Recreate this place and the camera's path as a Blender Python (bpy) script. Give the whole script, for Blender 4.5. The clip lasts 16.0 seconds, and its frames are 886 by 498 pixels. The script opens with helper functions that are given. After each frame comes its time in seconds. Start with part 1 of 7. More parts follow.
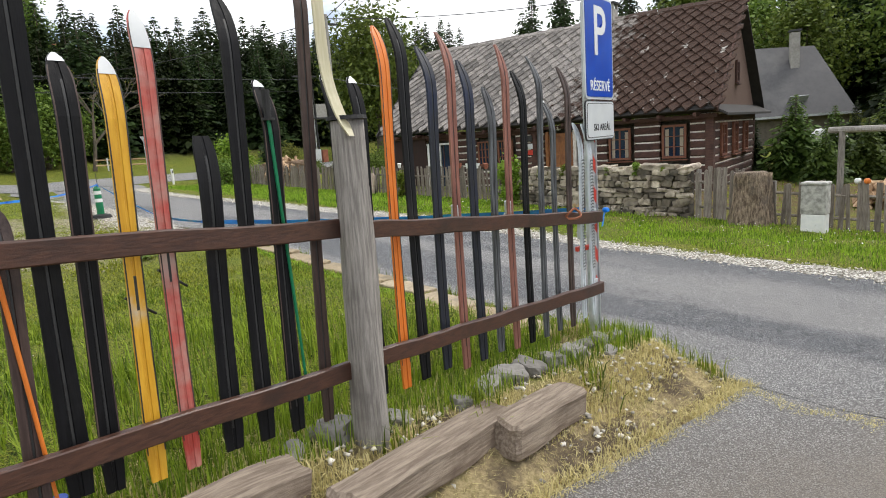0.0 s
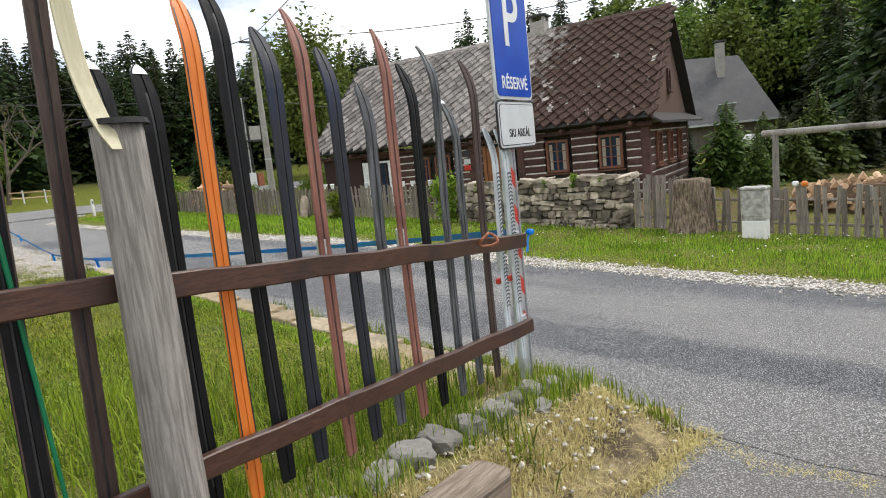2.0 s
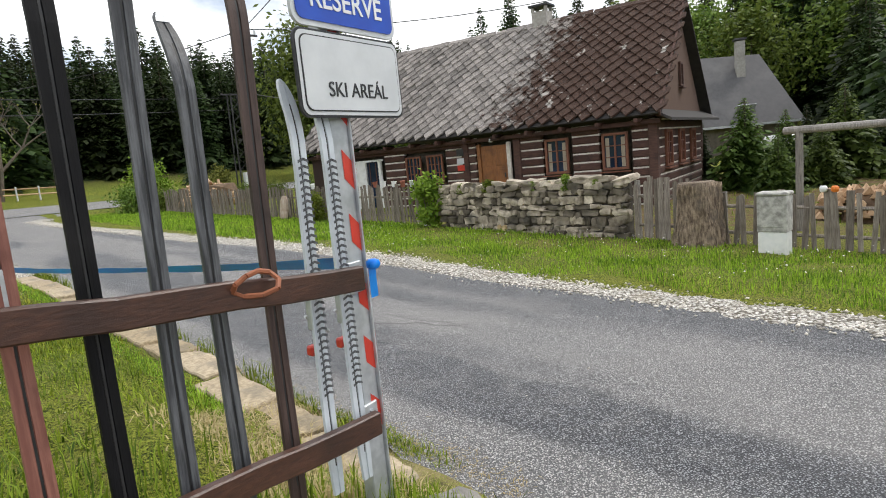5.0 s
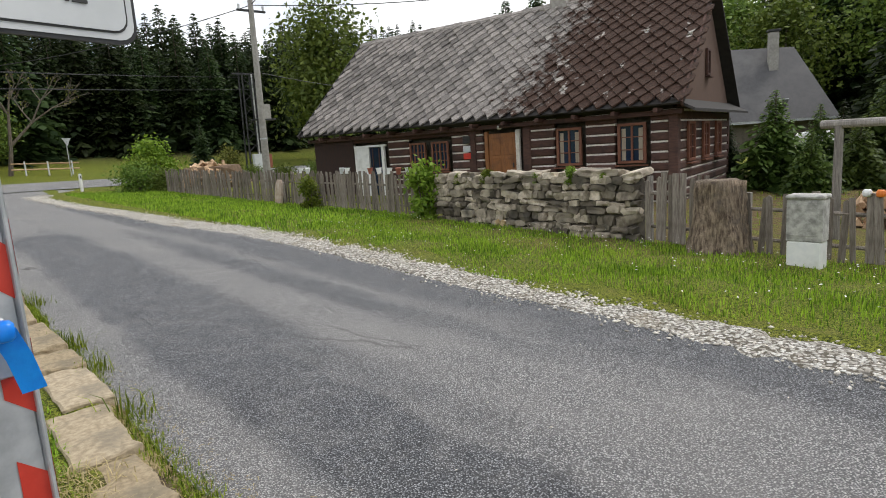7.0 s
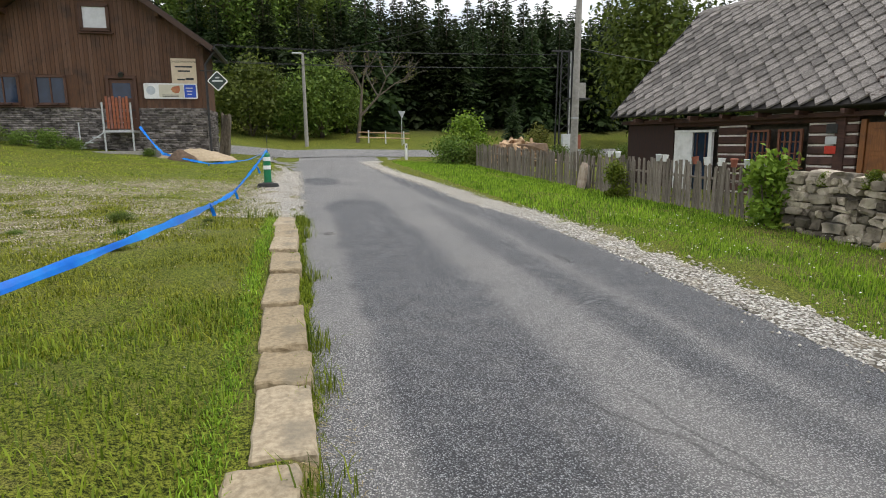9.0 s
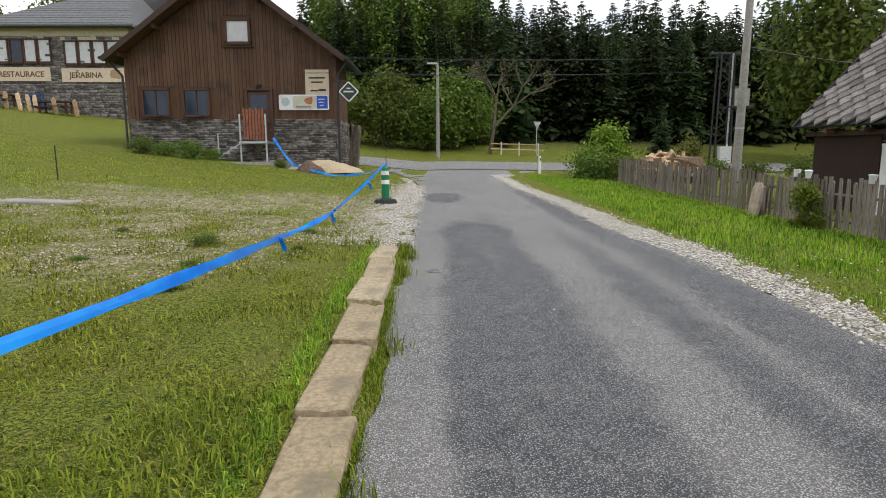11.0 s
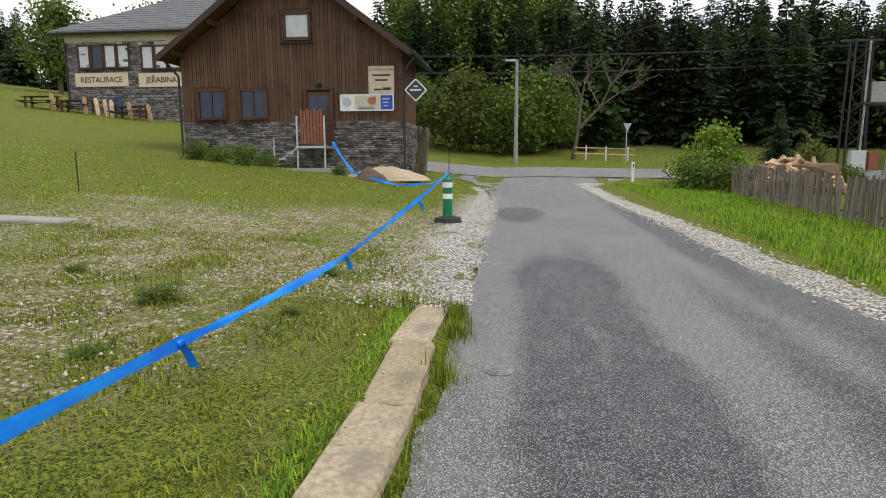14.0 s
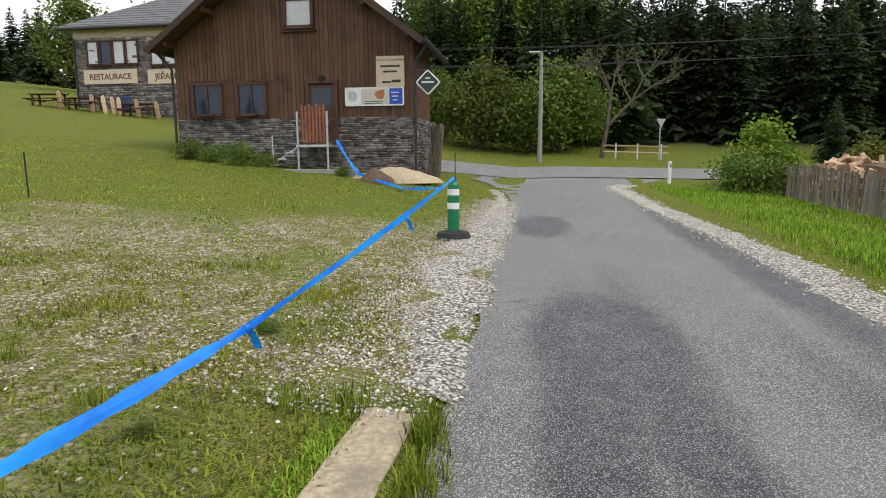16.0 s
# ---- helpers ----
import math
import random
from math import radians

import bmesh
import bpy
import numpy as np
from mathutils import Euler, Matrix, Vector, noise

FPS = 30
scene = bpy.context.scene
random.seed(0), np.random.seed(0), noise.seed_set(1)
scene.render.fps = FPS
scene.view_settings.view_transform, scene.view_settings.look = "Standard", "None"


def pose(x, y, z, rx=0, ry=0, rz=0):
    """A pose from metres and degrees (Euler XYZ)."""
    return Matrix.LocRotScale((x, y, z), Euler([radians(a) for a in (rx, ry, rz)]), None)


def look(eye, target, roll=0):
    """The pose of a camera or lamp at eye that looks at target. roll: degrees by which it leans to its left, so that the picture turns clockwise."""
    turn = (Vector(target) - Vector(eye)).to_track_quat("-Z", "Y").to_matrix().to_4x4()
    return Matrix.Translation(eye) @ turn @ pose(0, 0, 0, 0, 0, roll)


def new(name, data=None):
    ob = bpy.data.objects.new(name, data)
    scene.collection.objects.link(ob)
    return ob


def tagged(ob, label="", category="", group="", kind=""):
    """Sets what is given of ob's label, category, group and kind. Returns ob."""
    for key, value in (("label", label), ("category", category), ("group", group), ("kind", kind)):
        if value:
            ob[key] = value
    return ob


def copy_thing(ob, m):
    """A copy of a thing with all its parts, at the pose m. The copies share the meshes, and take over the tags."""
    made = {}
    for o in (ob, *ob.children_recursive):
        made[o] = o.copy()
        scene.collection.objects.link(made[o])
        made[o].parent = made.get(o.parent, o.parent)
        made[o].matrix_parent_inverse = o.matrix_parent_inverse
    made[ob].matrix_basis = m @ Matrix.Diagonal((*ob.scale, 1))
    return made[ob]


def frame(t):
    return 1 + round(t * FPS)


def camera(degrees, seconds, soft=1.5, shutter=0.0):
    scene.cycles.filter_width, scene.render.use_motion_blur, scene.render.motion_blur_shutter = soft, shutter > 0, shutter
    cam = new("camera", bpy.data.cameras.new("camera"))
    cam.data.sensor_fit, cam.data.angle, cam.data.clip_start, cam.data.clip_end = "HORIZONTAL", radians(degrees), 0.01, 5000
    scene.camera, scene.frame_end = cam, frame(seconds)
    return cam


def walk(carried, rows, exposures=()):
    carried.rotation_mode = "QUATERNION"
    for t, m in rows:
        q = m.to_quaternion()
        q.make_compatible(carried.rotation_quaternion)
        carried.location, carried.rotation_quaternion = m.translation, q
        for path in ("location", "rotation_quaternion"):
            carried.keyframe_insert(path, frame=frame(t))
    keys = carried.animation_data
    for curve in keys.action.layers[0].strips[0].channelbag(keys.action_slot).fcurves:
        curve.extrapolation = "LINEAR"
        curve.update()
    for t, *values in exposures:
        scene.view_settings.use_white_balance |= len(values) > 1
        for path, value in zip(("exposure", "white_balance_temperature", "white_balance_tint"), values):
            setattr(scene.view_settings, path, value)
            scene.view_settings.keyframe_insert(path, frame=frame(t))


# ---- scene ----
cam = camera(72.6, 16.0, soft=1.0)
# seconds, eye x y z, yaw, pitch, roll
PATH = [
    (0, -0.000, -0.000, 1.500, -39.61, -10.14, -4.13),
    (0.5, 0.146, 0.133, 1.480, -44.30, -10.77, -2.76),
    (1, 0.312, 0.267, 1.477, -47.81, -10.20, -4.40),
    (1.5, 0.535, 0.326, 1.449, -47.35, -9.09, -6.41),
    (2, 0.791, 0.394, 1.441, -44.56, -8.92, -6.15),
    (2.5, 0.992, 0.506, 1.415, -42.41, -7.93, -5.57),
    (3, 1.189, 0.610, 1.419, -38.19, -7.03, -6.75),
    (3.5, 1.445, 0.653, 1.375, -36.48, -7.28, -5.81),
    (4, 1.765, 0.718, 1.336, -37.79, -8.09, -5.47),
    (4.5, 2.099, 0.835, 1.310, -41.08, -8.21, -5.70),
    (4.7, 2.239, 0.864, 1.291, -42.75, -8.36, -5.90),
    (6.8, 3.490, 1.280, 1.190, -42.70, -9.46, -3.90),
    (7, 3.575, 1.335, 1.185, -41.20, -9.55, -3.75),
    (7.5, 3.820, 1.610, 1.175, -36.75, -9.66, -3.10),
    (8, 4.000, 1.960, 1.165, -28.98, -9.87, -2.05),
    (8.5, 4.215, 2.420, 1.158, -21.10, -10.07, -1.15),
    (9, 4.340, 2.870, 1.155, -13.37, -10.11, -0.58),
    (9.5, 4.462, 3.345, 1.171, -7.15, -9.88, -0.24),
    (10, 4.596, 3.839, 1.176, -1.43, -9.24, -0.13),
    (10.2, 4.625, 4.026, 1.164, -1.18, -9.11, -0.15),
    (12.3, 4.858, 6.008, 1.294, 2.02, -8.87, -0.19),
    (12.5, 4.847, 6.191, 1.277, 2.76, -8.68, -0.16),
    (13, 4.835, 6.705, 1.297, 4.05, -8.43, -0.30),
    (13.5, 4.767, 7.214, 1.291, 5.53, -8.41, -0.28),
    (14, 4.808, 7.752, 1.275, 6.51, -8.62, -0.21),
    (14.5, 4.880, 8.294, 1.307, 6.87, -8.72, -0.38),
    (15, 4.869, 8.820, 1.315, 7.53, -9.01, -0.57),
    (15.5, 4.882, 9.377, 1.292, 8.34, -9.02, -0.36),
    (16, 4.877, 9.928, 1.324, 8.84, -8.80, -0.32),
]


def aimed(x, y, z, yaw, pitch, roll):
    a, b = radians(yaw), radians(pitch)
    way = Vector((-math.sin(a) * math.cos(b), math.cos(a) * math.cos(b), math.sin(b)))
    return look((x, y, z), Vector((x, y, z)) + way, roll)


walk(cam, [(row[0], aimed(*row[1:])) for row in PATH], exposures=((0.0, 0.32), (4.5, 0.34), (7.0, 0.06), (14.0, 0.03), (16.0, 0.08)))

# ---- world, sun ----
SUN_AZ, SUN_EL = radians(112), radians(52)
world = bpy.data.worlds.new("sky")
scene.world = world
world.use_nodes = True
wn, wl = world.node_tree.nodes, world.node_tree.links
wn.clear()
sky = wn.new("ShaderNodeTexSky")
sky.sky_type, sky.sun_disc = "NISHITA", False
sky.sun_elevation, sky.sun_rotation = SUN_EL, SUN_AZ
sky.altitude, sky.air_density, sky.dust_density, sky.ozone_density = 700, 1.0, 0.6, 1.4
wtc = wn.new("ShaderNodeTexCoord")
wmap = wn.new("ShaderNodeMapping")
wmap.inputs["Scale"].default_value = (1.0, 1.0, 2.4)
wmap.inputs["Rotation"].default_value = (0, 0, 1.1)
wnoise = wn.new("ShaderNodeTexNoise")
wnoise.inputs["Scale"].default_value, wnoise.inputs["Detail"].default_value, wnoise.inputs["Roughness"].default_value = 2.2, 7, 0.55
wramp = wn.new("ShaderNodeValToRGB")
wramp.color_ramp.elements[0].position, wramp.color_ramp.elements[1].position = 0.35, 0.52
wmix = wn.new("ShaderNodeMix")
wmix.data_type = "RGBA"
wmix.inputs["B"].default_value = (11.6, 11.7, 11.9, 1)
wbg = wn.new("ShaderNodeBackground")
wbg.inputs["Strength"].default_value = 0.108
wout = wn.new("ShaderNodeOutputWorld")
wl.new(wtc.outputs["Generated"], wmap.inputs["Vector"])
wl.new(wmap.outputs["Vector"], wnoise.inputs["Vector"])
wl.new(wnoise.outputs["Fac"], wramp.inputs["Fac"])
wl.new(wramp.outputs["Color"], wmix.inputs["Factor"])
wl.new(sky.outputs["Color"], wmix.inputs["A"])
wl.new(wmix.outputs["Result"], wbg.inputs["Color"])
wl.new(wbg.outputs["Background"], wout.inputs["Surface"])
sun_data = bpy.data.lights.new("sun", "SUN")
sun_data.energy, sun_data.angle, sun_data.color = 1.7, radians(24), (1.0, 0.95, 0.87)
sun = new("sun", sun_data)
sun_from = Vector((math.sin(SUN_AZ) * math.cos(SUN_EL), math.cos(SUN_AZ) * math.cos(SUN_EL), math.sin(SUN_EL)))
sun.matrix_world = look(sun_from * 60, (0, 0, 0))


# ---- materials ----
def nodes_of(name):
    m = bpy.data.materials.new(name)
    m.use_nodes = True
    n, l = m.node_tree.nodes, m.node_tree.links
    return m, n, l, n["Principled BSDF"]


def noise_node(n, l, vec, scale, detail=4, rough=0.55):
    t = n.new("ShaderNodeTexNoise")
    t.inputs["Scale"].default_value, t.inputs["Detail"].default_value, t.inputs["Roughness"].default_value = scale, detail, rough
    l.new(vec, t.inputs["Vector"])
    return t.outputs["Fac"]


def mapped(n, l, value, lo, hi, a=0.0, b=1.0):
    t = n.new("ShaderNodeMapRange")
    t.interpolation_type = "SMOOTHSTEP"
    for k, v in (("From Min", lo), ("From Max", hi), ("To Min", a), ("To Max", b)):
        t.inputs[k].default_value = v
    l.new(value, t.inputs["Value"])
    return t.outputs["Result"]


def blend(n, l, fac, a, b, kind="MIX"):
    t = n.new("ShaderNodeMix")
    t.data_type, t.blend_type = "RGBA", kind
    for key, v in (("Factor", fac), ("A", a), ("B", b)):
        if hasattr(v, "links"):
            l.new(v, t.inputs[key])
        elif key == "Factor":
            t.inputs[key].default_value = v
        else:
            t.inputs[key].default_value = (*v, 1)
    return t.outputs["Result"]


def calc(n, l, op, a, b=0.0):
    t = n.new("ShaderNodeMath")
    t.operation = op
    for i, v in enumerate((a, b)):
        if hasattr(v, "links"):
            l.new(v, t.inputs[i])
        else:
            t.inputs[i].default_value = v
    return t.outputs["Value"]


def bump_to(n, l, p, height, strength, dist=0.02):
    t = n.new("ShaderNodeBump")
    t.inputs["Strength"].default_value, t.inputs["Distance"].default_value = strength, dist
    l.new(height, t.inputs["Height"])
    l.new(t.outputs["Normal"], p.inputs["Normal"])


def surface(name, c1, c2, scale=8.0, c3=None, stain=1.2, rough=0.8, metal=0.0, bump=0.3, stretch=(1, 1, 1), each=0.0, island=0.0, coat=0.0, space="Object", amount=0.5, depth=0.01):
    """Two-scale mottled surface. stretch: squeezes the grain; each, island: brightness varied from piece to piece."""
    m, n, l, p = nodes_of(name)
    tc = n.new("ShaderNodeTexCoord")
    mp = n.new("ShaderNodeMapping")
    mp.inputs["Scale"].default_value = stretch
    if space == "World":
        geo = n.new("ShaderNodeNewGeometry")
        src = geo.outputs["Position"]
    else:
        src = tc.outputs["Object"]
    l.new(src, mp.inputs["Vector"])
    vec = mp.outputs["Vector"]
    fine = noise_node(n, l, vec, scale, 6, 0.62)
    col = blend(n, l, mapped(n, l, fine, 0.32, 0.68), c1, c2)
    if c3:
        big = noise_node(n, l, src, stain, 5, 0.6)
        col = blend(n, l, mapped(n, l, big, 0.62 - amount * 0.3, 0.72), col, c3)
    for k, on in ((each, "obj"), (island, "isl")):
        if k:
            if on == "obj":
                r = n.new("ShaderNodeObjectInfo").outputs["Random"]
            else:
                r = n.new("ShaderNodeNewGeometry").outputs["Random Per Island"]
            v = mapped(n, l, r, 0, 1, 1 - k, 1 + k)
            hs = n.new("ShaderNodeHueSaturation")
            l.new(v, hs.inputs["Value"])
            l.new(mapped(n, l, r, 0, 1, 1.05, 0.9), hs.inputs["Saturation"])
            l.new(col, hs.inputs["Color"])
            col = hs.outputs["Color"]
    l.new(col, p.inputs["Base Color"])
    rr = mapped(n, l, fine, 0.2, 0.8, max(rough - 0.1, 0.02), min(rough + 0.1, 1))
    l.new(rr, p.inputs["Roughness"])
    p.inputs["Metallic"].default_value = metal
    p.inputs["Coat Weight"].default_value = coat
    if bump:
        bump_to(n, l, p, fine, bump, depth)
    return m


def blob(n, l, pos, cx, cy, rx, ry, soft=0.35):
    """1 inside an ellipse of the plan, fading out over its rim."""
    a = n.new("ShaderNodeVectorMath")
    a.operation = "SUBTRACT"
    a.inputs[1].default_value = (cx, cy, 0)
    l.new(pos, a.inputs[0])
    b = n.new("ShaderNodeVectorMath")
    b.operation = "MULTIPLY"
    b.inputs[1].default_value = (1 / rx, 1 / ry, 0)
    l.new(a.outputs[0], b.inputs[0])
    c = n.new("ShaderNodeVectorMath")
    c.operation = "LENGTH"
    l.new(b.outputs[0], c.inputs[0])
    return mapped(n, l, c.outputs["Value"], 1 - soft, 1 + soft, 1, 0)


def wobbled(n, l, amount, scale):
    geo = n.new("ShaderNodeNewGeometry")
    t = n.new("ShaderNodeTexNoise")
    t.inputs["Scale"].default_value, t.inputs["Detail"].default_value = scale, 5
    l.new(geo.outputs["Position"], t.inputs["Vector"])
    s = n.new("ShaderNodeVectorMath")
    s.operation = "MULTIPLY_ADD"
    s.inputs[1].default_value = (amount, amount, amount)
    l.new(t.outputs["Color"], s.inputs[0])
    l.new(geo.outputs["Position"], s.inputs[2])
    o = n.new("ShaderNodeVectorMath")
    o.operation = "SUBTRACT"
    o.inputs[1].default_value = (amount / 2,) * 3
    l.new(s.outputs[0], o.inputs[0])
    return geo.outputs["Position"], o.outputs[0]


def union(n, l, values):
    out = values[0]
    for v in values[1:]:
        out = calc(n, l, "MAXIMUM", out, v)
    return out


BARE = ((3.5, 16.6, 1.25, 2.6, 0.5), (1.0, 14.8, 2.6, 2.0, 0.6), (-1.0, 17.6, 2.8, 1.7, 0.7), (3.9, 20.5, 0.75, 5.5, 0.4), (1.2, 11.8, 1.7, 1.6, 0.6), (2.5, 13.7, 1.6, 0.9, 0.6), (-3.5, 15.5, 2.0, 0.9, 0.7), (-3.2, 19.5, 1.0, 0.5, 0.6), (2.0, 19.0, 2.2, 1.6, 0.6))


def ground_material():
    m, n, l, p = nodes_of("meadow")
    pos, wob = wobbled(n, l, 1.6, 0.7)
    fine = noise_node(n, l, pos, 38, 6, 0.7)
    mid = noise_node(n, l, pos, 3.2, 5, 0.6)
    big = noise_node(n, l, pos, 0.35, 4)
    speck = noise_node(n, l, pos, 95, 3, 0.8)
    grass = blend(n, l, mapped(n, l, calc(n, l, "ADD", calc(n, l, "MULTIPLY", fine, 0.5), calc(n, l, "MULTIPLY", speck, 0.5)), 0.42, 0.6), (0.012, 0.022, 0.003), (0.30, 0.33, 0.045))
    grass = blend(n, l, mapped(n, l, mid, 0.5, 0.68, 0, 0.7), grass, blend(n, l, mapped(n, l, speck, 0.4, 0.6), (0.05, 0.055, 0.014), (0.30, 0.27, 0.08)))
    grass = blend(n, l, mapped(n, l, big, 0.4, 0.7, 0, 0.35), grass, (0.10, 0.15, 0.03))
    stone = n.new("ShaderNodeTexVoronoi")
    stone.inputs["Scale"].default_value = 24
    l.new(pos, stone.inputs["Vector"])
    tone = n.new("ShaderNodeSeparateColor")
    l.new(stone.outputs["Color"], tone.inputs[0])
    grit = blend(n, l, mapped(n, l, tone.outputs[0], 0.2, 0.95), (0.36, 0.30, 0.19), (0.80, 0.74, 0.62))
    grit = blend(n, l, mapped(n, l, stone.outputs["Distance"], 0.38, 0.62), grit, (0.13, 0.105, 0.07))
    grit = blend(n, l, mapped(n, l, fine, 0.42, 0.62, 0, 0.75), grit, (0.30, 0.25, 0.16))
    bare = union(n, l, [blob(n, l, wob, *b) for b in BARE])
    patchy = calc(n, l, "MULTIPLY", mapped(n, l, noise_node(n, l, pos, 5.5, 6, 0.75), 0.42, 0.54), mapped(n, l, noise_node(n, l, pos, 0.9, 3, 0.6), 0.36, 0.55, 0.5, 1.0))
    bare = calc(n, l, "MULTIPLY", bare, patchy)
    col = blend(n, l, bare, grass, grit)
    dry = union(n, l, [blob(n, l, wob, *b) for b in ((2.4, 1.95, 2.3, 0.5, 0.4), (3.7, 2.2, 0.6, 0.7, 0.5), (4.36, 4.6, 0.2, 1.9, 0.5))])
    straw = blend(n, l, mapped(n, l, fine, 0.35, 0.7), (0.50, 0.40, 0.22), (0.22, 0.175, 0.09))
    straw = blend(n, l, mapped(n, l, mid, 0.45, 0.62), straw, (0.13, 0.10, 0.068))
    col = blend(n, l, calc(n, l, "MULTIPLY", dry, mapped(n, l, mid, 0.25, 0.5, 0.7, 1)), col, straw)
    litter = union(n, l, [blob(n, l, wob, *b) for b in ((20, 8, 9, 6, 0.4), (24, 2, 9, 5, 0.4))])
    col = blend(n, l, calc(n, l, "MULTIPLY", litter, mapped(n, l, mid, 0.3, 0.6)), col, (0.13, 0.085, 0.05))
    wood = union(n, l, [blob(n, l, pos, 22, 82, 62, 30, 0.12), blob(n, l, pos, 92, 20, 26, 70, 0.15)])
    floor = blend(n, l, mapped(n, l, mid, 0.35, 0.7), (0.035, 0.045, 0.014), (0.07, 0.055, 0.03))
    col = blend(n, l, wood, col, floor)
    l.new(col, p.inputs["Base Color"])
    p.inputs["Roughness"].default_value = 0.95
    p.inputs["Specular IOR Level"].default_value = 0.15
    bump_to(n, l, p, calc(n, l, "ADD", fine, mid), 0.7, 0.05)
    return m


def asphalt_material():
    m, n, l, p = nodes_of("asphalt")
    pos, wob = wobbled(n, l, 0.28, 1.6)
    chips = n.new("ShaderNodeTexVoronoi")
    chips.inputs["Scale"].default_value = 105
    l.new(pos, chips.inputs["Vector"])
    cell = n.new("ShaderNodeSeparateColor")
    l.new(chips.outputs["Color"], cell.inputs[0])
    each = mapped(n, l, cell.outputs[0], 0.1, 0.95)
    fine = noise_node(n, l, pos, 95, 4, 0.8)
    mid = noise_node(n, l, pos, 5, 5, 0.65)
    big = noise_node(n, l, pos, 0.6, 4)
    col = blend(n, l, mapped(n, l, chips.outputs["Distance"], 0.3, 0.62), blend(n, l, each, (0.24, 0.236, 0.232), (0.74, 0.725, 0.71)), (0.13, 0.13, 0.132))
    col = blend(n, l, mapped(n, l, fine, 0.5, 0.75, 0, 0.55), col, (0.40, 0.39, 0.375))
    col = blend(n, l, mapped(n, l, big, 0.4, 0.7, 0, 0.35), col, (0.36, 0.345, 0.33))
    col = blend(n, l, mapped(n, l, mid, 0.5, 0.8, 0, 0.3), col, (0.24, 0.232, 0.225))
    tar = union(n, l, [blob(n, l, wob, *b) for b in ((5.2, 7.2, 0.40, 8.4, 0.22), (5.72, 10.0, 0.32, 6.2, 0.45), (5.0, 21.3, 0.52, 1.5, 0.2), (5.42, 14.6, 0.62, 1.5, 0.22), (7.75, 8.0, 0.42, 7.5, 0.45), (7.55, 20.0, 0.3, 8.0, 0.5), (7.5, 1.0, 0.5, 4.5, 0.5), (6.9, 9, 0.25, 5, 0.6))])
    tar = calc(n, l, "MULTIPLY", tar, mapped(n, l, mid, 0.25, 0.6, 0.5, 0.9))
    dark = blend(n, l, mapped(n, l, chips.outputs["Distance"], 0.28, 0.58), blend(n, l, each, (0.12, 0.127, 0.138), (0.48, 0.495, 0.52)), (0.042, 0.044, 0.05))
    col = blend(n, l, tar, col, dark)
    sand = union(n, l, [blob(n, l, wob, *b) for b in ((1.6, 0.6, 1.5, 0.7, 0.6), (3.0, 0.2, 1.4, 0.6, 0.6), (0.2, -1.2, 1.8, 0.8, 0.6))])
    col = blend(n, l, calc(n, l, "MULTIPLY", sand, mapped(n, l, mid, 0.3, 0.65, 0.2, 0.75)), col, (0.40, 0.335, 0.255))
    crack = n.new("ShaderNodeTexVoronoi")
    crack.feature = "DISTANCE_TO_EDGE"
    crack.inputs["Scale"].default_value = 0.45
    l.new(wob, crack.inputs["Vector"])
    line = calc(n, l, "MULTIPLY", mapped(n, l, crack.outputs["Distance"], 0.002, 0.008, 1, 0), mapped(n, l, big, 0.54, 0.64))
    apron = calc(n, l, "MULTIPLY", blob(n, l, wob, 2.2, -0.6, 2.4, 2.2, 0.3), 0.72)
    col = blend(n, l, apron, col, blend(n, l, mapped(n, l, fine, 0.35, 0.65), (0.15, 0.132, 0.115), (0.30, 0.265, 0.225)))
    col = blend(n, l, calc(n, l, "MULTIPLY", line, 0.35), col, (0.03, 0.03, 0.03))
    l.new(col, p.inputs["Base Color"])
    l.new(mapped(n, l, tar, 0, 1, 0.78, 0.58), p.inputs["Roughness"])
    p.inputs["Specular IOR Level"].default_value = 0.35
    bump_to(n, l, p, calc(n, l, "ADD", chips.outputs["Distance"], fine), 0.8, 0.02)
    return m


def leaf_material(name, c1, c2, rough=0.6):
    m, n, l, p = nodes_of(name)
    geo = n.new("ShaderNodeNewGeometry")
    big = noise_node(n, l, geo.outputs["Position"], 0.9, 3)
    r = calc(n, l, "ADD", calc(n, l, "MULTIPLY", geo.outputs["Random Per Island"], 0.6), calc(n, l, "MULTIPLY", big, 0.5))
    ob = n.new("ShaderNodeObjectInfo")
    col = blend(n, l, mapped(n, l, r, 0.1, 0.95), c1, c2)
    hs = n.new("ShaderNodeHueSaturation")
    l.new(mapped(n, l, ob.outputs["Random"], 0, 1, 0.75, 1.3), hs.inputs["Value"])
    l.new(mapped(n, l, ob.outputs["Random"], 0, 1, 0.485, 0.515), hs.inputs["Hue"])
    l.new(col, hs.inputs["Color"])
    l.new(hs.outputs["Color"], p.inputs["Base Color"])
    p.inputs["Roughness"].default_value = rough
    p.inputs["Specular IOR Level"].default_value = 0.25
    tr = n.new("ShaderNodeBsdfTranslucent")
    l.new(hs.outputs["Color"], tr.inputs["Color"])
    mx = n.new("ShaderNodeMixShader")
    mx.inputs[0].default_value = 0.3
    l.new(p.outputs[0], mx.inputs[1])
    l.new(tr.outputs[0], mx.inputs[2])
    l.new(mx.outputs[0], n["Material Output"].inputs["Surface"])
    return m


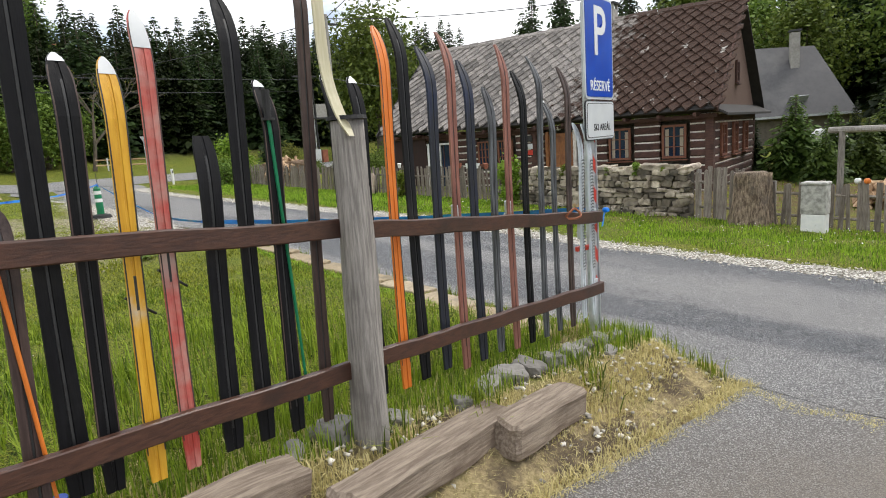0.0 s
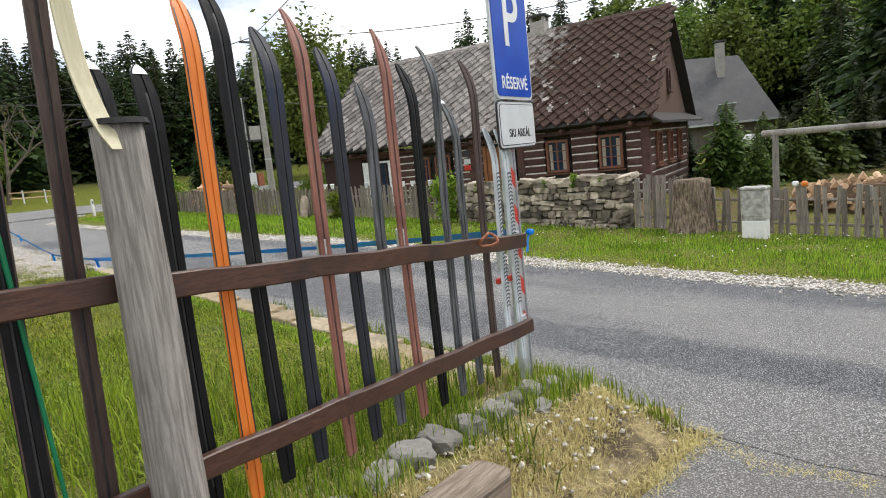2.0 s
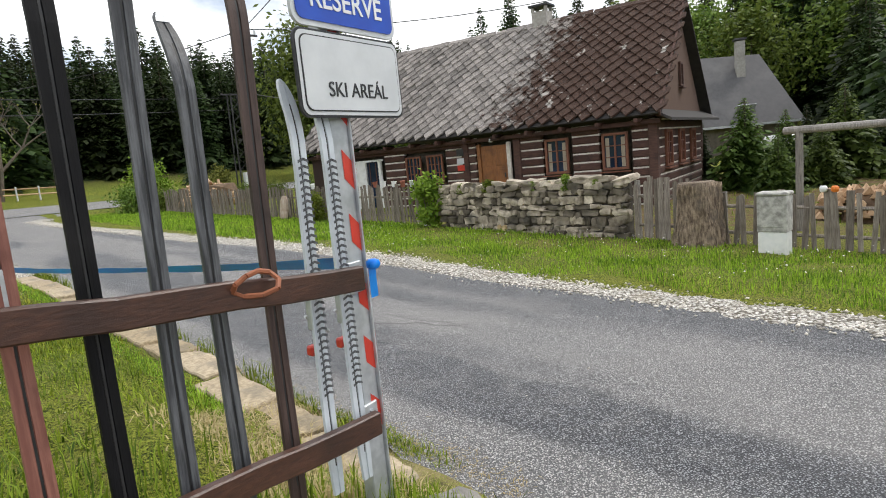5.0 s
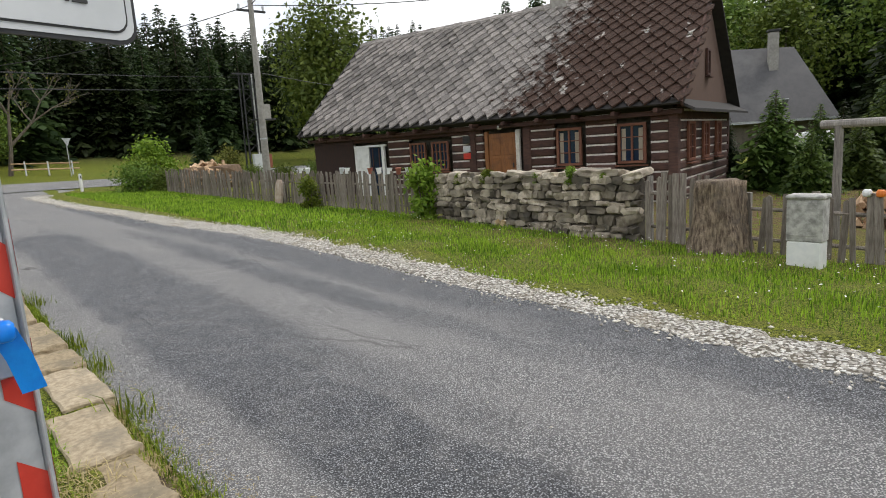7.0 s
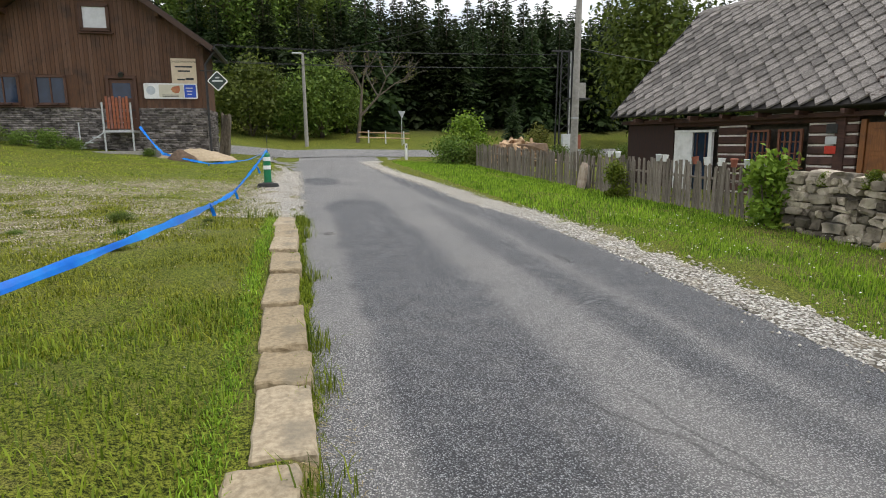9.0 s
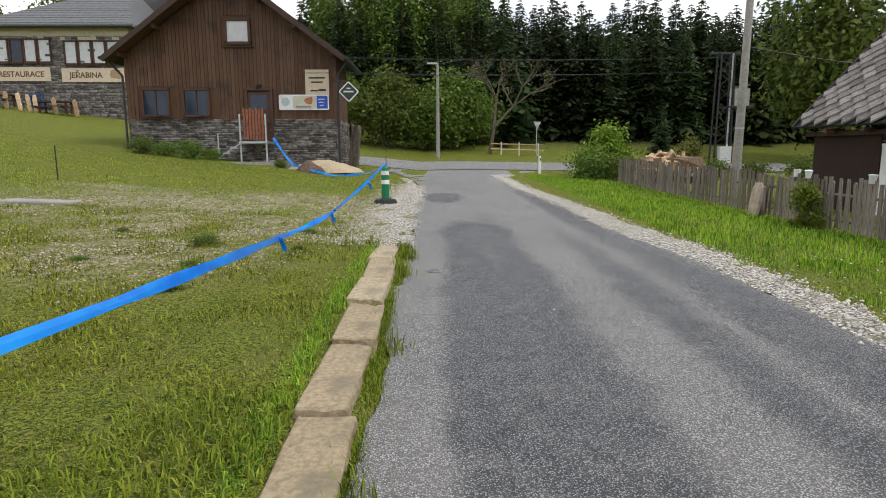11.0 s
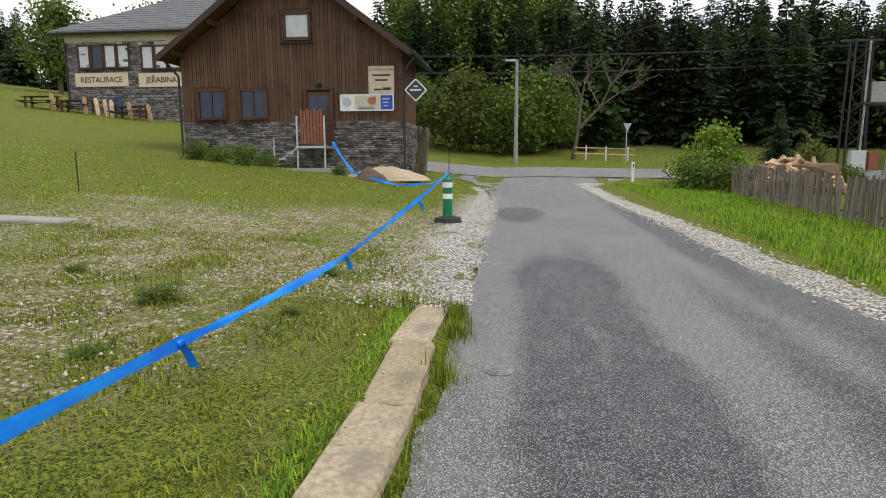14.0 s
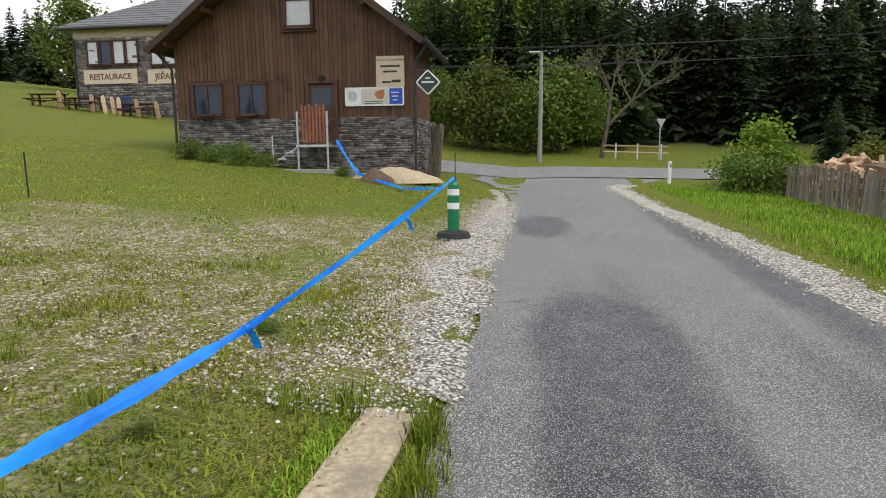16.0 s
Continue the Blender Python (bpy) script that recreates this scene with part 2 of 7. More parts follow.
def roof_slab_material():
    """Weathered fibre-cement slabs with brown moss over the gable end."""
    m, n, l, p = nodes_of("mossy_slab")
    geo = n.new("ShaderNodeNewGeometry")
    pos = geo.outputs["Position"]
    fine = noise_node(n, l, pos, 22, 6, 0.7)
    mid = noise_node(n, l, pos, 3.0, 5, 0.7)
    rnd = n.new("ShaderNodeNewGeometry").outputs["Random Per Island"]
    ob = n.new("ShaderNodeObjectInfo").outputs["Random"]
    base = blend(n, l, mapped(n, l, fine, 0.3, 0.7), (0.13, 0.115, 0.105), (0.30, 0.275, 0.255))
    v = calc(n, l, "ADD", calc(n, l, "MULTIPLY", rnd, 0.5), calc(n, l, "MULTIPLY", ob, 0.5))
    hs = n.new("ShaderNodeHueSaturation")
    l.new(mapped(n, l, v, 0, 1, 0.42, 1.5), hs.inputs["Value"])
    l.new(base, hs.inputs["Color"])
    sp = n.new("ShaderNodeSeparateXYZ")
    l.new(pos, sp.inputs[0])
    near = mapped(n, l, sp.outputs["Y"], 16.5, 9.5)
    moss = mapped(n, l, calc(n, l, "ADD", mid, calc(n, l, "MULTIPLY", near, 0.66)), 0.76, 0.92)
    brown = blend(n, l, mapped(n, l, fine, 0.35, 0.7), (0.022, 0.010, 0.006), (0.085, 0.040, 0.024))
    col = blend(n, l, moss, hs.outputs["Color"], brown)
    bald = mapped(n, l, noise_node(n, l, pos, 1.7, 4, 0.5), 0.66, 0.70)
    col = blend(n, l, calc(n, l, "MULTIPLY", bald, near), col, (0.52, 0.49, 0.45))
    spot = mapped(n, l, noise_node(n, l, pos, 5.0, 3), 0.68, 0.74, 0, 0.5)
    col = blend(n, l, spot, col, (0.45, 0.43, 0.40))
    l.new(col, p.inputs["Base Color"])
    p.inputs["Roughness"].default_value = 0.9
    bump_to(n, l, p, calc(n, l, "ADD", fine, moss), 0.8, 0.03)
    return m


MEADOW, ASPHALT, SLAB = ground_material(), asphalt_material(), roof_slab_material()
def gravel_material():
    """Crushed pale stone: each chip with its own tone, dark gaps, earthy patches."""
    m, n, l, p = nodes_of("crushed_limestone")
    pos, wob = wobbled(n, l, 0.03, 30)
    fine = noise_node(n, l, pos, 60, 4, 0.7)
    big = noise_node(n, l, pos, 2.2, 5, 0.65)
    chip = n.new("ShaderNodeTexVoronoi")
    chip.inputs["Scale"].default_value = 30
    l.new(wob, chip.inputs["Vector"])
    tone = n.new("ShaderNodeSeparateColor")
    l.new(chip.outputs["Color"], tone.inputs[0])
    col = blend(n, l, mapped(n, l, tone.outputs[0], 0.05, 0.9), (0.46, 0.43, 0.375), (0.90, 0.88, 0.83))
    col = blend(n, l, mapped(n, l, chip.outputs["Distance"], 0.4, 0.66), col, (0.17, 0.15, 0.12))
    earth = blend(n, l, mapped(n, l, fine, 0.35, 0.65), (0.20, 0.165, 0.11), (0.42, 0.36, 0.26))
    col = blend(n, l, mapped(n, l, big, 0.52, 0.68, 0, 0.7), col, earth)
    l.new(col, p.inputs["Base Color"])
    p.inputs["Roughness"].default_value = 0.95
    p.inputs["Specular IOR Level"].default_value = 0.2
    bump_to(n, l, p, calc(n, l, "SUBTRACT", fine, chip.outputs["Distance"]), 1.0, 0.03)
    return m


GRAVEL = gravel_material()
DULLPEBBLE = surface("meadow_pebble", (0.56, 0.50, 0.39), (0.36, 0.31, 0.23), 30, rough=0.9, bump=0.2, island=0.4)
PEBBLE = surface("pebble", (0.64, 0.60, 0.53), (0.42, 0.385, 0.33), 30, rough=0.85, bump=0.2, island=0.45)
KERB = surface("weathered_concrete", (0.27, 0.21, 0.13), (0.44, 0.355, 0.235), 30, (0.20, 0.17, 0.12), 3, 0.9, bump=0.5, each=0.12)
RAIL = surface("brown_stained_board", (0.045, 0.017, 0.010), (0.085, 0.034, 0.019), 7, (0.028, 0.012, 0.008), 2.5, 0.5, bump=0.25, stretch=(2, 14, 14), coat=0.15)
GREYWOOD = surface("grey_weathered_timber", (0.17, 0.155, 0.14), (0.36, 0.33, 0.30), 5, (0.11, 0.095, 0.085), 2, 0.85, bump=0.6, stretch=(16, 16, 1.0), each=0.2)
SLEEPER = surface("old_sleeper_timber", (0.16, 0.12, 0.09), (0.33, 0.27, 0.21), 4, (0.10, 0.065, 0.045), 1.8, 0.9, bump=0.7, stretch=(1.2, 16, 16))
PICKET = surface("fence_picket_wood", (0.13, 0.105, 0.085), (0.27, 0.235, 0.20), 5, (0.08, 0.065, 0.05), 2, 0.9, bump=0.4, stretch=(12, 12, 1), each=0.3)
STEEL = surface("galvanised_steel", (0.42, 0.44, 0.46), (0.58, 0.60, 0.62), 14, rough=0.45, metal=0.55, bump=0.05)
DARKMETAL = surface("dark_metal", (0.03, 0.03, 0.032), (0.06, 0.06, 0.062), 10, rough=0.5, metal=0.5, bump=0.1)
RED = surface("red_reflective", (0.50, 0.035, 0.02), (0.58, 0.05, 0.03), 20, rough=0.4, bump=0.05)
WHITE = surface("white_paint", (0.74, 0.75, 0.75), (0.82, 0.82, 0.81), 9, (0.62, 0.62, 0.60), 3, 0.5, bump=0.05)
OFFWHITE = surface("grey_plate", (0.55, 0.57, 0.58), (0.63, 0.65, 0.66), 6, rough=0.45, bump=0.03)
BLUE = surface("sign_blue", (0.006, 0.05, 0.40), (0.01, 0.075, 0.48), 6, rough=0.35, bump=0.02)
TAPE = surface("blue_tape", (0.0, 0.14, 0.70), (0.003, 0.31, 0.90), 5, rough=0.35, bump=0.25, stretch=(1, 0.4, 1), depth=0.03)
BLACK = surface("black_lettering", (0.015, 0.015, 0.016), (0.03, 0.03, 0.03), 20, rough=0.5, bump=0)
SKI_BLACK = surface("worn_black_ski_base", (0.003, 0.003, 0.004), (0.008, 0.008, 0.010), 6, (0.018, 0.017, 0.017), 3, 0.62, bump=0.25, stretch=(10, 10, 1), each=0.3)
SKI_BLACK.node_tree.nodes["Principled BSDF"].inputs["Specular IOR Level"].default_value = 0.22
SKI_NAVY = surface("dark_blue_black_ski", (0.005, 0.006, 0.012), (0.014, 0.017, 0.03), 6, (0.006, 0.014, 0.05), 2, 0.6, bump=0.2, stretch=(10, 10, 1))
SKI_GREY = surface("scuffed_grey_ski", (0.03, 0.032, 0.036), (0.13, 0.135, 0.145), 5, (0.02, 0.02, 0.025), 2, 0.5, bump=0.25, stretch=(14, 14, 1))
SKI_BROWN = surface("red_brown_ski", (0.20, 0.075, 0.055), (0.30, 0.13, 0.095), 6, (0.12, 0.04, 0.03), 3, 0.6, bump=0.3, stretch=(14, 14, 1))
SKI_DARKBROWN = surface("dark_brown_ski", (0.04, 0.022, 0.018), (0.08, 0.05, 0.042), 6, (0.02, 0.012, 0.01), 3, 0.6, bump=0.3, stretch=(14, 14, 1))
SKI_YELLOW = surface("chipped_yellow_ski", (0.60, 0.30, 0.012), (0.72, 0.40, 0.03), 6, (0.55, 0.48, 0.38), 3.5, 0.55, bump=0.25, stretch=(8, 8, 1), amount=0.25)
SKI_RED = surface("flaking_red_ski", (0.42, 0.035, 0.025), (0.55, 0.10, 0.075), 7, (0.45, 0.36, 0.31), 3.0, 0.6, bump=0.3, stretch=(12, 12, 1), amount=0.8)
SKI_ORANGE = surface("orange_ski", (0.66, 0.16, 0.015), (0.74, 0.21, 0.03), 6, rough=0.5, bump=0.1, stretch=(10, 10, 1))
SKI_CREAM = surface("cream_ski", (0.52, 0.47, 0.30), (0.62, 0.57, 0.40), 6, rough=0.5, bump=0.1, stretch=(10, 10, 1))
SKI_WHITE = surface("pale_ski", (0.50, 0.54, 0.58), (0.62, 0.66, 0.70), 8, rough=0.4, bump=0.05)
LOG = surface("dark_brown_log", (0.050, 0.022, 0.016), (0.10, 0.045, 0.032), 5, (0.03, 0.014, 0.011), 1.6, 0.75, bump=0.5, stretch=(1, 1, 9), each=0.2, space="World")
CHINK = surface("lime_chinking", (0.62, 0.58, 0.52), (0.74, 0.71, 0.66), 12, (0.42, 0.38, 0.33), 2.5, 0.9, bump=0.3)
BARNWOOD = surface("brown_barn_board", (0.075, 0.033, 0.017), (0.135, 0.062, 0.030), 5, (0.045, 0.021, 0.012), 1.2, 0.7, bump=0.4, stretch=(9, 9, 0.8), each=0.16)
TRIM = surface("brown_window_trim", (0.055, 0.022, 0.012), (0.09, 0.038, 0.02), 6, rough=0.6, bump=0.2, stretch=(8, 8, 1))
DOORWOOD = surface("honey_door_wood", (0.20, 0.075, 0.022), (0.30, 0.12, 0.038), 5, (0.13, 0.05, 0.02), 2, 0.5, bump=0.25, stretch=(12, 12, 1))
FRAMEWOOD = surface("red_brown_window_frame", (0.14, 0.05, 0.028), (0.20, 0.08, 0.045), 6, rough=0.6, bump=0.2)
STONE = surface("field_stone", (0.17, 0.14, 0.105), (0.46, 0.40, 0.31), 6, (0.075, 0.068, 0.055), 3, 0.9, bump=0.8, each=0.6, space="World", depth=0.02)
OCHRE = surface("ochre_stone", (0.42, 0.30, 0.15), (0.55, 0.43, 0.26), 8, rough=0.9, bump=0.5)
MORTAR = surface("dark_wall_core", (0.05, 0.043, 0.035), (0.11, 0.095, 0.075), 9, rough=0.95, bump=0.6)
CLAD = surface("grey_ledge_stone", (0.12, 0.105, 0.10), (0.25, 0.225, 0.21), 6, (0.085, 0.075, 0.07), 2, 0.9, bump=0.5, island=0.45, space="World")
RESTONE = surface("grey_rubble_facing", (0.10, 0.09, 0.085), (0.24, 0.22, 0.205), 5, (0.15, 0.13, 0.12), 1.5, 0.9, bump=0.6, island=0.4, space="World", stretch=(1, 1, 2.2))
PLASTER = surface("beige_render", (0.50, 0.44, 0.33), (0.58, 0.52, 0.40), 6, rough=0.9, bump=0.1)
BOARD = surface("cream_signboard", (0.62, 0.50, 0.37), (0.70, 0.58, 0.44), 6, rough=0.7, bump=0.05)
GREYROOF = surface("grey_roof_sheet", (0.055, 0.054, 0.057), (0.08, 0.078, 0.082), 4, (0.10, 0.098, 0.10), 0.6, 0.6, bump=0.15, space="World")
SLATE = surface("grey_slate", (0.075, 0.078, 0.085), (0.14, 0.143, 0.15), 5, rough=0.6, bump=0.3, island=0.3, space="World")
DARKROOF = surface("dark_roof", (0.022, 0.02, 0.02), (0.045, 0.04, 0.038), 6, rough=0.8, bump=0.2)
TEAL = surface("green_sheet_roof", (0.02, 0.30, 0.22), (0.03, 0.38, 0.29), 4, rough=0.5, bump=0.1)
REDTILE = surface("red_tile_roof", (0.24, 0.075, 0.045), (0.33, 0.12, 0.075), 6, rough=0.85, bump=0.3)
CONCRETE = surface("concrete_pole", (0.27, 0.255, 0.235), (0.37, 0.355, 0.33), 10, (0.22, 0.21, 0.19), 1.2, 0.85, bump=0.2)
CABINET = surface("lichen_concrete", (0.42, 0.41, 0.385), (0.56, 0.55, 0.52), 16, (0.20, 0.195, 0.18), 9, 0.9, bump=0.4, amount=0.9)
BARK = surface("bark", (0.075, 0.058, 0.042), (0.16, 0.13, 0.10), 4, (0.10, 0.10, 0.08), 1.5, 0.95, bump=0.8, stretch=(6, 6, 1.5))
STUMP = surface("stripped_stump", (0.07, 0.045, 0.03), (0.36, 0.28, 0.20), 5, (0.12, 0.095, 0.075), 4.0, 0.9, bump=1.0, stretch=(5, 5, 1.2), depth=0.05)
CUTWOOD = surface("split_firewood", (0.35, 0.21, 0.11), (0.52, 0.36, 0.21), 7, rough=0.85, bump=0.3, each=0.35, island=0.4)
GREENPL = surface("green_plastic", (0.004, 0.15, 0.06), (0.006, 0.20, 0.085), 6, rough=0.4, bump=0.05)
RUBBER = surface("black_rubber", (0.012, 0.012, 0.012), (0.03, 0.03, 0.03), 9, rough=0.8, bump=0.3)
SAND = surface("sand_heap", (0.42, 0.33, 0.22), (0.52, 0.42, 0.29), 12, rough=0.95, bump=0.5)
SOIL = surface("brown_soil", (0.09, 0.06, 0.04), (0.16, 0.11, 0.075), 10, rough=0.95, bump=0.7)
ROCK = surface("grey_boulder", (0.17, 0.16, 0.145), (0.33, 0.31, 0.28), 5, (0.15, 0.14, 0.125), 3, 0.9, bump=0.8, each=0.25, depth=0.03)
NEEDLE = leaf_material("spruce_needles", (0.013, 0.025, 0.009), (0.052, 0.078, 0.024))
LEAF = leaf_material("broad_leaves", (0.058, 0.10, 0.016), (0.175, 0.235, 0.042))
LIME = leaf_material("lime_leaves", (0.085, 0.14, 0.012), (0.22, 0.29, 0.035))
OLIVE = leaf_material("olive_leaves", (0.09, 0.10, 0.02), (0.19, 0.18, 0.04))
BLADE = leaf_material("grass_blades", (0.04, 0.095, 0.006), (0.34, 0.46, 0.04))
OLIVEBLADE = leaf_material("mown_grass_blades", (0.045, 0.09, 0.006), (0.44, 0.50, 0.052))
STRAW = leaf_material("dry_grass_blades", (0.42, 0.35, 0.16), (0.62, 0.52, 0.28))
PETAL = surface("white_petals", (0.72, 0.72, 0.68), (0.8, 0.8, 0.78), 20, rough=0.7, bump=0)


def glass_material(name, sky_tint):
    m, n, l, p = nodes_of(name)
    geo = n.new("ShaderNodeNewGeometry")
    wave = noise_node(n, l, geo.outputs["Position"], 2.5, 2)
    # bluish base colour stands in for blue sky mirrored in the panes
    l.new(blend(n, l, mapped(n, l, wave, 0.3, 0.7), sky_tint, tuple(v * 1.6 for v in sky_tint)), p.inputs["Base Color"])
    p.inputs["Roughness"].default_value = 0.03
    p.inputs["Specular IOR Level"].default_value = 0.4
    p.inputs["Coat Weight"].default_value = 0.0
    bump_to(n, l, p, wave, 0.05, 0.02)
    return m


GLASS = glass_material("window_glass", (0.012, 0.022, 0.045))
BLIND = surface("pale_blind_behind_glass", (0.52, 0.53, 0.56), (0.62, 0.63, 0.66), 3, rough=0.12, bump=0, coat=0.6)
CURTAIN = surface("pale_curtain", (0.30, 0.26, 0.20), (0.40, 0.35, 0.27), 6, rough=0.9, bump=0.2, stretch=(8, 8, 0.5))


# ---- mesh helpers ----
rng = np.random.default_rng(7)


def fast(name, verts, faces, mat, parent=None, label="", smooth=False):
    """One mesh object from arrays: verts N x 3, faces M x 3 or M x 4."""
    verts, faces = np.asarray(verts, np.float32), np.asarray(faces, np.int32)
    me = bpy.data.meshes.new(name)
    k = faces.shape[1]
    me.vertices.add(len(verts))
    me.vertices.foreach_set("co", verts.ravel())
    me.loops.add(faces.size)
    me.loops.foreach_set("vertex_index", faces.ravel())
    me.polygons.add(len(faces))
    me.polygons.foreach_set("loop_start", np.arange(0, faces.size, k, dtype=np.int32))
    me.update(calc_edges=True)
    me.validate()
    if smooth:
        me.polygons.foreach_set("use_smooth", np.ones(len(faces), bool))
    me.materials.append(mat)
    ob = new(name, me)
    if parent:
        ob.parent = parent
    if label:
        ob["label"] = label
    return ob


def part(name, bm, material, parent=None, label="", smooth=False):
    me = bpy.data.meshes.new(name)
    bmesh.ops.recalc_face_normals(bm, faces=bm.faces[:])
    bm.to_mesh(me)
    bm.free()
    me.materials.append(material)
    if smooth:
        me.polygons.foreach_set("use_smooth", [True] * len(me.polygons))
    ob = new(name, me)
    if parent:
        ob.parent = parent
    if label:
        ob["label"] = label
    return ob


def thing(name, label, category, m=None, group="", kind=""):
    ob = tagged(new(name), label, category, group, kind)
    ob.matrix_world = m or Matrix()
    return ob


def box(bm, x, y, z, sx, sy, sz, m=None, bevel=0.0):
    """A box centred at x, y with its foot at z."""
    made = bmesh.ops.create_cube(bm, size=1, matrix=(m or Matrix()) @ Matrix.Translation((x, y, z + sz / 2)) @ Matrix.Diagonal((sx, sy, sz, 1)))
    if bevel:
        edges = list({e for v in made["verts"] for e in v.link_edges})
        bmesh.ops.bevel(bm, geom=edges, offset=bevel, segments=1, affect="EDGES")
    return bm


def boxed(name, x, y, z, sx, sy, sz, mat, parent=None, label="", m=None, bevel=0.006):
    return part(name, box(bmesh.new(), x, y, z, sx, sy, sz, m, bevel), mat, parent, label)


def rod(bm, a, b, r1, r2=None, seg=10):
    a, b = Vector(a), Vector(b)
    d = b - a
    m = Matrix.Translation((a + b) / 2) @ d.to_track_quat("Z", "Y").to_matrix().to_4x4()
    bmesh.ops.create_cone(bm, cap_ends=True, segments=seg, radius1=r1, radius2=r1 if r2 is None else r2, depth=d.length, matrix=m)
    return bm


def rodded(name, a, b, r1, mat, parent=None, r2=None, seg=10, label=""):
    return part(name, rod(bmesh.new(), a, b, r1, r2, seg), mat, parent, label)


def tube(bm, pts, r, seg=6):
    """One continuous pipe through points."""
    pts, prev = [Vector(p) for p in pts], None
    for k, p in enumerate(pts):
        d = (pts[min(k + 1, len(pts) - 1)] - pts[max(k - 1, 0)]).normalized()
        s = d.cross(Vector((0, 0, 1))).normalized()
        u = s.cross(d)
        ring = [bm.verts.new(p + (s * math.cos(a * math.tau / seg) + u * math.sin(a * math.tau / seg)) * r) for a in range(seg)]
        if prev:
            for i in range(seg):
                bm.faces.new((prev[i], prev[(i + 1) % seg], ring[(i + 1) % seg], ring[i]))
        prev = ring
    return bm


def poly_prism(bm, pts, z0, z1, m=None):
    """A flat outline in x, y raised from z0 to z1."""
    lo = [bm.verts.new((m or Matrix()) @ Vector((x, y, z0))) for x, y in pts]
    hi = [bm.verts.new((m or Matrix()) @ Vector((x, y, z1))) for x, y in pts]
    bm.faces.new(lo[::-1])
    bm.faces.new(hi)
    for i in range(len(pts)):
        j = (i + 1) % len(pts)
        bm.faces.new((lo[i], lo[j], hi[j], hi[i]))
    return bm


def lumpy(bm, size, m, seed, sub=2, rough=0.18, cut=0.36):
    made = bmesh.ops.create_icosphere(bm, subdivisions=sub, radius=0.5)
    off = Vector((seed * 3.7, seed * 1.3, seed * 7.1))
    for v in made["verts"]:
        c = v.co.copy()
        c = Vector([max(-cut, min(cut, k)) for k in c]) * (0.36 / cut)
        c *= 1 + rough * noise.noise(c * 3.2 + off) + rough * 0.5 * noise.noise(c * 8 + off)
        v.co = m @ Vector((c.x * size[0] * 1.35, c.y * size[1] * 1.35, c.z * size[2] * 1.35))
    return bm


def mound(rx, ry, h, seed):
    """A low heap with an uneven rim and top."""
    bm = bmesh.new()
    prev = [bm.verts.new((0, 0, h))]
    for i in range(1, 9):
        t = i / 8
        ring = []
        for k in range(26):
            a = k / 26 * math.tau
            j = 1 + 0.25 * noise.noise(Vector((math.cos(a) * 1.5 + seed, math.sin(a) * 1.5, 0)))
            x, y = rx * t * j * math.cos(a), ry * t * j * math.sin(a)
            ring.append(bm.verts.new((x, y, h * (1 - t ** 1.6) + 0.35 * h * noise.noise(Vector((x * 2.2, y * 2.2, seed))) * (1 - t) - (0.06 if i == 8 else 0))))
        for k in range(26):
            if i == 1:
                bm.faces.new((prev[0], ring[k], ring[(k + 1) % 26]))
            else:
                bm.faces.new((prev[k], ring[k], ring[(k + 1) % 26], prev[(k + 1) % 26]))
        prev = ring
    return bm


def writing(text, size, m, mat, parent, label="", align="CENTER", name="lettering", depth=0.002, bold=0.0):
    cu = bpy.data.curves.new(name, "FONT")
    cu.body, cu.size, cu.extrude, cu.align_x, cu.align_y, cu.offset = text, size, depth, align, "CENTER", bold
    tmp = bpy.data.objects.new(name, cu)
    me = bpy.data.meshes.new_from_object(tmp)
    bpy.data.objects.remove(tmp)
    me.materials.clear()
    me.materials.append(mat)
    ob = new(name, me)
    ob.parent, ob.matrix_local = parent, m
    if label:
        ob["label"] = label
    return ob


def sstep(a, b, v):
    t = np.clip((v - a) / (b - a), 0, 1)
    return t * t * (3 - 2 * t)


# ---- the lie of the land ----
def height(x, y):
    x, y = np.asarray(x, float), np.asarray(y, float)
    road = np.interp(y, (-30, -5, 6, 11.6, 20, 25, 33, 43, 60), (-0.2, -0.25, -0.30, -0.14, 0.0, 0.09, 0.3, 0.9, 2.0))
    h = road + np.maximum(4 - x, 0) * np.clip(0.02 + 0.004 * (y - 8), 0.02, 0.12)
    h = h - np.clip(x - 6, 0, 12) * 0.035 - np.clip(6 - y, 0, 8) * np.clip(x - 8, 0, 10) * 0.008
    fade = 1 - sstep(3, 9, y)
    h = h + fade * (0.20 * np.clip((3.4 - x) / 3.4, 0, 1.6))
    h = h + 0.27 * sstep(1.8, 2.25, y) * (1 - sstep(3.7 - 0.45 * sstep(2.75, 3.2, y), 4.15 - 0.25 * sstep(2.75, 3.2, y), x)) * (1 - sstep(3.5, 9, y))
    top = np.interp(y, (3, 4, 6.2, 10.3, 12.7, 15), (-0.29, -0.24, -0.185, -0.01, -0.01, -0.09))
    h = h + (top - road - 0.012) * (1 - sstep(4.20, 4.46, x)) * sstep(2.7, 3.3, y) * (1 - sstep(13.0, 15, y))
    h = h + 0.05 * sstep(8.6, 9.6, x) * (1 - sstep(28, 32, y))
    h = h + np.clip(y - 47, 0, 36) * 0.13 * sstep(-14, 0, x) + np.clip(x - 50, 0, 40) * 0.20
    return h + np.clip(y - 60, 0, 80) * 0.05 * (1 - sstep(-14, 0, x))


def at(x, y, lift=0.0):
    return float(height(x, y)) + lift


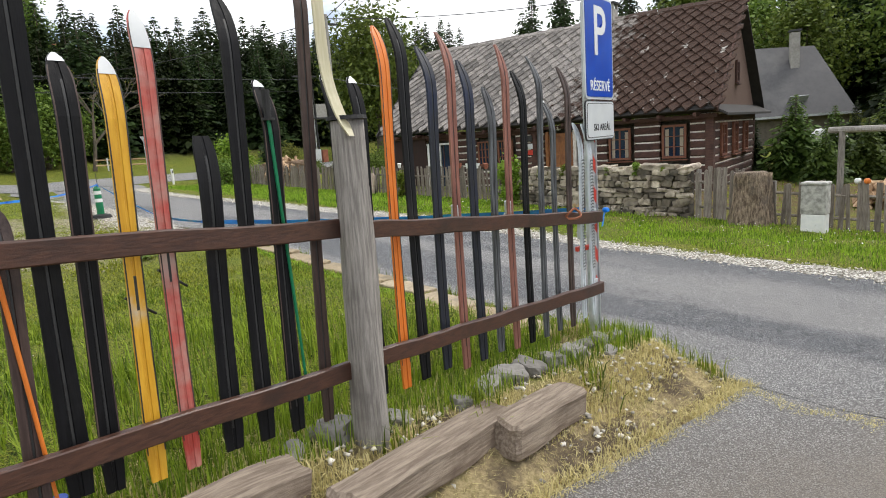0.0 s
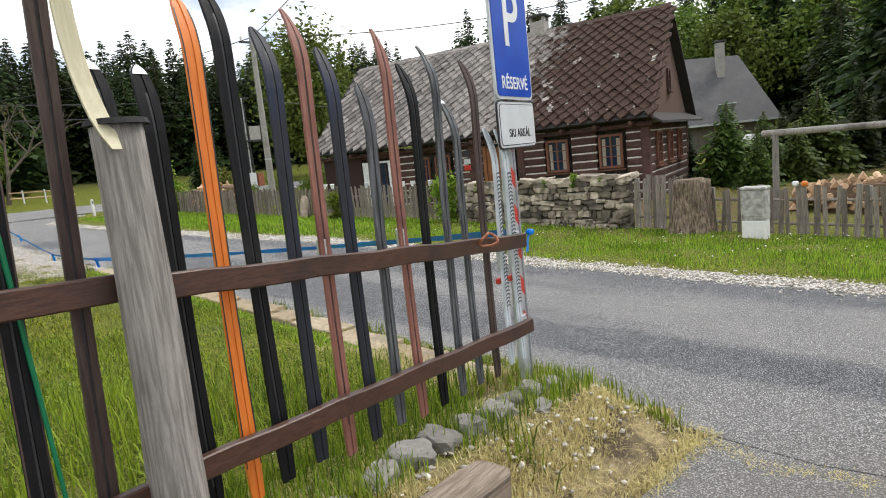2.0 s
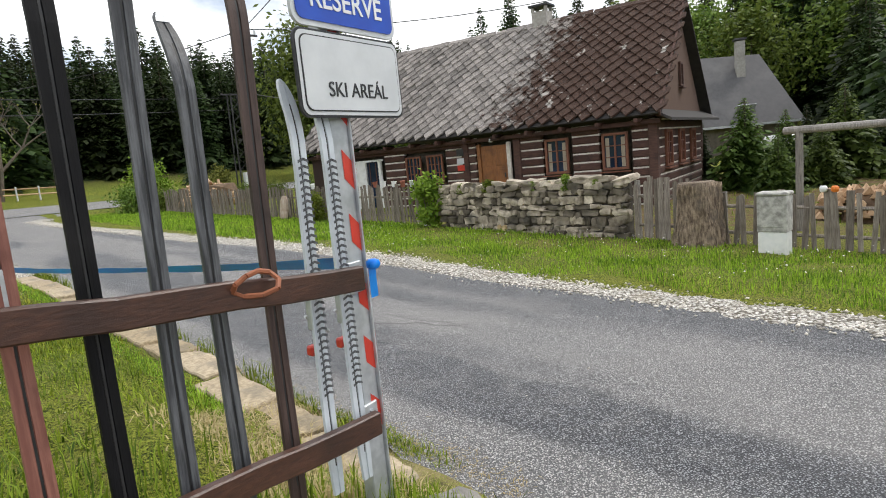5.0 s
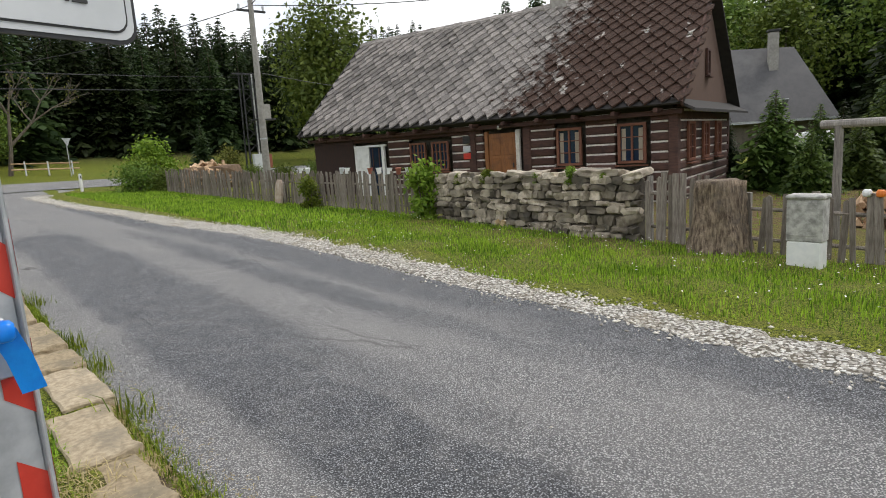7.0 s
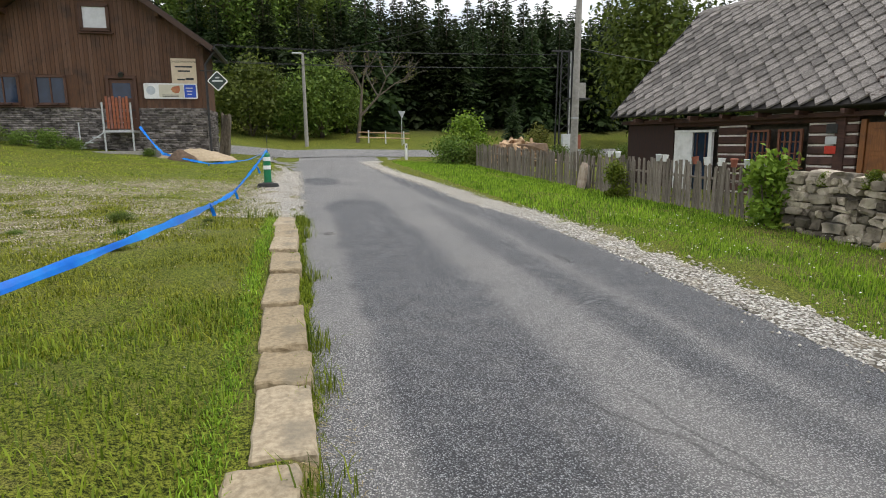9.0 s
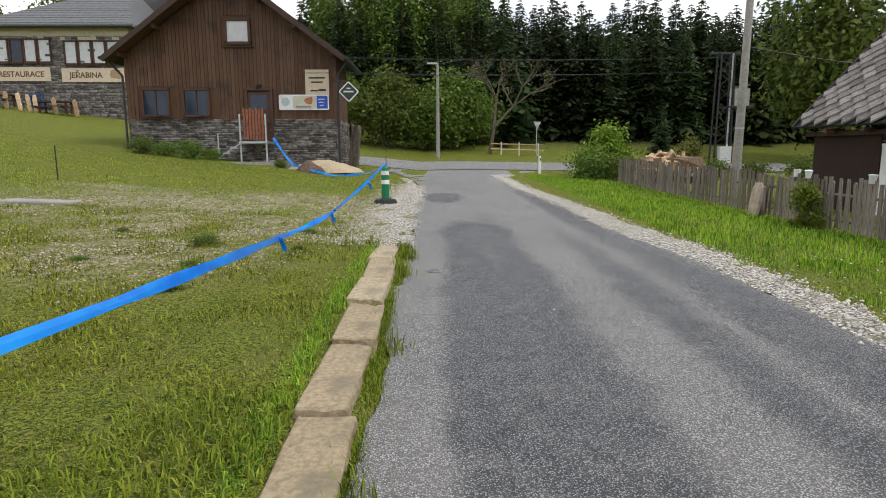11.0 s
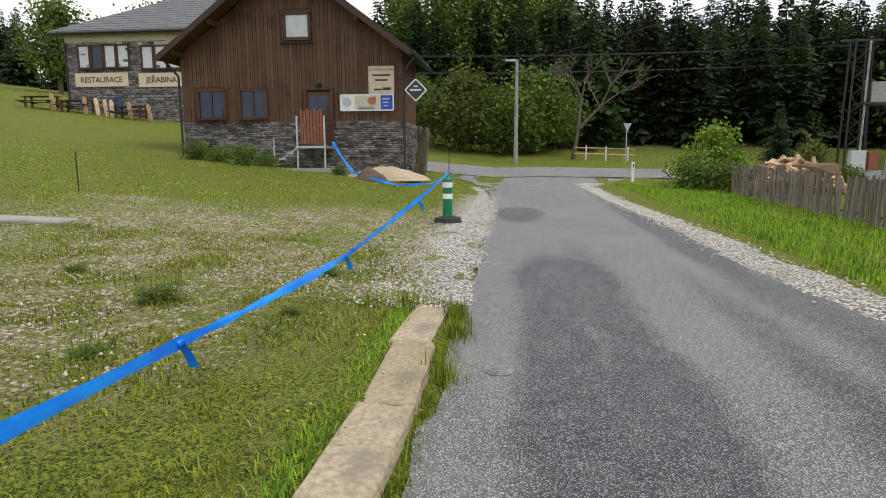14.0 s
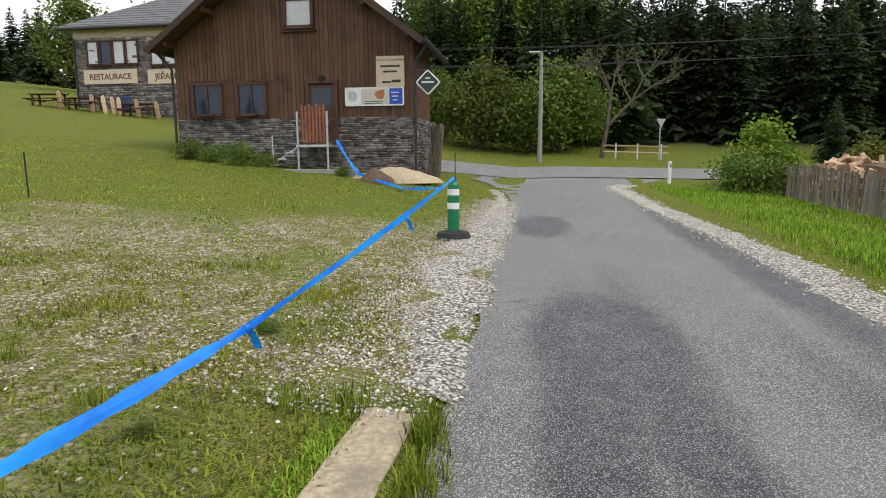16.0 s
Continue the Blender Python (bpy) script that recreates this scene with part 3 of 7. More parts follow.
def sheet(name, xs, ys, lift, mat, label, category, parent=None):
    gx, gy = np.meshgrid(xs, ys)
    z = height(gx, gy) + (lift(gx, gy) if callable(lift) else lift)
    v = np.stack([gx, gy, z], -1).reshape(-1, 3)
    w = len(xs)
    i = (np.arange(len(ys) - 1)[:, None] * w + np.arange(w - 1)).ravel()
    return tagged(fast(name, v, np.stack([i, i + 1, i + w + 1, i + w], -1), mat, parent, smooth=True), label, category, kind="structure")


def strip(name, rows, lift, mat, label, category, across=10, step=0.5, jag=0.0, seed=0):
    """A surface laid on the land between two edges; rows: y (or way along), left x, right x."""
    rows = np.array(rows, float)
    ys = np.arange(rows[0, 0], rows[-1, 0] + 1e-6, step)
    a, b = np.interp(ys, rows[:, 0], rows[:, 1]), np.interp(ys, rows[:, 0], rows[:, 2])
    r = np.random.default_rng(seed)
    slow = np.array([[noise.noise(Vector((y * f, seed + 9 * k, 0.5))) for y in ys] for k, f in ((0, 0.9), (1, 2.7), (2, 1.1), (3, 3.1))])
    a = a + r.normal(0, jag, len(ys)) + jag * (1.6 * slow[0] + 1.2 * slow[1])
    b = b + r.normal(0, jag, len(ys)) + jag * (3.5 * slow[2] + 2.5 * slow[3])
    u = np.linspace(0, 1, across)
    gx = a[:, None] * (1 - u) + b[:, None] * u
    gy = np.repeat(ys[:, None], across, 1)
    z = height(gx, gy) + lift
    if jag > 0.03:
        z = z - 0.03 * (np.abs(u - 0.5) * 2) ** 4
    v = np.stack([gx, gy, z], -1).reshape(-1, 3)
    i = (np.arange(len(ys) - 1)[:, None] * across + np.arange(across - 1)).ravel()
    return tagged(fast(name, v, np.stack([i, i + 1, i + across + 1, i + across], -1), mat, smooth=True), label, category, kind="structure")


def spread(lo, hi, fine_lo, fine_hi, fine, coarse):
    return np.concatenate([np.arange(lo, fine_lo, coarse), np.arange(fine_lo, fine_hi, fine), np.arange(fine_hi, hi + coarse, coarse)])


def under_road(gx, gy):
    """The land is let down a little under the carriageway."""
    on = sstep(4.25, 4.5, gx) * (1 - sstep(8.2, 8.5, gx)) * sstep(-34, -30, gy) * (1 - sstep(33, 36, gy))
    apron = (1 - sstep(3.9, 4.6, gx)) * (1 - sstep(1.65, 1.85, gy)) * sstep(-12, -10, gy) * sstep(-9, -8, gx)
    bumps = 0.03 * np.sin(gx * 3.1 + np.sin(gy * 2.3)) * np.sin(gy * 2.7) * (1 - np.maximum(on, apron))
    return bumps - 0.05 * np.maximum(on, apron) - 0.012


sheet("ground", spread(-400, 500, -8, 14, 0.25, 6.0), spread(-400, 600, -2, 32, 0.25, 6.0), under_road, MEADOW, "green meadow with worn gravel patches", "ground")
EDGE = ((-30, 4.0, 7.6), (1.6, 4.0, 7.75), (2.6, 4.12, 7.85), (3.5, 4.32, 7.95), (5.5, 4.36, 8.0), (9.7, 4.38, 8.25), (13.4, 4.38, 8.2), (17, 4.36, 7.9), (21, 4.42, 7.95), (25, 4.3, 7.6), (28.4, 3.95, 7.35), (31, 3.3, 7.4), (33, 2.2, 7.9), (35.5, -0.5, 10.5))
strip("road", EDGE, 0.0, ASPHALT, "patched grey asphalt village road with dark tar streaks", "road", 24, 0.35, 0.02, 3)
strip("asphalt_apron", ((-10, -8, 4.05), (1.62, -8, 4.05), (1.75, -8, 3.98)), -0.004, ASPHALT, "old grey asphalt apron with sandy stains", "driveway", 40, 0.3, 0.0)
JOIN = np.array([(x, 36.0 + 0.17 * x + 0.9 * math.sin(x * 0.12), 2.7) for x in np.arange(-2.5, 46, 0.8)])
gxs = np.repeat(JOIN[:, :1], 7, 1)
gys = JOIN[:, 1:2] + np.linspace(-1, 1, 7) * JOIN[:, 2:3]
ji = (np.arange(len(JOIN) - 1)[:, None] * 7 + np.arange(6)).ravel()
tagged(fast("cross_road", np.stack([gxs, gys, height(gxs, gys) + 0.03], -1).reshape(-1, 3), np.stack([ji, ji + 7, ji + 8, ji + 1], -1), ASPHALT, smooth=True), "grey asphalt side road at the junction", "road", kind="structure")
strip("gravel_verge", ((-20, 7.5, 8.2), (2, 7.6, 8.25), (4.3, 7.9, 8.45), (6.2, 8.05, 8.65), (9, 8.2, 8.85), (12.7, 8.15, 8.9), (16, 7.75, 8.7), (20, 7.85, 8.5), (25, 7.5, 8.05), (31, 7.3, 7.8), (33, 7.7, 8.6)), 0.016, GRAVEL, "strip of crushed white limestone along the road", "gravel", 9, 0.10, 0.045, 5)
strip("gravel_shoulder", ((13.2, 4.1, 4.45), (15, 3.6, 4.42), (18, 3.4, 4.42), (22, 3.7, 4.46), (26, 3.85, 4.2), (29, 3.4, 3.75)), 0.014, GRAVEL, "pale gravel shoulder beside the road", "gravel", 9, 0.10, 0.05, 6)

# kerb of worn concrete slabs
kerb = thing("kerb", "row of worn sandy concrete kerb slabs", "kerb", kind="structure")
slab_y = 2.95
for i, (length, wide) in enumerate(((0.5, 0.24), (0.5, 0.25), (0.62, 0.25), (0.85, 0.26), (0.8, 0.24), (0.55, 0.27), (1.0, 0.26), (1.05, 0.24), (1.0, 0.25), (0.95, 0.26), (1.05, 0.25), (1.1, 0.25))):
    wide += 0.055
    bm = bmesh.new()
    box(bm, 0, 0, -0.16, wide, length - 0.005, 0.2, None, 0.012)
    bmesh.ops.subdivide_edges(bm, edges=[e for e in bm.edges if e.calc_length() > 0.15], cuts=5, use_grid_fill=True)
    for v in bm.verts:
        v.co += Vector((0.016, 0.024, 0.012)) * noise.noise(v.co * 6 + Vector((i * 5, 0, 0))) + Vector((0.012, 0.012, 0.008)) * noise.noise(v.co * 21 + Vector((i * 5, 3, 0)))
    ob = part("kerb_stone", bm, KERB, kerb)
    yc = slab_y + length / 2
    zc = float(np.interp(yc, (3, 4, 6.2, 10.3, 12.7), (-0.29, -0.24, -0.185, -0.01, -0.01))) - 0.045
    ob.matrix_world = pose(4.12 + 0.03 * math.sin(yc * 1.3) + (0.06 if 5 < yc < 10 else 0), yc, zc, 1.0 * math.sin(i * 2.1), 2 * math.sin(i * 1.7), 1.4 * math.sin(i * 3.3))
    slab_y += length


# ---- the ski fence ----
def fence_y(x, off=0.0):
    return 2.36 + 0.116 * (x - 1.78) + off


FENCE_TURN = math.degrees(math.atan(0.116))
fence = thing("ski_fence", "fence of old upright skis behind two brown rails", "fence")
for name, x0, x1, za, zb in (("rail", -2.2, 1.36, 1.48, 1.15), ("rail", -2.2, 1.36, 0.74, 0.50), ("rail", 1.44, 3.62, 1.13, 0.885), ("rail", 1.44, 3.62, 0.51, 0.365)):
    bm = bmesh.new()
    n = 14
    for i in range(n + 1):
        t = i / n
        x, z = x0 + (x1 - x0) * t, za + (zb - za) * t + 0.004 * math.sin(i * 1.9)
        for dy, dz in ((-0.018, -0.041), (0.018, -0.041), (0.018, 0.041), (-0.018, 0.041)):
            bm.verts.new((x, fence_y(x, dy), z + dz))
    bm.verts.ensure_lookup_table()
    for i in range(n):
        for k in range(4):
            bm.faces.new([bm.verts[i * 4 + k], bm.verts[i * 4 + (k + 1) % 4], bm.verts[i * 4 + 4 + (k + 1) % 4], bm.verts[i * 4 + 4 + k]])
    bm.faces.new(bm.verts[:4])
    bm.faces.new(bm.verts[-4:])
    bmesh.ops.recalc_face_normals(bm, faces=bm.faces[:])
    bmesh.ops.bevel(bm, geom=[e for e in bm.edges if len(e.link_faces) == 2 and e.calc_face_angle(0) > 1.0], offset=0.005, segments=1, affect="EDGES")
    part(name, bm, RAIL, fence)
bm = bmesh.new()
rings = 16
for i in range(rings + 1):
    t = i / rings
    for k in range(14):
        a = k / 14 * math.tau
        r = 0.07 + 0.016 * (1 - t) + 0.006 * math.sin(a * 3 + t * 4) + 0.003 * math.sin(a * 7 + t * 9)
        bm.verts.new((1.375 + r * math.cos(a) + 0.02 * t, fence_y(1.4, -0.045) + r * math.sin(a), 0.12 + 1.5 * t + (0.006 * math.cos(a) if i == rings else 0)))
bm.verts.ensure_lookup_table()
for i in range(rings):
    for k in range(14):
        bm.faces.new([bm.verts[i * 14 + k], bm.verts[i * 14 + (k + 1) % 14], bm.verts[i * 14 + 14 + (k + 1) % 14], bm.verts[i * 14 + 14 + k]])
bm.faces.new(bm.verts[-14:])
post = part("post", bm, GREYWOOD, fence, "thick round weathered grey timber post", smooth=True)
part("post_cap", rod(bmesh.new(), (1.398, fence_y(1.4, -0.045), 1.618), (1.398, fence_y(1.4, -0.045), 1.634), 0.088, 0.083, 18), RUBBER, fence, "flat black cap")


def ski(x, bottom, top, mat, label, width=0.062, lean=0.0, curl=0.09, groove=True, tip="round", edge=None, off=0.045):
    """An upright ski, base to the road side, its shovel bent away."""
    rows = []
    length = top - bottom
    for t in [*np.linspace(0, 0.86, 13), *np.linspace(0.89, 1, 12)]:
        z = bottom + length * t
        bend = max(0.0, (z - (top - 0.26)) / 0.26)
        y = curl * bend ** 2.2 + 0.012 * math.sin(t * math.pi)
        w = width * (1.0 - 0.13 * math.sin(min(t / 0.9, 1) * math.pi))
        if t > 0.93:
            k = (t - 0.93) / 0.07
            w *= math.sqrt(max(1 - k * k, 0.02)) if tip == "round" else max(1 - 0.8 * k, 0.15) if tip == "point" else max(1 - 0.35 * k * k, 0.5)
        if t < 0.02:
            w *= 0.8
        rows.append((z, y, w))
    root = thing("ski", label, "ski", pose(x, fence_y(x, off), 0, 0, lean, FENCE_TURN), "skis of the fence")
    bm = bmesh.new()
    th = 0.013
    prof = ((-0.5, 0), (-0.5, th), (0.5, th), (0.5, 0), (0.09, 0), (0.06, 0.004 if groove else 0), (-0.06, 0.004 if groove else 0), (-0.09, 0))
    for z, y, w in rows:
        for px, py in prof:
            bm.verts.new((px * w, y + py, z))
    bm.verts.ensure_lookup_table()
    k = len(prof)
    for i in range(len(rows) - 1):
        for j in range(k):
            a, b = i * k + j, i * k + (j + 1) % k
            bm.faces.new([bm.verts[a], bm.verts[b], bm.verts[b + k], bm.verts[a + k]])
    bm.faces.new(bm.verts[:k])
    bm.faces.new(bm.verts[-k:])
    part("blade", bm, mat, root)
    bm = bmesh.new()
    for (z, y, w), (z2, y2, w2) in zip(rows[1:-7], rows[2:-6]):
        bm.faces.new([bm.verts.new(p) for p in ((-w * 0.055, y + 0.003, z), (w * 0.055, y + 0.003, z), (w2 * 0.055, y2 + 0.003, z2), (-w2 * 0.055, y2 + 0.003, z2))])
    bmesh.ops.remove_doubles(bm, verts=bm.verts[:], dist=0.0004)
    part("groove", bm, mat if mat in (SKI_ORANGE, SKI_YELLOW, SKI_RED) else BLACK, root)
    if edge:
        for s in (-1, 1):
            bm = bmesh.new()
            for (z, y, w), (z2, y2, w2) in zip(rows[1:-4], rows[2:-3]):
                q = [bm.verts.new(p) for p in ((s * (w / 2 + 0.001), y - 0.001, z), (s * (w / 2 - 0.004), y - 0.001, z), (s * (w2 / 2 - 0.004), y2 - 0.001, z2), (s * (w2 / 2 + 0.001), y2 - 0.001, z2))]
                bm.faces.new(q)
            part("edge", bm, edge, root, "thin coloured side edge")
    return root, rows


def tip_cap(root, rows, mat, label, n=3, grow=1.02):
    bm = bmesh.new()
    for (z, y, w), (z2, y2, w2) in zip(rows[-n - 1:-1], rows[-n:]):
        for dy in (-0.0025, 0.0155):
            bm.faces.new([bm.verts.new(p) for p in ((-w / 2 * grow, y + dy, z), (w / 2 * grow, y + dy, z), (w2 / 2 * grow, y2 + dy, z2), (-w2 / 2 * grow, y2 + dy, z2))])
    part("tip", bm, mat, root, label)


SKIS = (
    (-0.160, 0.40, 2.05, SKI_BLACK, 0.08, "flat"), (0.103, 0.40, 1.40, SKI_DARKBROWN, 0.066, "round"), (0.225, 0.42, 2.20, SKI_BLACK, 0.088, "flat"), (0.320, 0.39, 1.87, SKI_BLACK, 0.072, "round"), (0.465, 0.36, 1.86, SKI_YELLOW, 0.066, "round"), (0.598, 0.35, 2.02, SKI_RED, 0.062, "round"),
    (0.757, 0.35, 1.585, SKI_BLACK, 0.085, "flat"), (0.908, 0.33, 2.12, SKI_BLACK, 0.075, "round"), (1.055, 0.31, 1.80, SKI_BLACK, 0.07, "round"), (1.210, 0.29, 2.30, SKI_DARKBROWN, 0.06, "point"),
    (1.400, 0.29, 1.83, SKI_BLACK, 0.072, "round"), (1.522, 0.29, 1.82, SKI_BLACK, 0.068, "round"), (1.680, 0.27, 2.06, SKI_ORANGE, 0.062, "round"), (1.825, 0.27, 2.11, SKI_BLACK, 0.07, "round"), (1.988, 0.27, 1.99, SKI_NAVY, 0.068, "round"), (2.147, 0.22, 2.07, SKI_BROWN, 0.062, "point"),
    (2.302, 0.22, 1.93, SKI_NAVY, 0.068, "round"), (2.463, 0.22, 1.79, SKI_GREY, 0.062, "round"), (2.627, 0.19, 2.03, SKI_BROWN, 0.06, "point"), (2.790, 0.18, 1.89, SKI_BLACK, 0.062, "round"), (2.948, 0.17, 1.985, SKI_GREY, 0.056, "point"), (3.115, 0.17, 1.73, SKI_GREY, 0.054, "round"),
    (3.283, 0.15, 1.93, SKI_DARKBROWN, 0.06, "round"), (3.440, 0.17, 1.56, SKI_WHITE, 0.05, "round"), (3.575, 0.16, 1.55, SKI_WHITE, 0.05, "round"))
LABELS = {"worn_black_ski_base": "worn black alpine ski with a scuffed base", "dark_blue_black_ski": "dark blue-black ski with a long groove", "scuffed_grey_ski": "narrow scuffed grey cross-country ski with twin grooves", "red_brown_ski": "old red-brown wooden ski with a raised tip", "dark_brown_ski": "dark brown wooden ski with a centre groove", "chipped_yellow_ski": "chipped yellow ski with bare pale tip", "flaking_red_ski": "red ski with flaking paint and white tip", "orange_ski": "bright orange ski with dark edges", "pale_ski": "pale cross-country ski with chevron grip pattern"}
for i, (x, lo, hi, mat, w, tip) in enumerate(SKIS):
    edge = {"chipped_yellow_ski": BLACK, "orange_ski": BLACK, "flaking_red_ski": SKI_DARKBROWN}.get(mat.name) or (SKI_DARKBROWN if i in (3, 8) else None)
    root, rows = ski(x - (0.025 if i < 10 else 0), lo, hi, mat, LABELS[mat.name], w, (2.2 if i < 10 else 0.8) + 0.6 * math.sin(i * 2.3), 0.05 if tip == "flat" else 0.085 + 0.02 * math.sin(i), True, tip, edge)
    if i in (3, 8, 10, 11, 21):
        tip_cap(root, rows, STEEL, "pale metal tip guard", 2)
    if mat in (SKI_YELLOW, SKI_RED):
        tip_cap(root, rows, OFFWHITE, "bare whitish tip", 4 if mat is SKI_YELLOW else 8, 0.94)
    if mat is SKI_WHITE:
        bm = bmesh.new()
        for z in np.arange(lo + 0.35, hi - 0.25, 0.022):
            for s in (-1, 1):
                bm.faces.new([bm.verts.new(p) for p in ((0, -0.0015, z + 0.008), (s * 0.021, -0.0015, z), (s * 0.021, -0.0015, z + 0.009), (0, -0.0015, z + 0.017))])
        part("grip_pattern", bm, SKI_GREY, root, "dark chevron grip pattern")
    if i in (4, 5, 15, 18, 23, 24):
        bm = bmesh.new()
        zb = 0.5 * (lo + hi) - 0.12
        box(bm, 0, 0.03, zb, 0.045, 0.035, 0.13, None, 0.006)
        rod(bm, (-0.03, 0.04, zb + 0.05), (0.075, 0.06, zb - 0.03), 0.005)
        part("binding", bm, STEEL if i > 10 else DARKMETAL, root, "metal toe binding")
        if i > 20:
            boxed("heel_clip", 0.0, 0.05, zb - 0.09, 0.05, 0.03, 0.035, RED, root)
# the sawn-off tip hung upside down over a brown ski
root = thing("ski_tip", "cream ski tip hung upside down over a ski", "ski", pose(1.245, fence_y(1.245, -0.03), 0, 0, 2, FENCE_TURN))
bm = bmesh.new()
prev = None
for i in range(15):
    t = i / 14
    z, y, w = 2.17 - 0.62 * t, -0.10 * max(0, (t - 0.45) / 0.55) ** 2, 0.052 * (1 if t < 0.9 else 1 - 5 * (t - 0.9))
    row = [bm.verts.new(p) for p in ((-w / 2 + 0.05 * t * t, y, z), (w / 2 + 0.05 * t * t, y, z), (w / 2 + 0.05 * t * t, y + 0.01, z), (-w / 2 + 0.05 * t * t, y + 0.01, z))]
    if prev:
        for k in range(4):
            bm.faces.new([prev[k], prev[(k + 1) % 4], row[(k + 1) % 4], row[k]])
    prev = row
part("blade", bm, SKI_CREAM, root)
# ski poles tied to the fence
for x, lo, hi, mat, lab in ((1.04, 0.42, 1.66, GREENPL, "slim green ski pole with black grip"), (0.08, 0.35, 1.25, SKI_ORANGE, "slim orange and blue ski pole")):
    root = thing("ski_pole", lab, "ski pole", pose(x, fence_y(x, 0.05), 0, 0, 1.0, FENCE_TURN), "ski poles of the fence")
    part("shaft", rod(bmesh.new(), (0.06, 0, lo), (0, 0, hi), 0.006, 0.008, 8), mat, root)
    part("grip", rod(bmesh.new(), (0, 0, hi - 0.02), (0, 0, hi + 0.09), 0.014, 0.017, 10), RUBBER, root, "black rubber grip")
    part("guard", rod(bmesh.new(), (0, 0, hi - 0.03), (0, 0, hi - 0.02), 0.026, 0.026, 12), RUBBER, root)
    part("basket", rod(bmesh.new(), (0.055, 0, lo + 0.09), (0.055, 0, lo + 0.1), 0.03, 0.03, 12), BLUE, root)
# leather strap over the rail
bm = bmesh.new()
for k in range(9):
    a, b = k / 9 * math.tau, (k + 1) / 9 * math.tau
    rod(bm, (3.20 + 0.07 * math.cos(a), fence_y(3.2, -0.035 + 0.02 * math.sin(a * 2)), 0.965 + 0.035 * math.sin(a)), (3.20 + 0.07 * math.cos(b), fence_y(3.2, -0.035 + 0.02 * math.sin(b * 2)), 0.965 + 0.035 * math.sin(b)), 0.008, None, 6)
tagged(part("strap", bm, surface("tan_leather", (0.22, 0.07, 0.03), (0.32, 0.11, 0.05), 12, rough=0.6)), "worn tan leather strap looped over the rail", "strap")

# ---- steel post with parking sign ----
sign = thing("parking_sign", "blue parking sign on a striped galvanised steel post", "sign", pose(3.66, 2.63, 0, 0, 0, 13.8))
boxed("post", 0, 0.05, -0.05, 0.085, 0.05, 2.42, STEEL, sign, bevel=0.004)
boxed("post_flange", 0.046, 0.05, -0.02, 0.008, 0.075, 2.36, STEEL, sign, bevel=0.002)
for i in range(8):
    z = 0.30 + i * 0.22
    bm = bmesh.new()
    q = [bm.verts.new(p) for p in ((0.0508, 0.014, z + 0.05), (0.0508, 0.086, z), (0.0508, 0.086, z + 0.10), (0.0508, 0.014, z + 0.15))]
    bm.faces.new(q)
    q = [bm.verts.new(p) for p in ((-0.004, 0.0235, z + 0.045), (0.046, 0.0235, z), (0.046, 0.0235, z + 0.10), (-0.004, 0.0235, z + 0.145))]
    bm.faces.new(q)
    part("red_stripe", bm, RED, sign)
for z in (0.88, 0.36):
    bm = box(bmesh.new(), -0.02, 0.02, z - 0.055, 0.075, 0.012, 0.11, None, 0.003)
    plate = part("bracket", bm, STEEL, sign)
    for dz in (-0.025, 0.025):
        part("bolt", rod(bmesh.new(), (-0.02, 0.016, z + dz), (-0.02, 0.004, z + dz), 0.011, None, 6), STEEL, plate)


def rounded(w, h, r, seg=4):
    pts = []
    for cx, cz, a0 in ((w / 2 - r, h / 2 - r, 0), (-w / 2 + r, h / 2 - r, 90), (-w / 2 + r, -h / 2 + r, 180), (w / 2 - r, -h / 2 + r, 270)):
        for k in range(seg + 1):
            a = radians(a0 + 90 * k / seg)
            pts.append((cx + r * math.cos(a), cz + r * math.sin(a)))
    return pts


UPRIGHT = pose(0, 0, 0, 90)


def plate(name, w, h, x, y, z, mat, parent, r=0.03, th=0.004, label="", m=None):
    """An upright plate facing -y, with its back at y."""
    bm = poly_prism(bmesh.new(), rounded(w, h, r), 0, th, (m or Matrix()) @ pose(x, y, z, 90))
    return part(name, bm, mat, parent, label)


panel = plate("sign_panel", 0.52, 0.70, 0.06, -0.005, 2.06, OFFWHITE, sign, 0.04, 0.012, "white-edged blue parking panel")
plate("blue_field", 0.485, 0.665, 0.06, -0.018, 2.06, BLUE, panel, 0.03, 0.003)
writing("P", 0.47, pose(0.06, -0.0215, 2.155, 90), WHITE, panel, "white letter P", name="letter", bold=0.004)
writing("RÉSERVÉ", 0.098, pose(0.06, -0.0215, 1.80, 90), WHITE, panel, "white lettering", bold=0.001)
lower = plate("lower_panel", 0.53, 0.275, 0.06, -0.005, 1.565, DARKMETAL, sign, 0.035, 0.010, "white plate with a thin black border")
plate("white_field", 0.515, 0.26, 0.06, -0.016, 1.565, OFFWHITE, lower, 0.03, 0.0015)
plate("border", 0.49, 0.236, 0.06, -0.018, 1.565, BLACK, lower, 0.028, 0.0015)
plate("face", 0.482, 0.228, 0.06, -0.020, 1.565, OFFWHITE, lower, 0.026, 0.0015)
writing("SKI AREÁL", 0.068, pose(0.075, -0.0222, 1.515, 90), BLACK, lower, "black lettering")
boxed("panel_rib", 0.06, 0.012, 2.2, 0.4, 0.02, 0.03, STEEL, sign)
boxed("panel_rib", 0.06, 0.012, 1.85, 0.4, 0.02, 0.03, STEEL, sign)


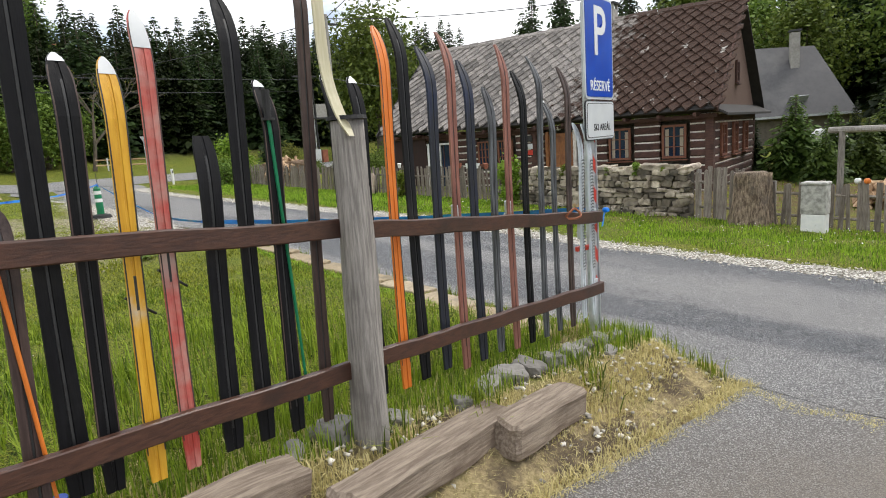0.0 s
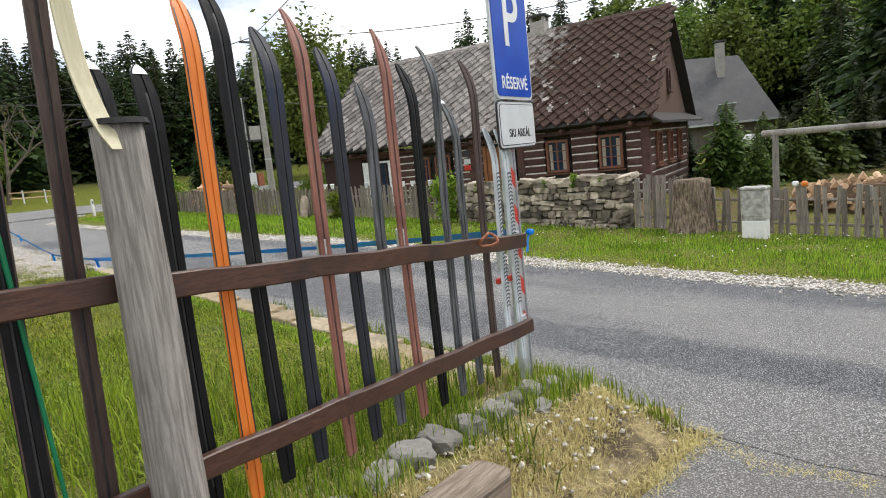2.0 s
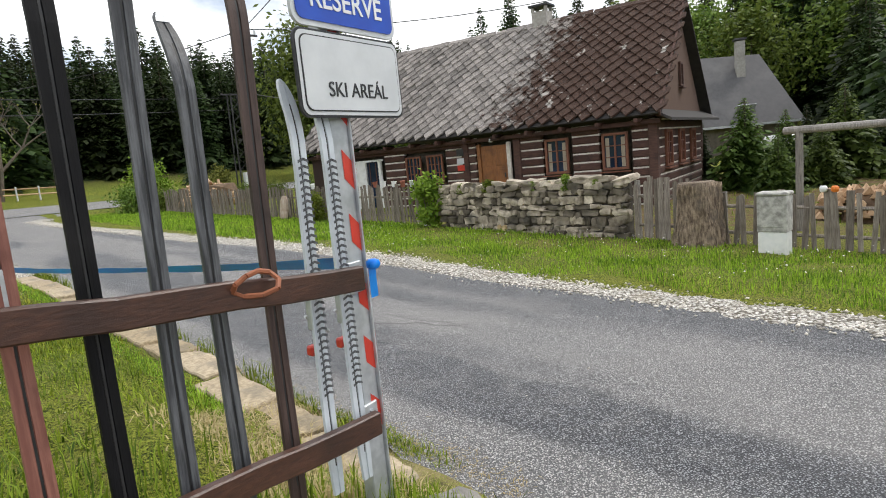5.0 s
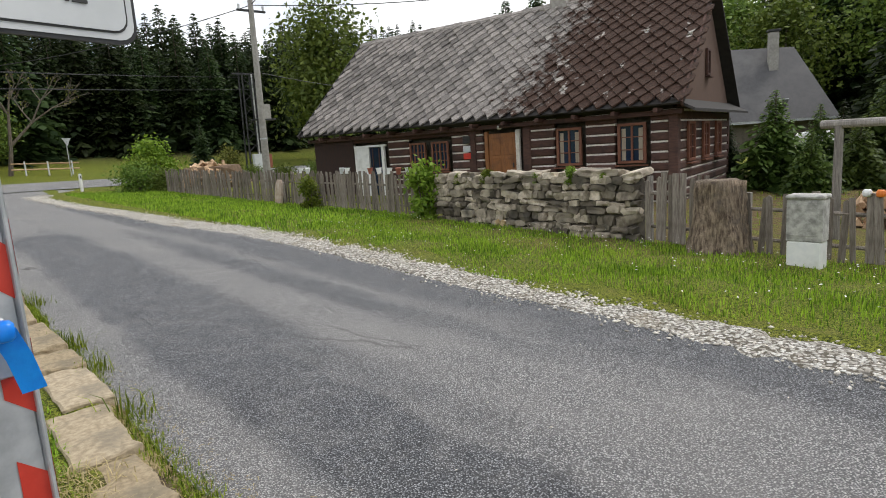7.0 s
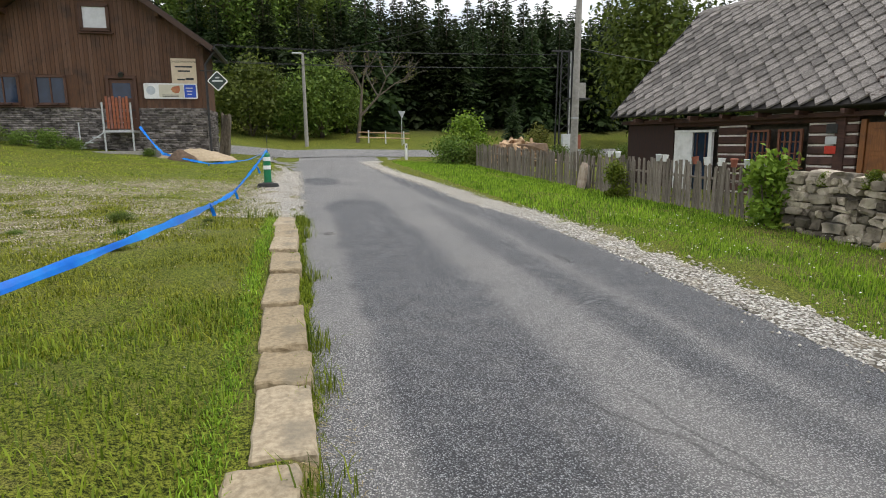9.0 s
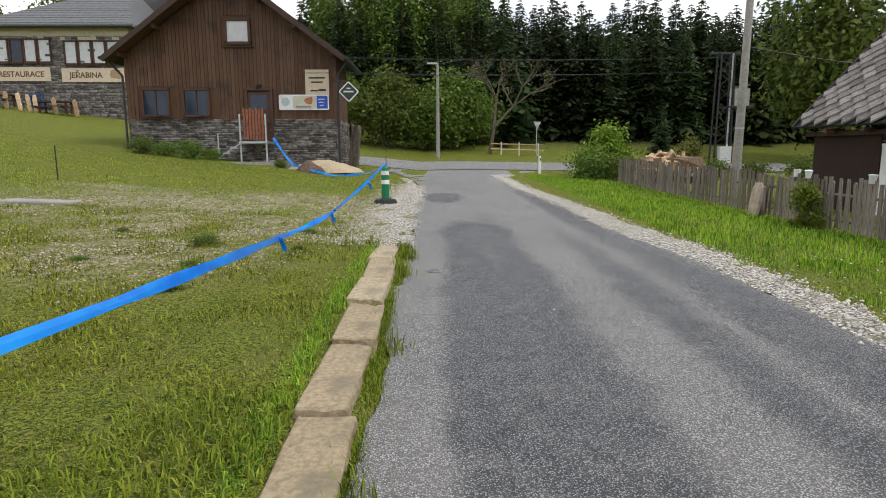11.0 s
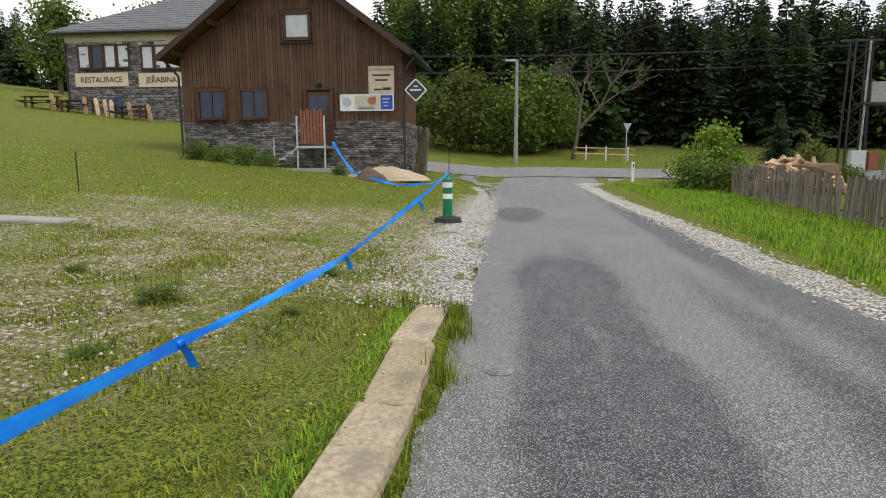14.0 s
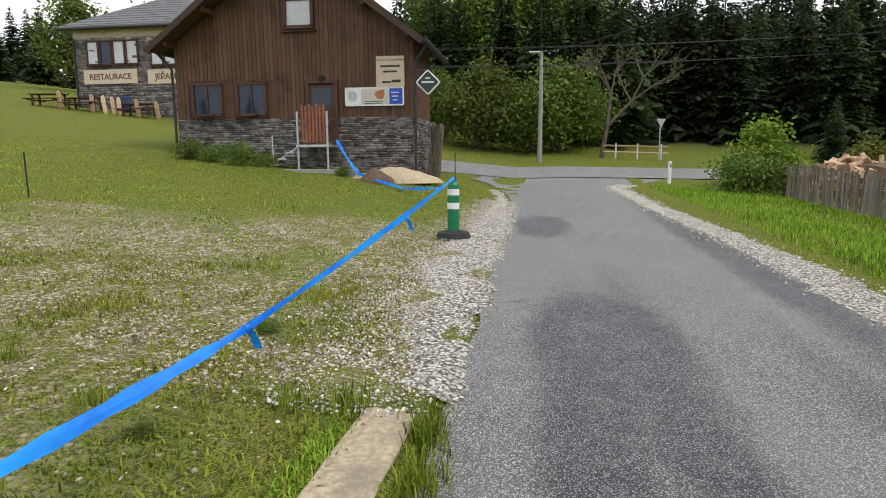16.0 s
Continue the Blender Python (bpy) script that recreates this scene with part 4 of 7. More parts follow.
# ---- blue barrier tape ----
def tape_run(pts, drop, width, twist, seed):
    """A ribbon hung between points, sagging in each span."""
    bm = bmesh.new()
    prev = None
    out = []
    for (a, b), sag in zip(zip(pts, pts[1:]), drop):
        for i in range(20):
            t = i / 20
            p = Vector(a).lerp(Vector(b), t)
            p.z -= sag * 4 * t * (1 - t)
            out.append(p)
    out.append(Vector(pts[-1]))
    for i, p in enumerate(out):
        d = (out[min(i + 1, len(out) - 1)] - out[max(i - 1, 0)]).normalized()
        side = d.cross(Vector((0, 0, 1))).normalized()
        a = twist + 0.22 * math.sin(i * 0.21 + seed) + 0.12 * math.sin(i * 0.53 + seed)
        w = width * (0.72 + 0.2 * math.sin(i * 0.37 + seed * 2) + 0.14 * math.sin(i * 1.9 + seed))
        v = side * math.cos(a) * w / 2 + Vector((0, 0, 1)) * math.sin(a) * w / 2
        fold = d.cross(v).normalized() * 0.0016 + v * 0.3 * math.sin(i * 0.9)
        row = [bm.verts.new(p - v), bm.verts.new(p + fold), bm.verts.new(p + v), bm.verts.new(p - fold * 0.3 + v * 0.2)]
        if prev:
            for k in range(4):
                bm.faces.new([prev[k], prev[(k + 1) % 4], row[(k + 1) % 4], row[k]])
        prev = row
    return bm


tape = thing("barrier_tape", "bright blue plastic barrier tape, sagging and knotted", "barrier tape")
TOP = (3.58, 19.45, 0.98)
part("ribbon", tape_run([(3.64, 2.66, 0.93), (3.34, 10.2, 0.46), (3.36, 12.85, 0.42), TOP], (0.03, 0.015, 0.03), 0.068, 2.0, 1), TAPE, tape)
part("ribbon", tape_run([TOP, (2.6, 23.0, 0.62), (1.2, 26.2, 0.46), (-0.7, 28.4, 0.8), (-1.62, 29.2, 1.85)], (0.06, 0.02, 0.02, 0.05), 0.12, 0.7, 2), TAPE, tape)
for x, y, z in ((3.34, 10.2, 0.46), (3.36, 12.85, 0.42), (3.52, 16.2, 0.66), (3.57, 19.42, 0.96), (3.66, 2.56, 0.93), (1.2, 26.2, 0.46)):
    bm = lumpy(bmesh.new(), (0.035, 0.045, 0.035), pose(x, y, z), y)
    for s in (1,):
        a = [Vector((x, y, z)), Vector((x + 0.02 * s, y + 0.03, z - 0.06)), Vector((x + 0.035 * s, y + 0.05 * s, z - 0.13))]
        pv = None
        for p in a:
            row = [bm.verts.new(p + Vector((-0.02, 0, 0))), bm.verts.new(p + Vector((0.02, 0.012, 0)))]
            if pv:
                bm.faces.new([pv[0], pv[1], row[1], row[0]])
            pv = row
    part("knot", bm, TAPE, tape, smooth=True)

# ---- traffic bollard ----
bol = thing("traffic_bollard", "green plastic bollard with two white bands on a rubber foot", "bollard", pose(3.56, 19.5, at(3.56, 19.5)))
bm = bmesh.new()
rod(bm, (0, 0, 0), (0, 0, 0.09), 0.29, 0.25, 20)
rod(bm, (0, 0, 0.09), (0, 0, 0.12), 0.2, 0.12, 20)
part("foot", bm, RUBBER, bol, "black rubber foot ring", smooth=False)
bm = rod(bmesh.new(), (0, 0, 0.10), (0, 0, 0.84), 0.098, 0.092, 20)
rod(bm, (0, 0, 0.84), (0, 0, 0.91), 0.092, 0.045, 20)
part("column", bm, GREENPL, bol)
for z in (0.46, 0.68):
    part("band", rod(bmesh.new(), (0, 0, z), (0, 0, z + 0.10), 0.0985, 0.0975, 20), WHITE, bol)
rodded("rod", (0.03, 0, 0.85), (0.03, 0, 1.35), 0.008, DARKMETAL, bol)
# white delineator
d = thing("marker_post", "white plastic roadside marker post", "marker post", pose(9.8, 33.8, at(9.8, 33.8), 0, 0, 20))
boxed("body", 0, 0, 0, 0.12, 0.10, 0.85, WHITE, d, bevel=0.02)
boxed("reflector", 0, -0.052, 0.62, 0.05, 0.006, 0.14, DARKMETAL, d)
# manhole
IRON = surface("worn_iron", (0.17, 0.165, 0.16), (0.30, 0.29, 0.28), 20, rough=0.75, metal=0.2)
mh = thing("manhole_cover", "small round iron cover set in the asphalt", "manhole cover", pose(4.74, 11.65, at(4.74, 11.65, 0.0)))
part("frame", rod(bmesh.new(), (0, 0, -0.03), (0, 0, 0.006), 0.105, 0.105, 24), IRON, mh)
part("lid", rod(bmesh.new(), (0, 0, 0), (0, 0, 0.010), 0.085, 0.085, 24), IRON, mh)
for k in range(3):
    boxed("rib", 0, -0.04 + 0.04 * k, 0.010, 0.11, 0.012, 0.004, IRON, mh, bevel=0)

# ---- sleepers and rocks under the fence ----
for x, y, z, turn, ln, wd, ht, lab in ((1.52, 2.03, 0.0, 13, 1.15, 0.19, 0.17, "weathered squared timber balk lying by the fence"), (2.28, 2.05, -0.09, 10, 0.72, 0.2, 0.18, "short split timber balk lying by the fence"), (0.55, 2.16, 0.14, 8, 0.85, 0.2, 0.14, "grey cracked timber balk lying by the fence")):
    bm = bmesh.new()
    box(bm, 0, 0, 0, ln, wd, ht, None, 0.02)
    bmesh.ops.subdivide_edges(bm, edges=[e for e in bm.edges if e.calc_length() > 0.3], cuts=12, use_grid_fill=True)
    bmesh.ops.subdivide_edges(bm, edges=[e for e in bm.edges if e.calc_length() > 0.1], cuts=3, use_grid_fill=True)
    for v in bm.verts:
        v.co += Vector((0.02, 0.016, 0.018)) * noise.noise(Vector((v.co.x * 2.5, v.co.y * 12, v.co.z * 12)) + Vector((x, 0, 0)))
    tagged(part("timber_balk", bm, SLEEPER), lab, "timber", "timbers by the fence").matrix_world = pose(x, y, z, 3, 5.0, turn)
for i, (x, y, s, w) in enumerate(((3.86, 2.5, 0.17, 1.5), (3.62, 2.45, 0.10, 1.3), (3.46, 2.5, 0.13, 1.2), (3.25, 2.5, 0.12, 1.4), (3.07, 2.44, 0.16, 1.1), (2.85, 2.42, 0.15, 1.5), (2.62, 2.42, 0.15, 1.3), (2.42, 2.4, 0.16, 1.3), (2.2, 2.36, 0.12, 1.5), (1.95, 2.3, 0.10, 1.4), (1.25, 2.42, 0.16, 1.4), (1.55, 2.36, 0.11, 1.5), (3.3, 2.3, 0.08, 1.5), (1.02, 2.36, 0.09, 1.4))):
    bm = lumpy(bmesh.new(), (s * w, s, s * 0.85), pose(0, 0, 0, 10 * math.sin(i), 15 * math.cos(i * 2), 47 * i), i + 2, 3, 0.3)
    tagged(part("rock", bm, ROCK, smooth=False), "rough grey stone half sunk in the grass", "rock", "rocks under the fence").matrix_world = pose(x, y, at(x, y, s * 0.02))


# ---- windows and doors ----
def window(parent, w, h, m, frame_mat, glass_mat, bars=(2, 3), trim=0.08, name="window", curtain=False, label=""):
    """A casement in a wall that faces -y of m; its foot's middle is at m's origin."""
    win = new(name)
    win.parent, win.matrix_local = parent, m
    if label:
        win["label"] = label
    bm = bmesh.new()
    for x, z, sx, sz in ((-w / 2, 0, trim, h), (w / 2, 0, trim, h), (0, -trim / 2, w + trim, trim), (0, h - trim / 2, w + trim, trim)):
        box(bm, x, -0.02, z, sx, 0.07, sz, None, 0.004)
    part("window_frame", bm, frame_mat, win)
    part("pane", box(bmesh.new(), 0, 0.012, 0.01, w - trim, 0.008, h - 0.02), glass_mat, win)
    if curtain:
        for s in (-1, 1):
            part("curtain", box(bmesh.new(), s * w * 0.33, 0.004, h * 0.05, w * 0.16, 0.004, h * 0.85), CURTAIN, win)
    bm = bmesh.new()
    for i in range(1, bars[0]):
        box(bm, -w / 2 + w * i / bars[0], -0.012, 0, 0.05 if bars[0] == 2 or i * 2 == bars[0] else 0.03, 0.045, h, None, 0.003)
    for j in range(1, bars[1]):
        box(bm, 0, -0.008, h * j / bars[1] - 0.012, w, 0.03, 0.024, None, 0.002)
    if bm.verts:
        part("glazing_bar", bm, frame_mat, win)
    part("window_sill", box(bmesh.new(), 0, -0.055, -trim - 0.035, w + 2.6 * trim, 0.13, 0.035, None, 0.005), frame_mat, win)
    return win


# ---- log cottage; local x runs along the facade away from the gable, -y faces the road ----
# local (s, g): s along the facade, g into the house
COT = pose(17.46, 8.6, 0, 0, 0, 13.2 - 90)


def cot(s, g=0.0, z=0.0, turn=0.0):
    """Facade frame: -y looks at the road, x runs to the gable."""
    return pose(-s, g, z, 0, 0, turn)


cottage = thing("log_cottage", "dark log cottage with white chinking and mossy slab roof", "house", COT)
LEN, DEEP, BASE, EAVE, RIDGE = 12.75, 6.5, -0.75, 1.78, 5.2
LOGH, GAP = 0.205, 0.045
OPEN = ((0.75, 1.48, 0.42, 1.50), (2.46, 3.19, 0.42, 1.48), (4.34, 5.49, -0.55, 1.50), (6.80, 7.44, 0.46, 1.36), (7.67, 8.31, 0.46, 1.36), (9.35, 10.76, -0.5, 1.38))
z = BASE
while z < 1.70:
    cuts = sorted([(a - 0.08, b + 0.08) for a, b, lo, hi in OPEN if lo - 0.05 < z + LOGH and z < hi + 0.05])
    s = 0.02
    for a, b in cuts + [(LEN - 0.02, LEN)]:
        if a - s > 0.1:
            end = a if (a, b) in cuts else LEN
            bm = box(bmesh.new(), -(s + end) / 2, 0.55, z, end - s, 0.2, LOGH, None, 0.035)
            part("log", bm, LOG, cottage)
            part("chinking", box(bmesh.new(), -(s + end) / 2, 0.56, z + LOGH - 0.01, end - s - 0.02, 0.15, GAP + 0.02), CHINK, cottage)
        s = b
    for gx, nm in ((0.10, "gable"),):
        part("log", box(bmesh.new(), -gx, 0.45 + DEEP / 2, z, 0.2, DEEP, LOGH, None, 0.035), LOG, cottage)
        part("chinking", box(bmesh.new(), -gx - 0.01, 0.45 + DEEP / 2, z + LOGH - 0.01, 0.15, DEEP - 0.04, GAP + 0.02), CHINK, cottage)
    z += LOGH + GAP
for s in (0.10, 5.95, 4.12):
    boxed("corner_post", -s, 0.54, BASE, 0.24, 0.25, 2.5, LOG, cottage, bevel=0.02)
boxed("inner_wall", -LEN / 2, 0.9, BASE, LEN - 0.4, 0.3, 2.5, MORTAR, cottage)
boxed("end_wall", -LEN + 0.1, 0.45 + DEEP / 2, BASE, 0.2, DEEP, 2.5, LOG, cottage)
boxed("back_wall", -LEN / 2, 0.45 + DEEP, BASE, LEN, 0.2, 2.5, LOG, cottage)
boxed("plank_front", -11.75, 0.44, BASE, 1.9, 0.06, 2.42, surface("dark_plank_wall", (0.022, 0.012, 0.010), (0.045, 0.022, 0.017), 5, rough=0.85, stretch=(8, 8, 1)), cottage, "dark plank-clad end of the front", bevel=0.01)
boxed("plinth", -LEN / 2, 0.5, BASE - 0.3, LEN + 0.1, 0.35, 0.42, STONE, cottage)
for s, zz in ((1.115, 0.50), (2.825, 0.50)):
    window(cottage, 0.66, 0.95, cot(s, 0.43, zz), FRAMEWOOD, GLASS, (2, 3), 0.07, curtain=True, label="small casement window with red-brown frame")
for s in (7.12, 7.99):
    window(cottage, 0.58, 0.84, cot(s, 0.43, 0.5), FRAMEWOOD, GLASS, (4, 3), 0.06, label="small casement window with red-brown frame")
for g in (1.7, 3.4, 5.1):
    window(cottage, 0.66, 0.95, pose(0.015, g, 0.46, 0, 0, 90), FRAMEWOOD, GLASS, (2, 3), 0.07, label="gable casement window with red-brown frame")
door = new("door")
door.parent, door.matrix_local = cottage, cot(4.91, 0.46, -0.5)
door["label"] = "honey-coloured panelled wooden door"
boxed("door_leaf", 0, 0, 0, 0.9, 0.05, 1.98, DOORWOOD, door)
for x in (-0.21, 0.21):
    for zz, hh in ((0.15, 0.5), (0.75, 0.5), (1.35, 0.5)):
        boxed("door_panel", x, -0.03, zz, 0.3, 0.02, hh, DOORWOOD, door, bevel=0.01)
boxed("door_handle", 0.36, -0.05, 0.98, 0.03, 0.05, 0.14, DARKMETAL, door)
for x in (-0.52, 0.52):
    boxed("door_jamb", x, -0.02, 0, 0.12, 0.1, 2.05, DOORWOOD if x < 0 else CHINK, door)
wdoor = new("door")
wdoor.parent, wdoor.matrix_local = cottage, cot(10.05, 0.46, -0.5)
wdoor["label"] = "white-painted door bay with dark glazed leaf"
boxed("white_panel", -0.38, -0.01, 0, 0.66, 0.08, 1.86, WHITE, wdoor)
boxed("glazed_leaf", 0.26, 0.0, 0, 0.5, 0.05, 1.82, GLASS, wdoor)
boxed("jamb", 0.58, -0.02, 0, 0.12, 0.1, 1.9, WHITE, wdoor)
boxed("lintel", 0, -0.02, 1.84, 1.42, 0.1, 0.07, WHITE, wdoor)
for x in (0.12, 0.4):
    boxed("glazing_bar", x, -0.04, 0.9, 0.04, 0.03, 0.9, LOG, wdoor)
for k, zz in enumerate((1.25, 1.0, 0.78)):
    boxed("name_plate", -6.12, 0.40, zz, 0.26, 0.02, 0.18 if k else 0.22, (DARKMETAL, OFFWHITE, RED)[k], cottage, "small plaque beside the door")
bm = bmesh.new()
bmesh.ops.create_uvsphere(bm, u_segments=12, v_segments=8, radius=0.09, matrix=cot(4.94, 0.36, 1.66))
part("porch_lamp", bm, OFFWHITE, cottage, "round porch lamp globe")
# eaves board, pent roof on the gable, boarded gable
boxed("eaves_beam", -LEN / 2, 0.36, 1.62, LEN + 0.3, 0.16, 0.12, LOG, cottage)
for s in np.arange(0.4, LEN, 1.05):
    boxed("rafter_tail", -float(s), 0.2, 1.68, 0.1, 0.55, 0.11, LOG, cottage)
bm = bmesh.new()
tri = [(0.45, 1.8), (0.45 + DEEP, 1.8), (0.45 + DEEP / 2, RIDGE - 0.05)]
lo, hi = [bm.verts.new((-0.12, g, zz)) for g, zz in tri], [bm.verts.new((-0.02, g, zz)) for g, zz in tri]
bm.faces.new(lo[::-1])
bm.faces.new(hi)
for i in range(3):
    bm.faces.new((lo[i], lo[(i + 1) % 3], hi[(i + 1) % 3], hi[i]))
part("gable_wall", bm, surface("gable_boards", (0.085, 0.05, 0.036), (0.14, 0.085, 0.062), 5, rough=0.8, stretch=(9, 9, 0.8)), cottage, "brown boarded gable")
window(cottage, 0.34, 0.66, pose(0.0, 0.45 + DEEP / 2, 2.75, 0, 0, 90), LOG, GLASS, (1, 2), 0.06, label="narrow gable window")
bm = bmesh.new()
pv = [bm.verts.new(p) for p in ((-0.05, 0.0, 2.02), (-0.05, 0.9 + DEEP, 2.02), (0.5, 0.9 + DEEP, 1.72), (0.5, 0.0, 1.72))]
pw = [bm.verts.new(v.co - Vector((0, 0, 0.07))) for v in pv]
bm.faces.new(pv)
bm.faces.new(pw[::-1])
for i in range(4):
    bm.faces.new((pv[i], pv[(i + 1) % 4], pw[(i + 1) % 4], pw[i]))
part("pent_roof", bm, DARKROOF, cottage, "dark pent roof strip over the gable wall")
# roof: decking, slabs, verge boards, chimney
rise = RIDGE + 0.12 - 1.86
run = 0.45 + DEEP / 2 + 0.05
slope = math.hypot(run, rise)
pitch_a = math.atan2(rise, run)
front = cot(0, -0.05, 1.88) @ pose(0, 0, 0, math.degrees(pitch_a))
back = cot(0, 0.95 + DEEP, 1.88) @ pose(0, 0, 0, 180 - math.degrees(pitch_a))
bm = box(bmesh.new(), -LEN / 2, slope / 2, -0.06, LEN + 0.5, slope, 0.05, front)
part("roof_deck", bm, DARKROOF, cottage)
bm = box(bmesh.new(), -LEN / 2, slope / 2, -0.02, LEN + 0.5, slope, 0.05, back)
part("roof_deck", bm, DARKROOF, cottage)
part("verge_board", box(bmesh.new(), 0.22, slope / 2, -0.1, 0.05, slope + 0.1, 0.16, front), LOG, cottage)
part("verge_board", box(bmesh.new(), -LEN - 0.22, slope / 2, -0.1, 0.06, slope + 0.1, 0.16, front), DARKROOF, cottage)
part("ridge_cap", rod(bmesh.new(), cot(-0.25, 0.45 + DEEP / 2, RIDGE + 0.14).translation, cot(LEN + 0.25, 0.45 + DEEP / 2, RIDGE + 0.14).translation, 0.09, 0.09, 8), SLAB, cottage)
SW = 0.40
kite = ((0, -0.30), (0.195, -0.03), (0.195, 0.22), (-0.195, 0.22), (-0.195, -0.03))
bm = bmesh.new()
lo = [bm.verts.new((x, y, 0.0)) for x, y in kite]
hi = [bm.verts.new((x * 0.95, y * 0.96, 0.042)) for x, y in kite]
bm.faces.new(hi)
for i in range(5):
    bm.faces.new((lo[i], lo[(i + 1) % 5], hi[(i + 1) % 5], hi[i]))
slab_me = bpy.data.meshes.new("slab")
bmesh.ops.recalc_face_normals(bm, faces=bm.faces[:])
bm.to_mesh(slab_me)
bm.free()
slab_me.materials.append(SLAB)
kv = np.array([v.co[:] for v in slab_me.vertices])
kf = [tuple(p.vertices) for p in slab_me.polygons]
rest_v, rest_f = [], []
rowstep = 0.235
made = 0
nrow = int(slope / rowstep)
for j in range(nrow + 1):
    for i in range(int((LEN + 0.4) / SW) + 1):
        s = -0.18 + (i + 0.5 * (j % 2)) * SW + rng.normal(0, 0.008)
        if s > LEN + 0.2:
            continue
        m = front @ pose(-s, 0.22 + j * rowstep + rng.normal(0, 0.008), 0.008 + 0.02 * rng.random(), -8.0 + rng.normal(0, 1.2), rng.normal(0, 1.2), rng.normal(0, 2.6))
        if s > 7.2 and made < 300:
            ob = new("slab", slab_me)
            ob.parent, ob.matrix_local = cottage, m
            made += 1
        else:
            k = len(rest_v) * 10
            rest_v.append(np.array([(m @ Vector(p))[:] for p in kv]))
            rest_f += [[a + k for a in f] for f in kf]
me = bpy.data.meshes.new("slabs")
me.from_pydata(np.concatenate(rest_v).tolist(), [], rest_f)
me.materials.append(SLAB)
ob = tagged(new("roof_slabs", me), "weathered diamond roof slabs overgrown with brown moss", kind="stuff")
ob.parent = cottage
chim = new("chimney")
chim.parent, chim.matrix_local = cottage, cot(4.45, 0.45 + DEEP / 2 + 0.15, 5.1)
boxed("stack", 0, 0, 0, 0.55, 0.5, 0.72, surface("pale_chimney", (0.30, 0.28, 0.26), (0.42, 0.40, 0.37), 8, rough=0.9), chim)
for x in (-0.24, 0.24):
    for y in (-0.2, 0.2):
        boxed("cap_pillar", x, y, 0.72, 0.1, 0.1, 0.16, CONCRETE, chim)
boxed("cap", 0, 0, 0.88, 0.72, 0.66, 0.07, DARKMETAL, chim)

# ---- dry stone wall ----
wall = thing("stone_wall", "rough grey field-stone wall overgrown at the top", "wall", kind="structure")
boxed("wall_core", 12.25, 8.72, -0.75, 0.34, 4.6, 1.26, MORTAR, wall, bevel=0.03)
y0, y1 = 6.3, 11.15
zrow = -0.5
row = 0
while zrow < 0.56:
    hgt = (0.15, 0.11, 0.18, 0.13, 0.10, 0.16, 0.12, 0.14, 0.12)[row % 9]
    y = y0 + rng.random() * 0.1
    while y < y1 - 0.05:
        w = min(0.11 + 0.34 * rng.random() ** 1.6, y1 - y)
        s = rng.random()
        bm = lumpy(bmesh.new(), (0.2, w * 0.92, hgt * (0.78 + 0.28 * rng.random())), pose(0, 0, 0), s * 40, 2, 0.34, 0.29)
        ob = part("stone", bm, OCHRE if 8.9 < y < 9.3 and row == 1 else STONE, wall)
        ob.matrix_world = pose(12.07 + 0.05 * rng.random(), y + w / 2, zrow + hgt / 2 + rng.normal(0, 0.012), rng.normal(0, 7), rng.normal(0, 4), rng.normal(0, 5))
        y += w
    zrow += hgt * 0.98
    row += 1
for k in range(12):
    w = 0.34 + 0.12 * rng.random()
    bm = lumpy(bmesh.new(), (0.38, w, 0.12), pose(0, 0, 0), k * 3.3, 2, 0.3, 0.3)
    part("stone", bm, STONE, wall).matrix_world = pose(12.2, 6.45 + k * 0.405, 0.58 + rng.normal(0, 0.02), rng.normal(0, 5), rng.normal(0, 4), rng.normal(0, 8))


# ---- picket fences ----
def picket_mesh(h, w=0.07, top="flat"):
    bm = bmesh.new()
    pts = ((-w / 2, 0), (w / 2, 0), (w / 2, h - (0.03 if top != "flat" else 0)), (0, h), (-w / 2, h - (0.03 if top != "flat" else 0)))
    lo, hi = [bm.verts.new((x, -0.011, zz)) for x, zz in pts], [bm.verts.new((x, 0.011, zz)) for x, zz in pts]
    bm.faces.new(lo)
    bm.faces.new(hi[::-1])
    for i in range(5):
        bm.faces.new((lo[i], hi[i], hi[(i + 1) % 5], lo[(i + 1) % 5]))
    me = bpy.data.meshes.new("picket")
    bmesh.ops.recalc_face_normals(bm, faces=bm.faces[:])
    bm.to_mesh(me)
    bm.free()
    me.materials.append(PICKET)
    return me


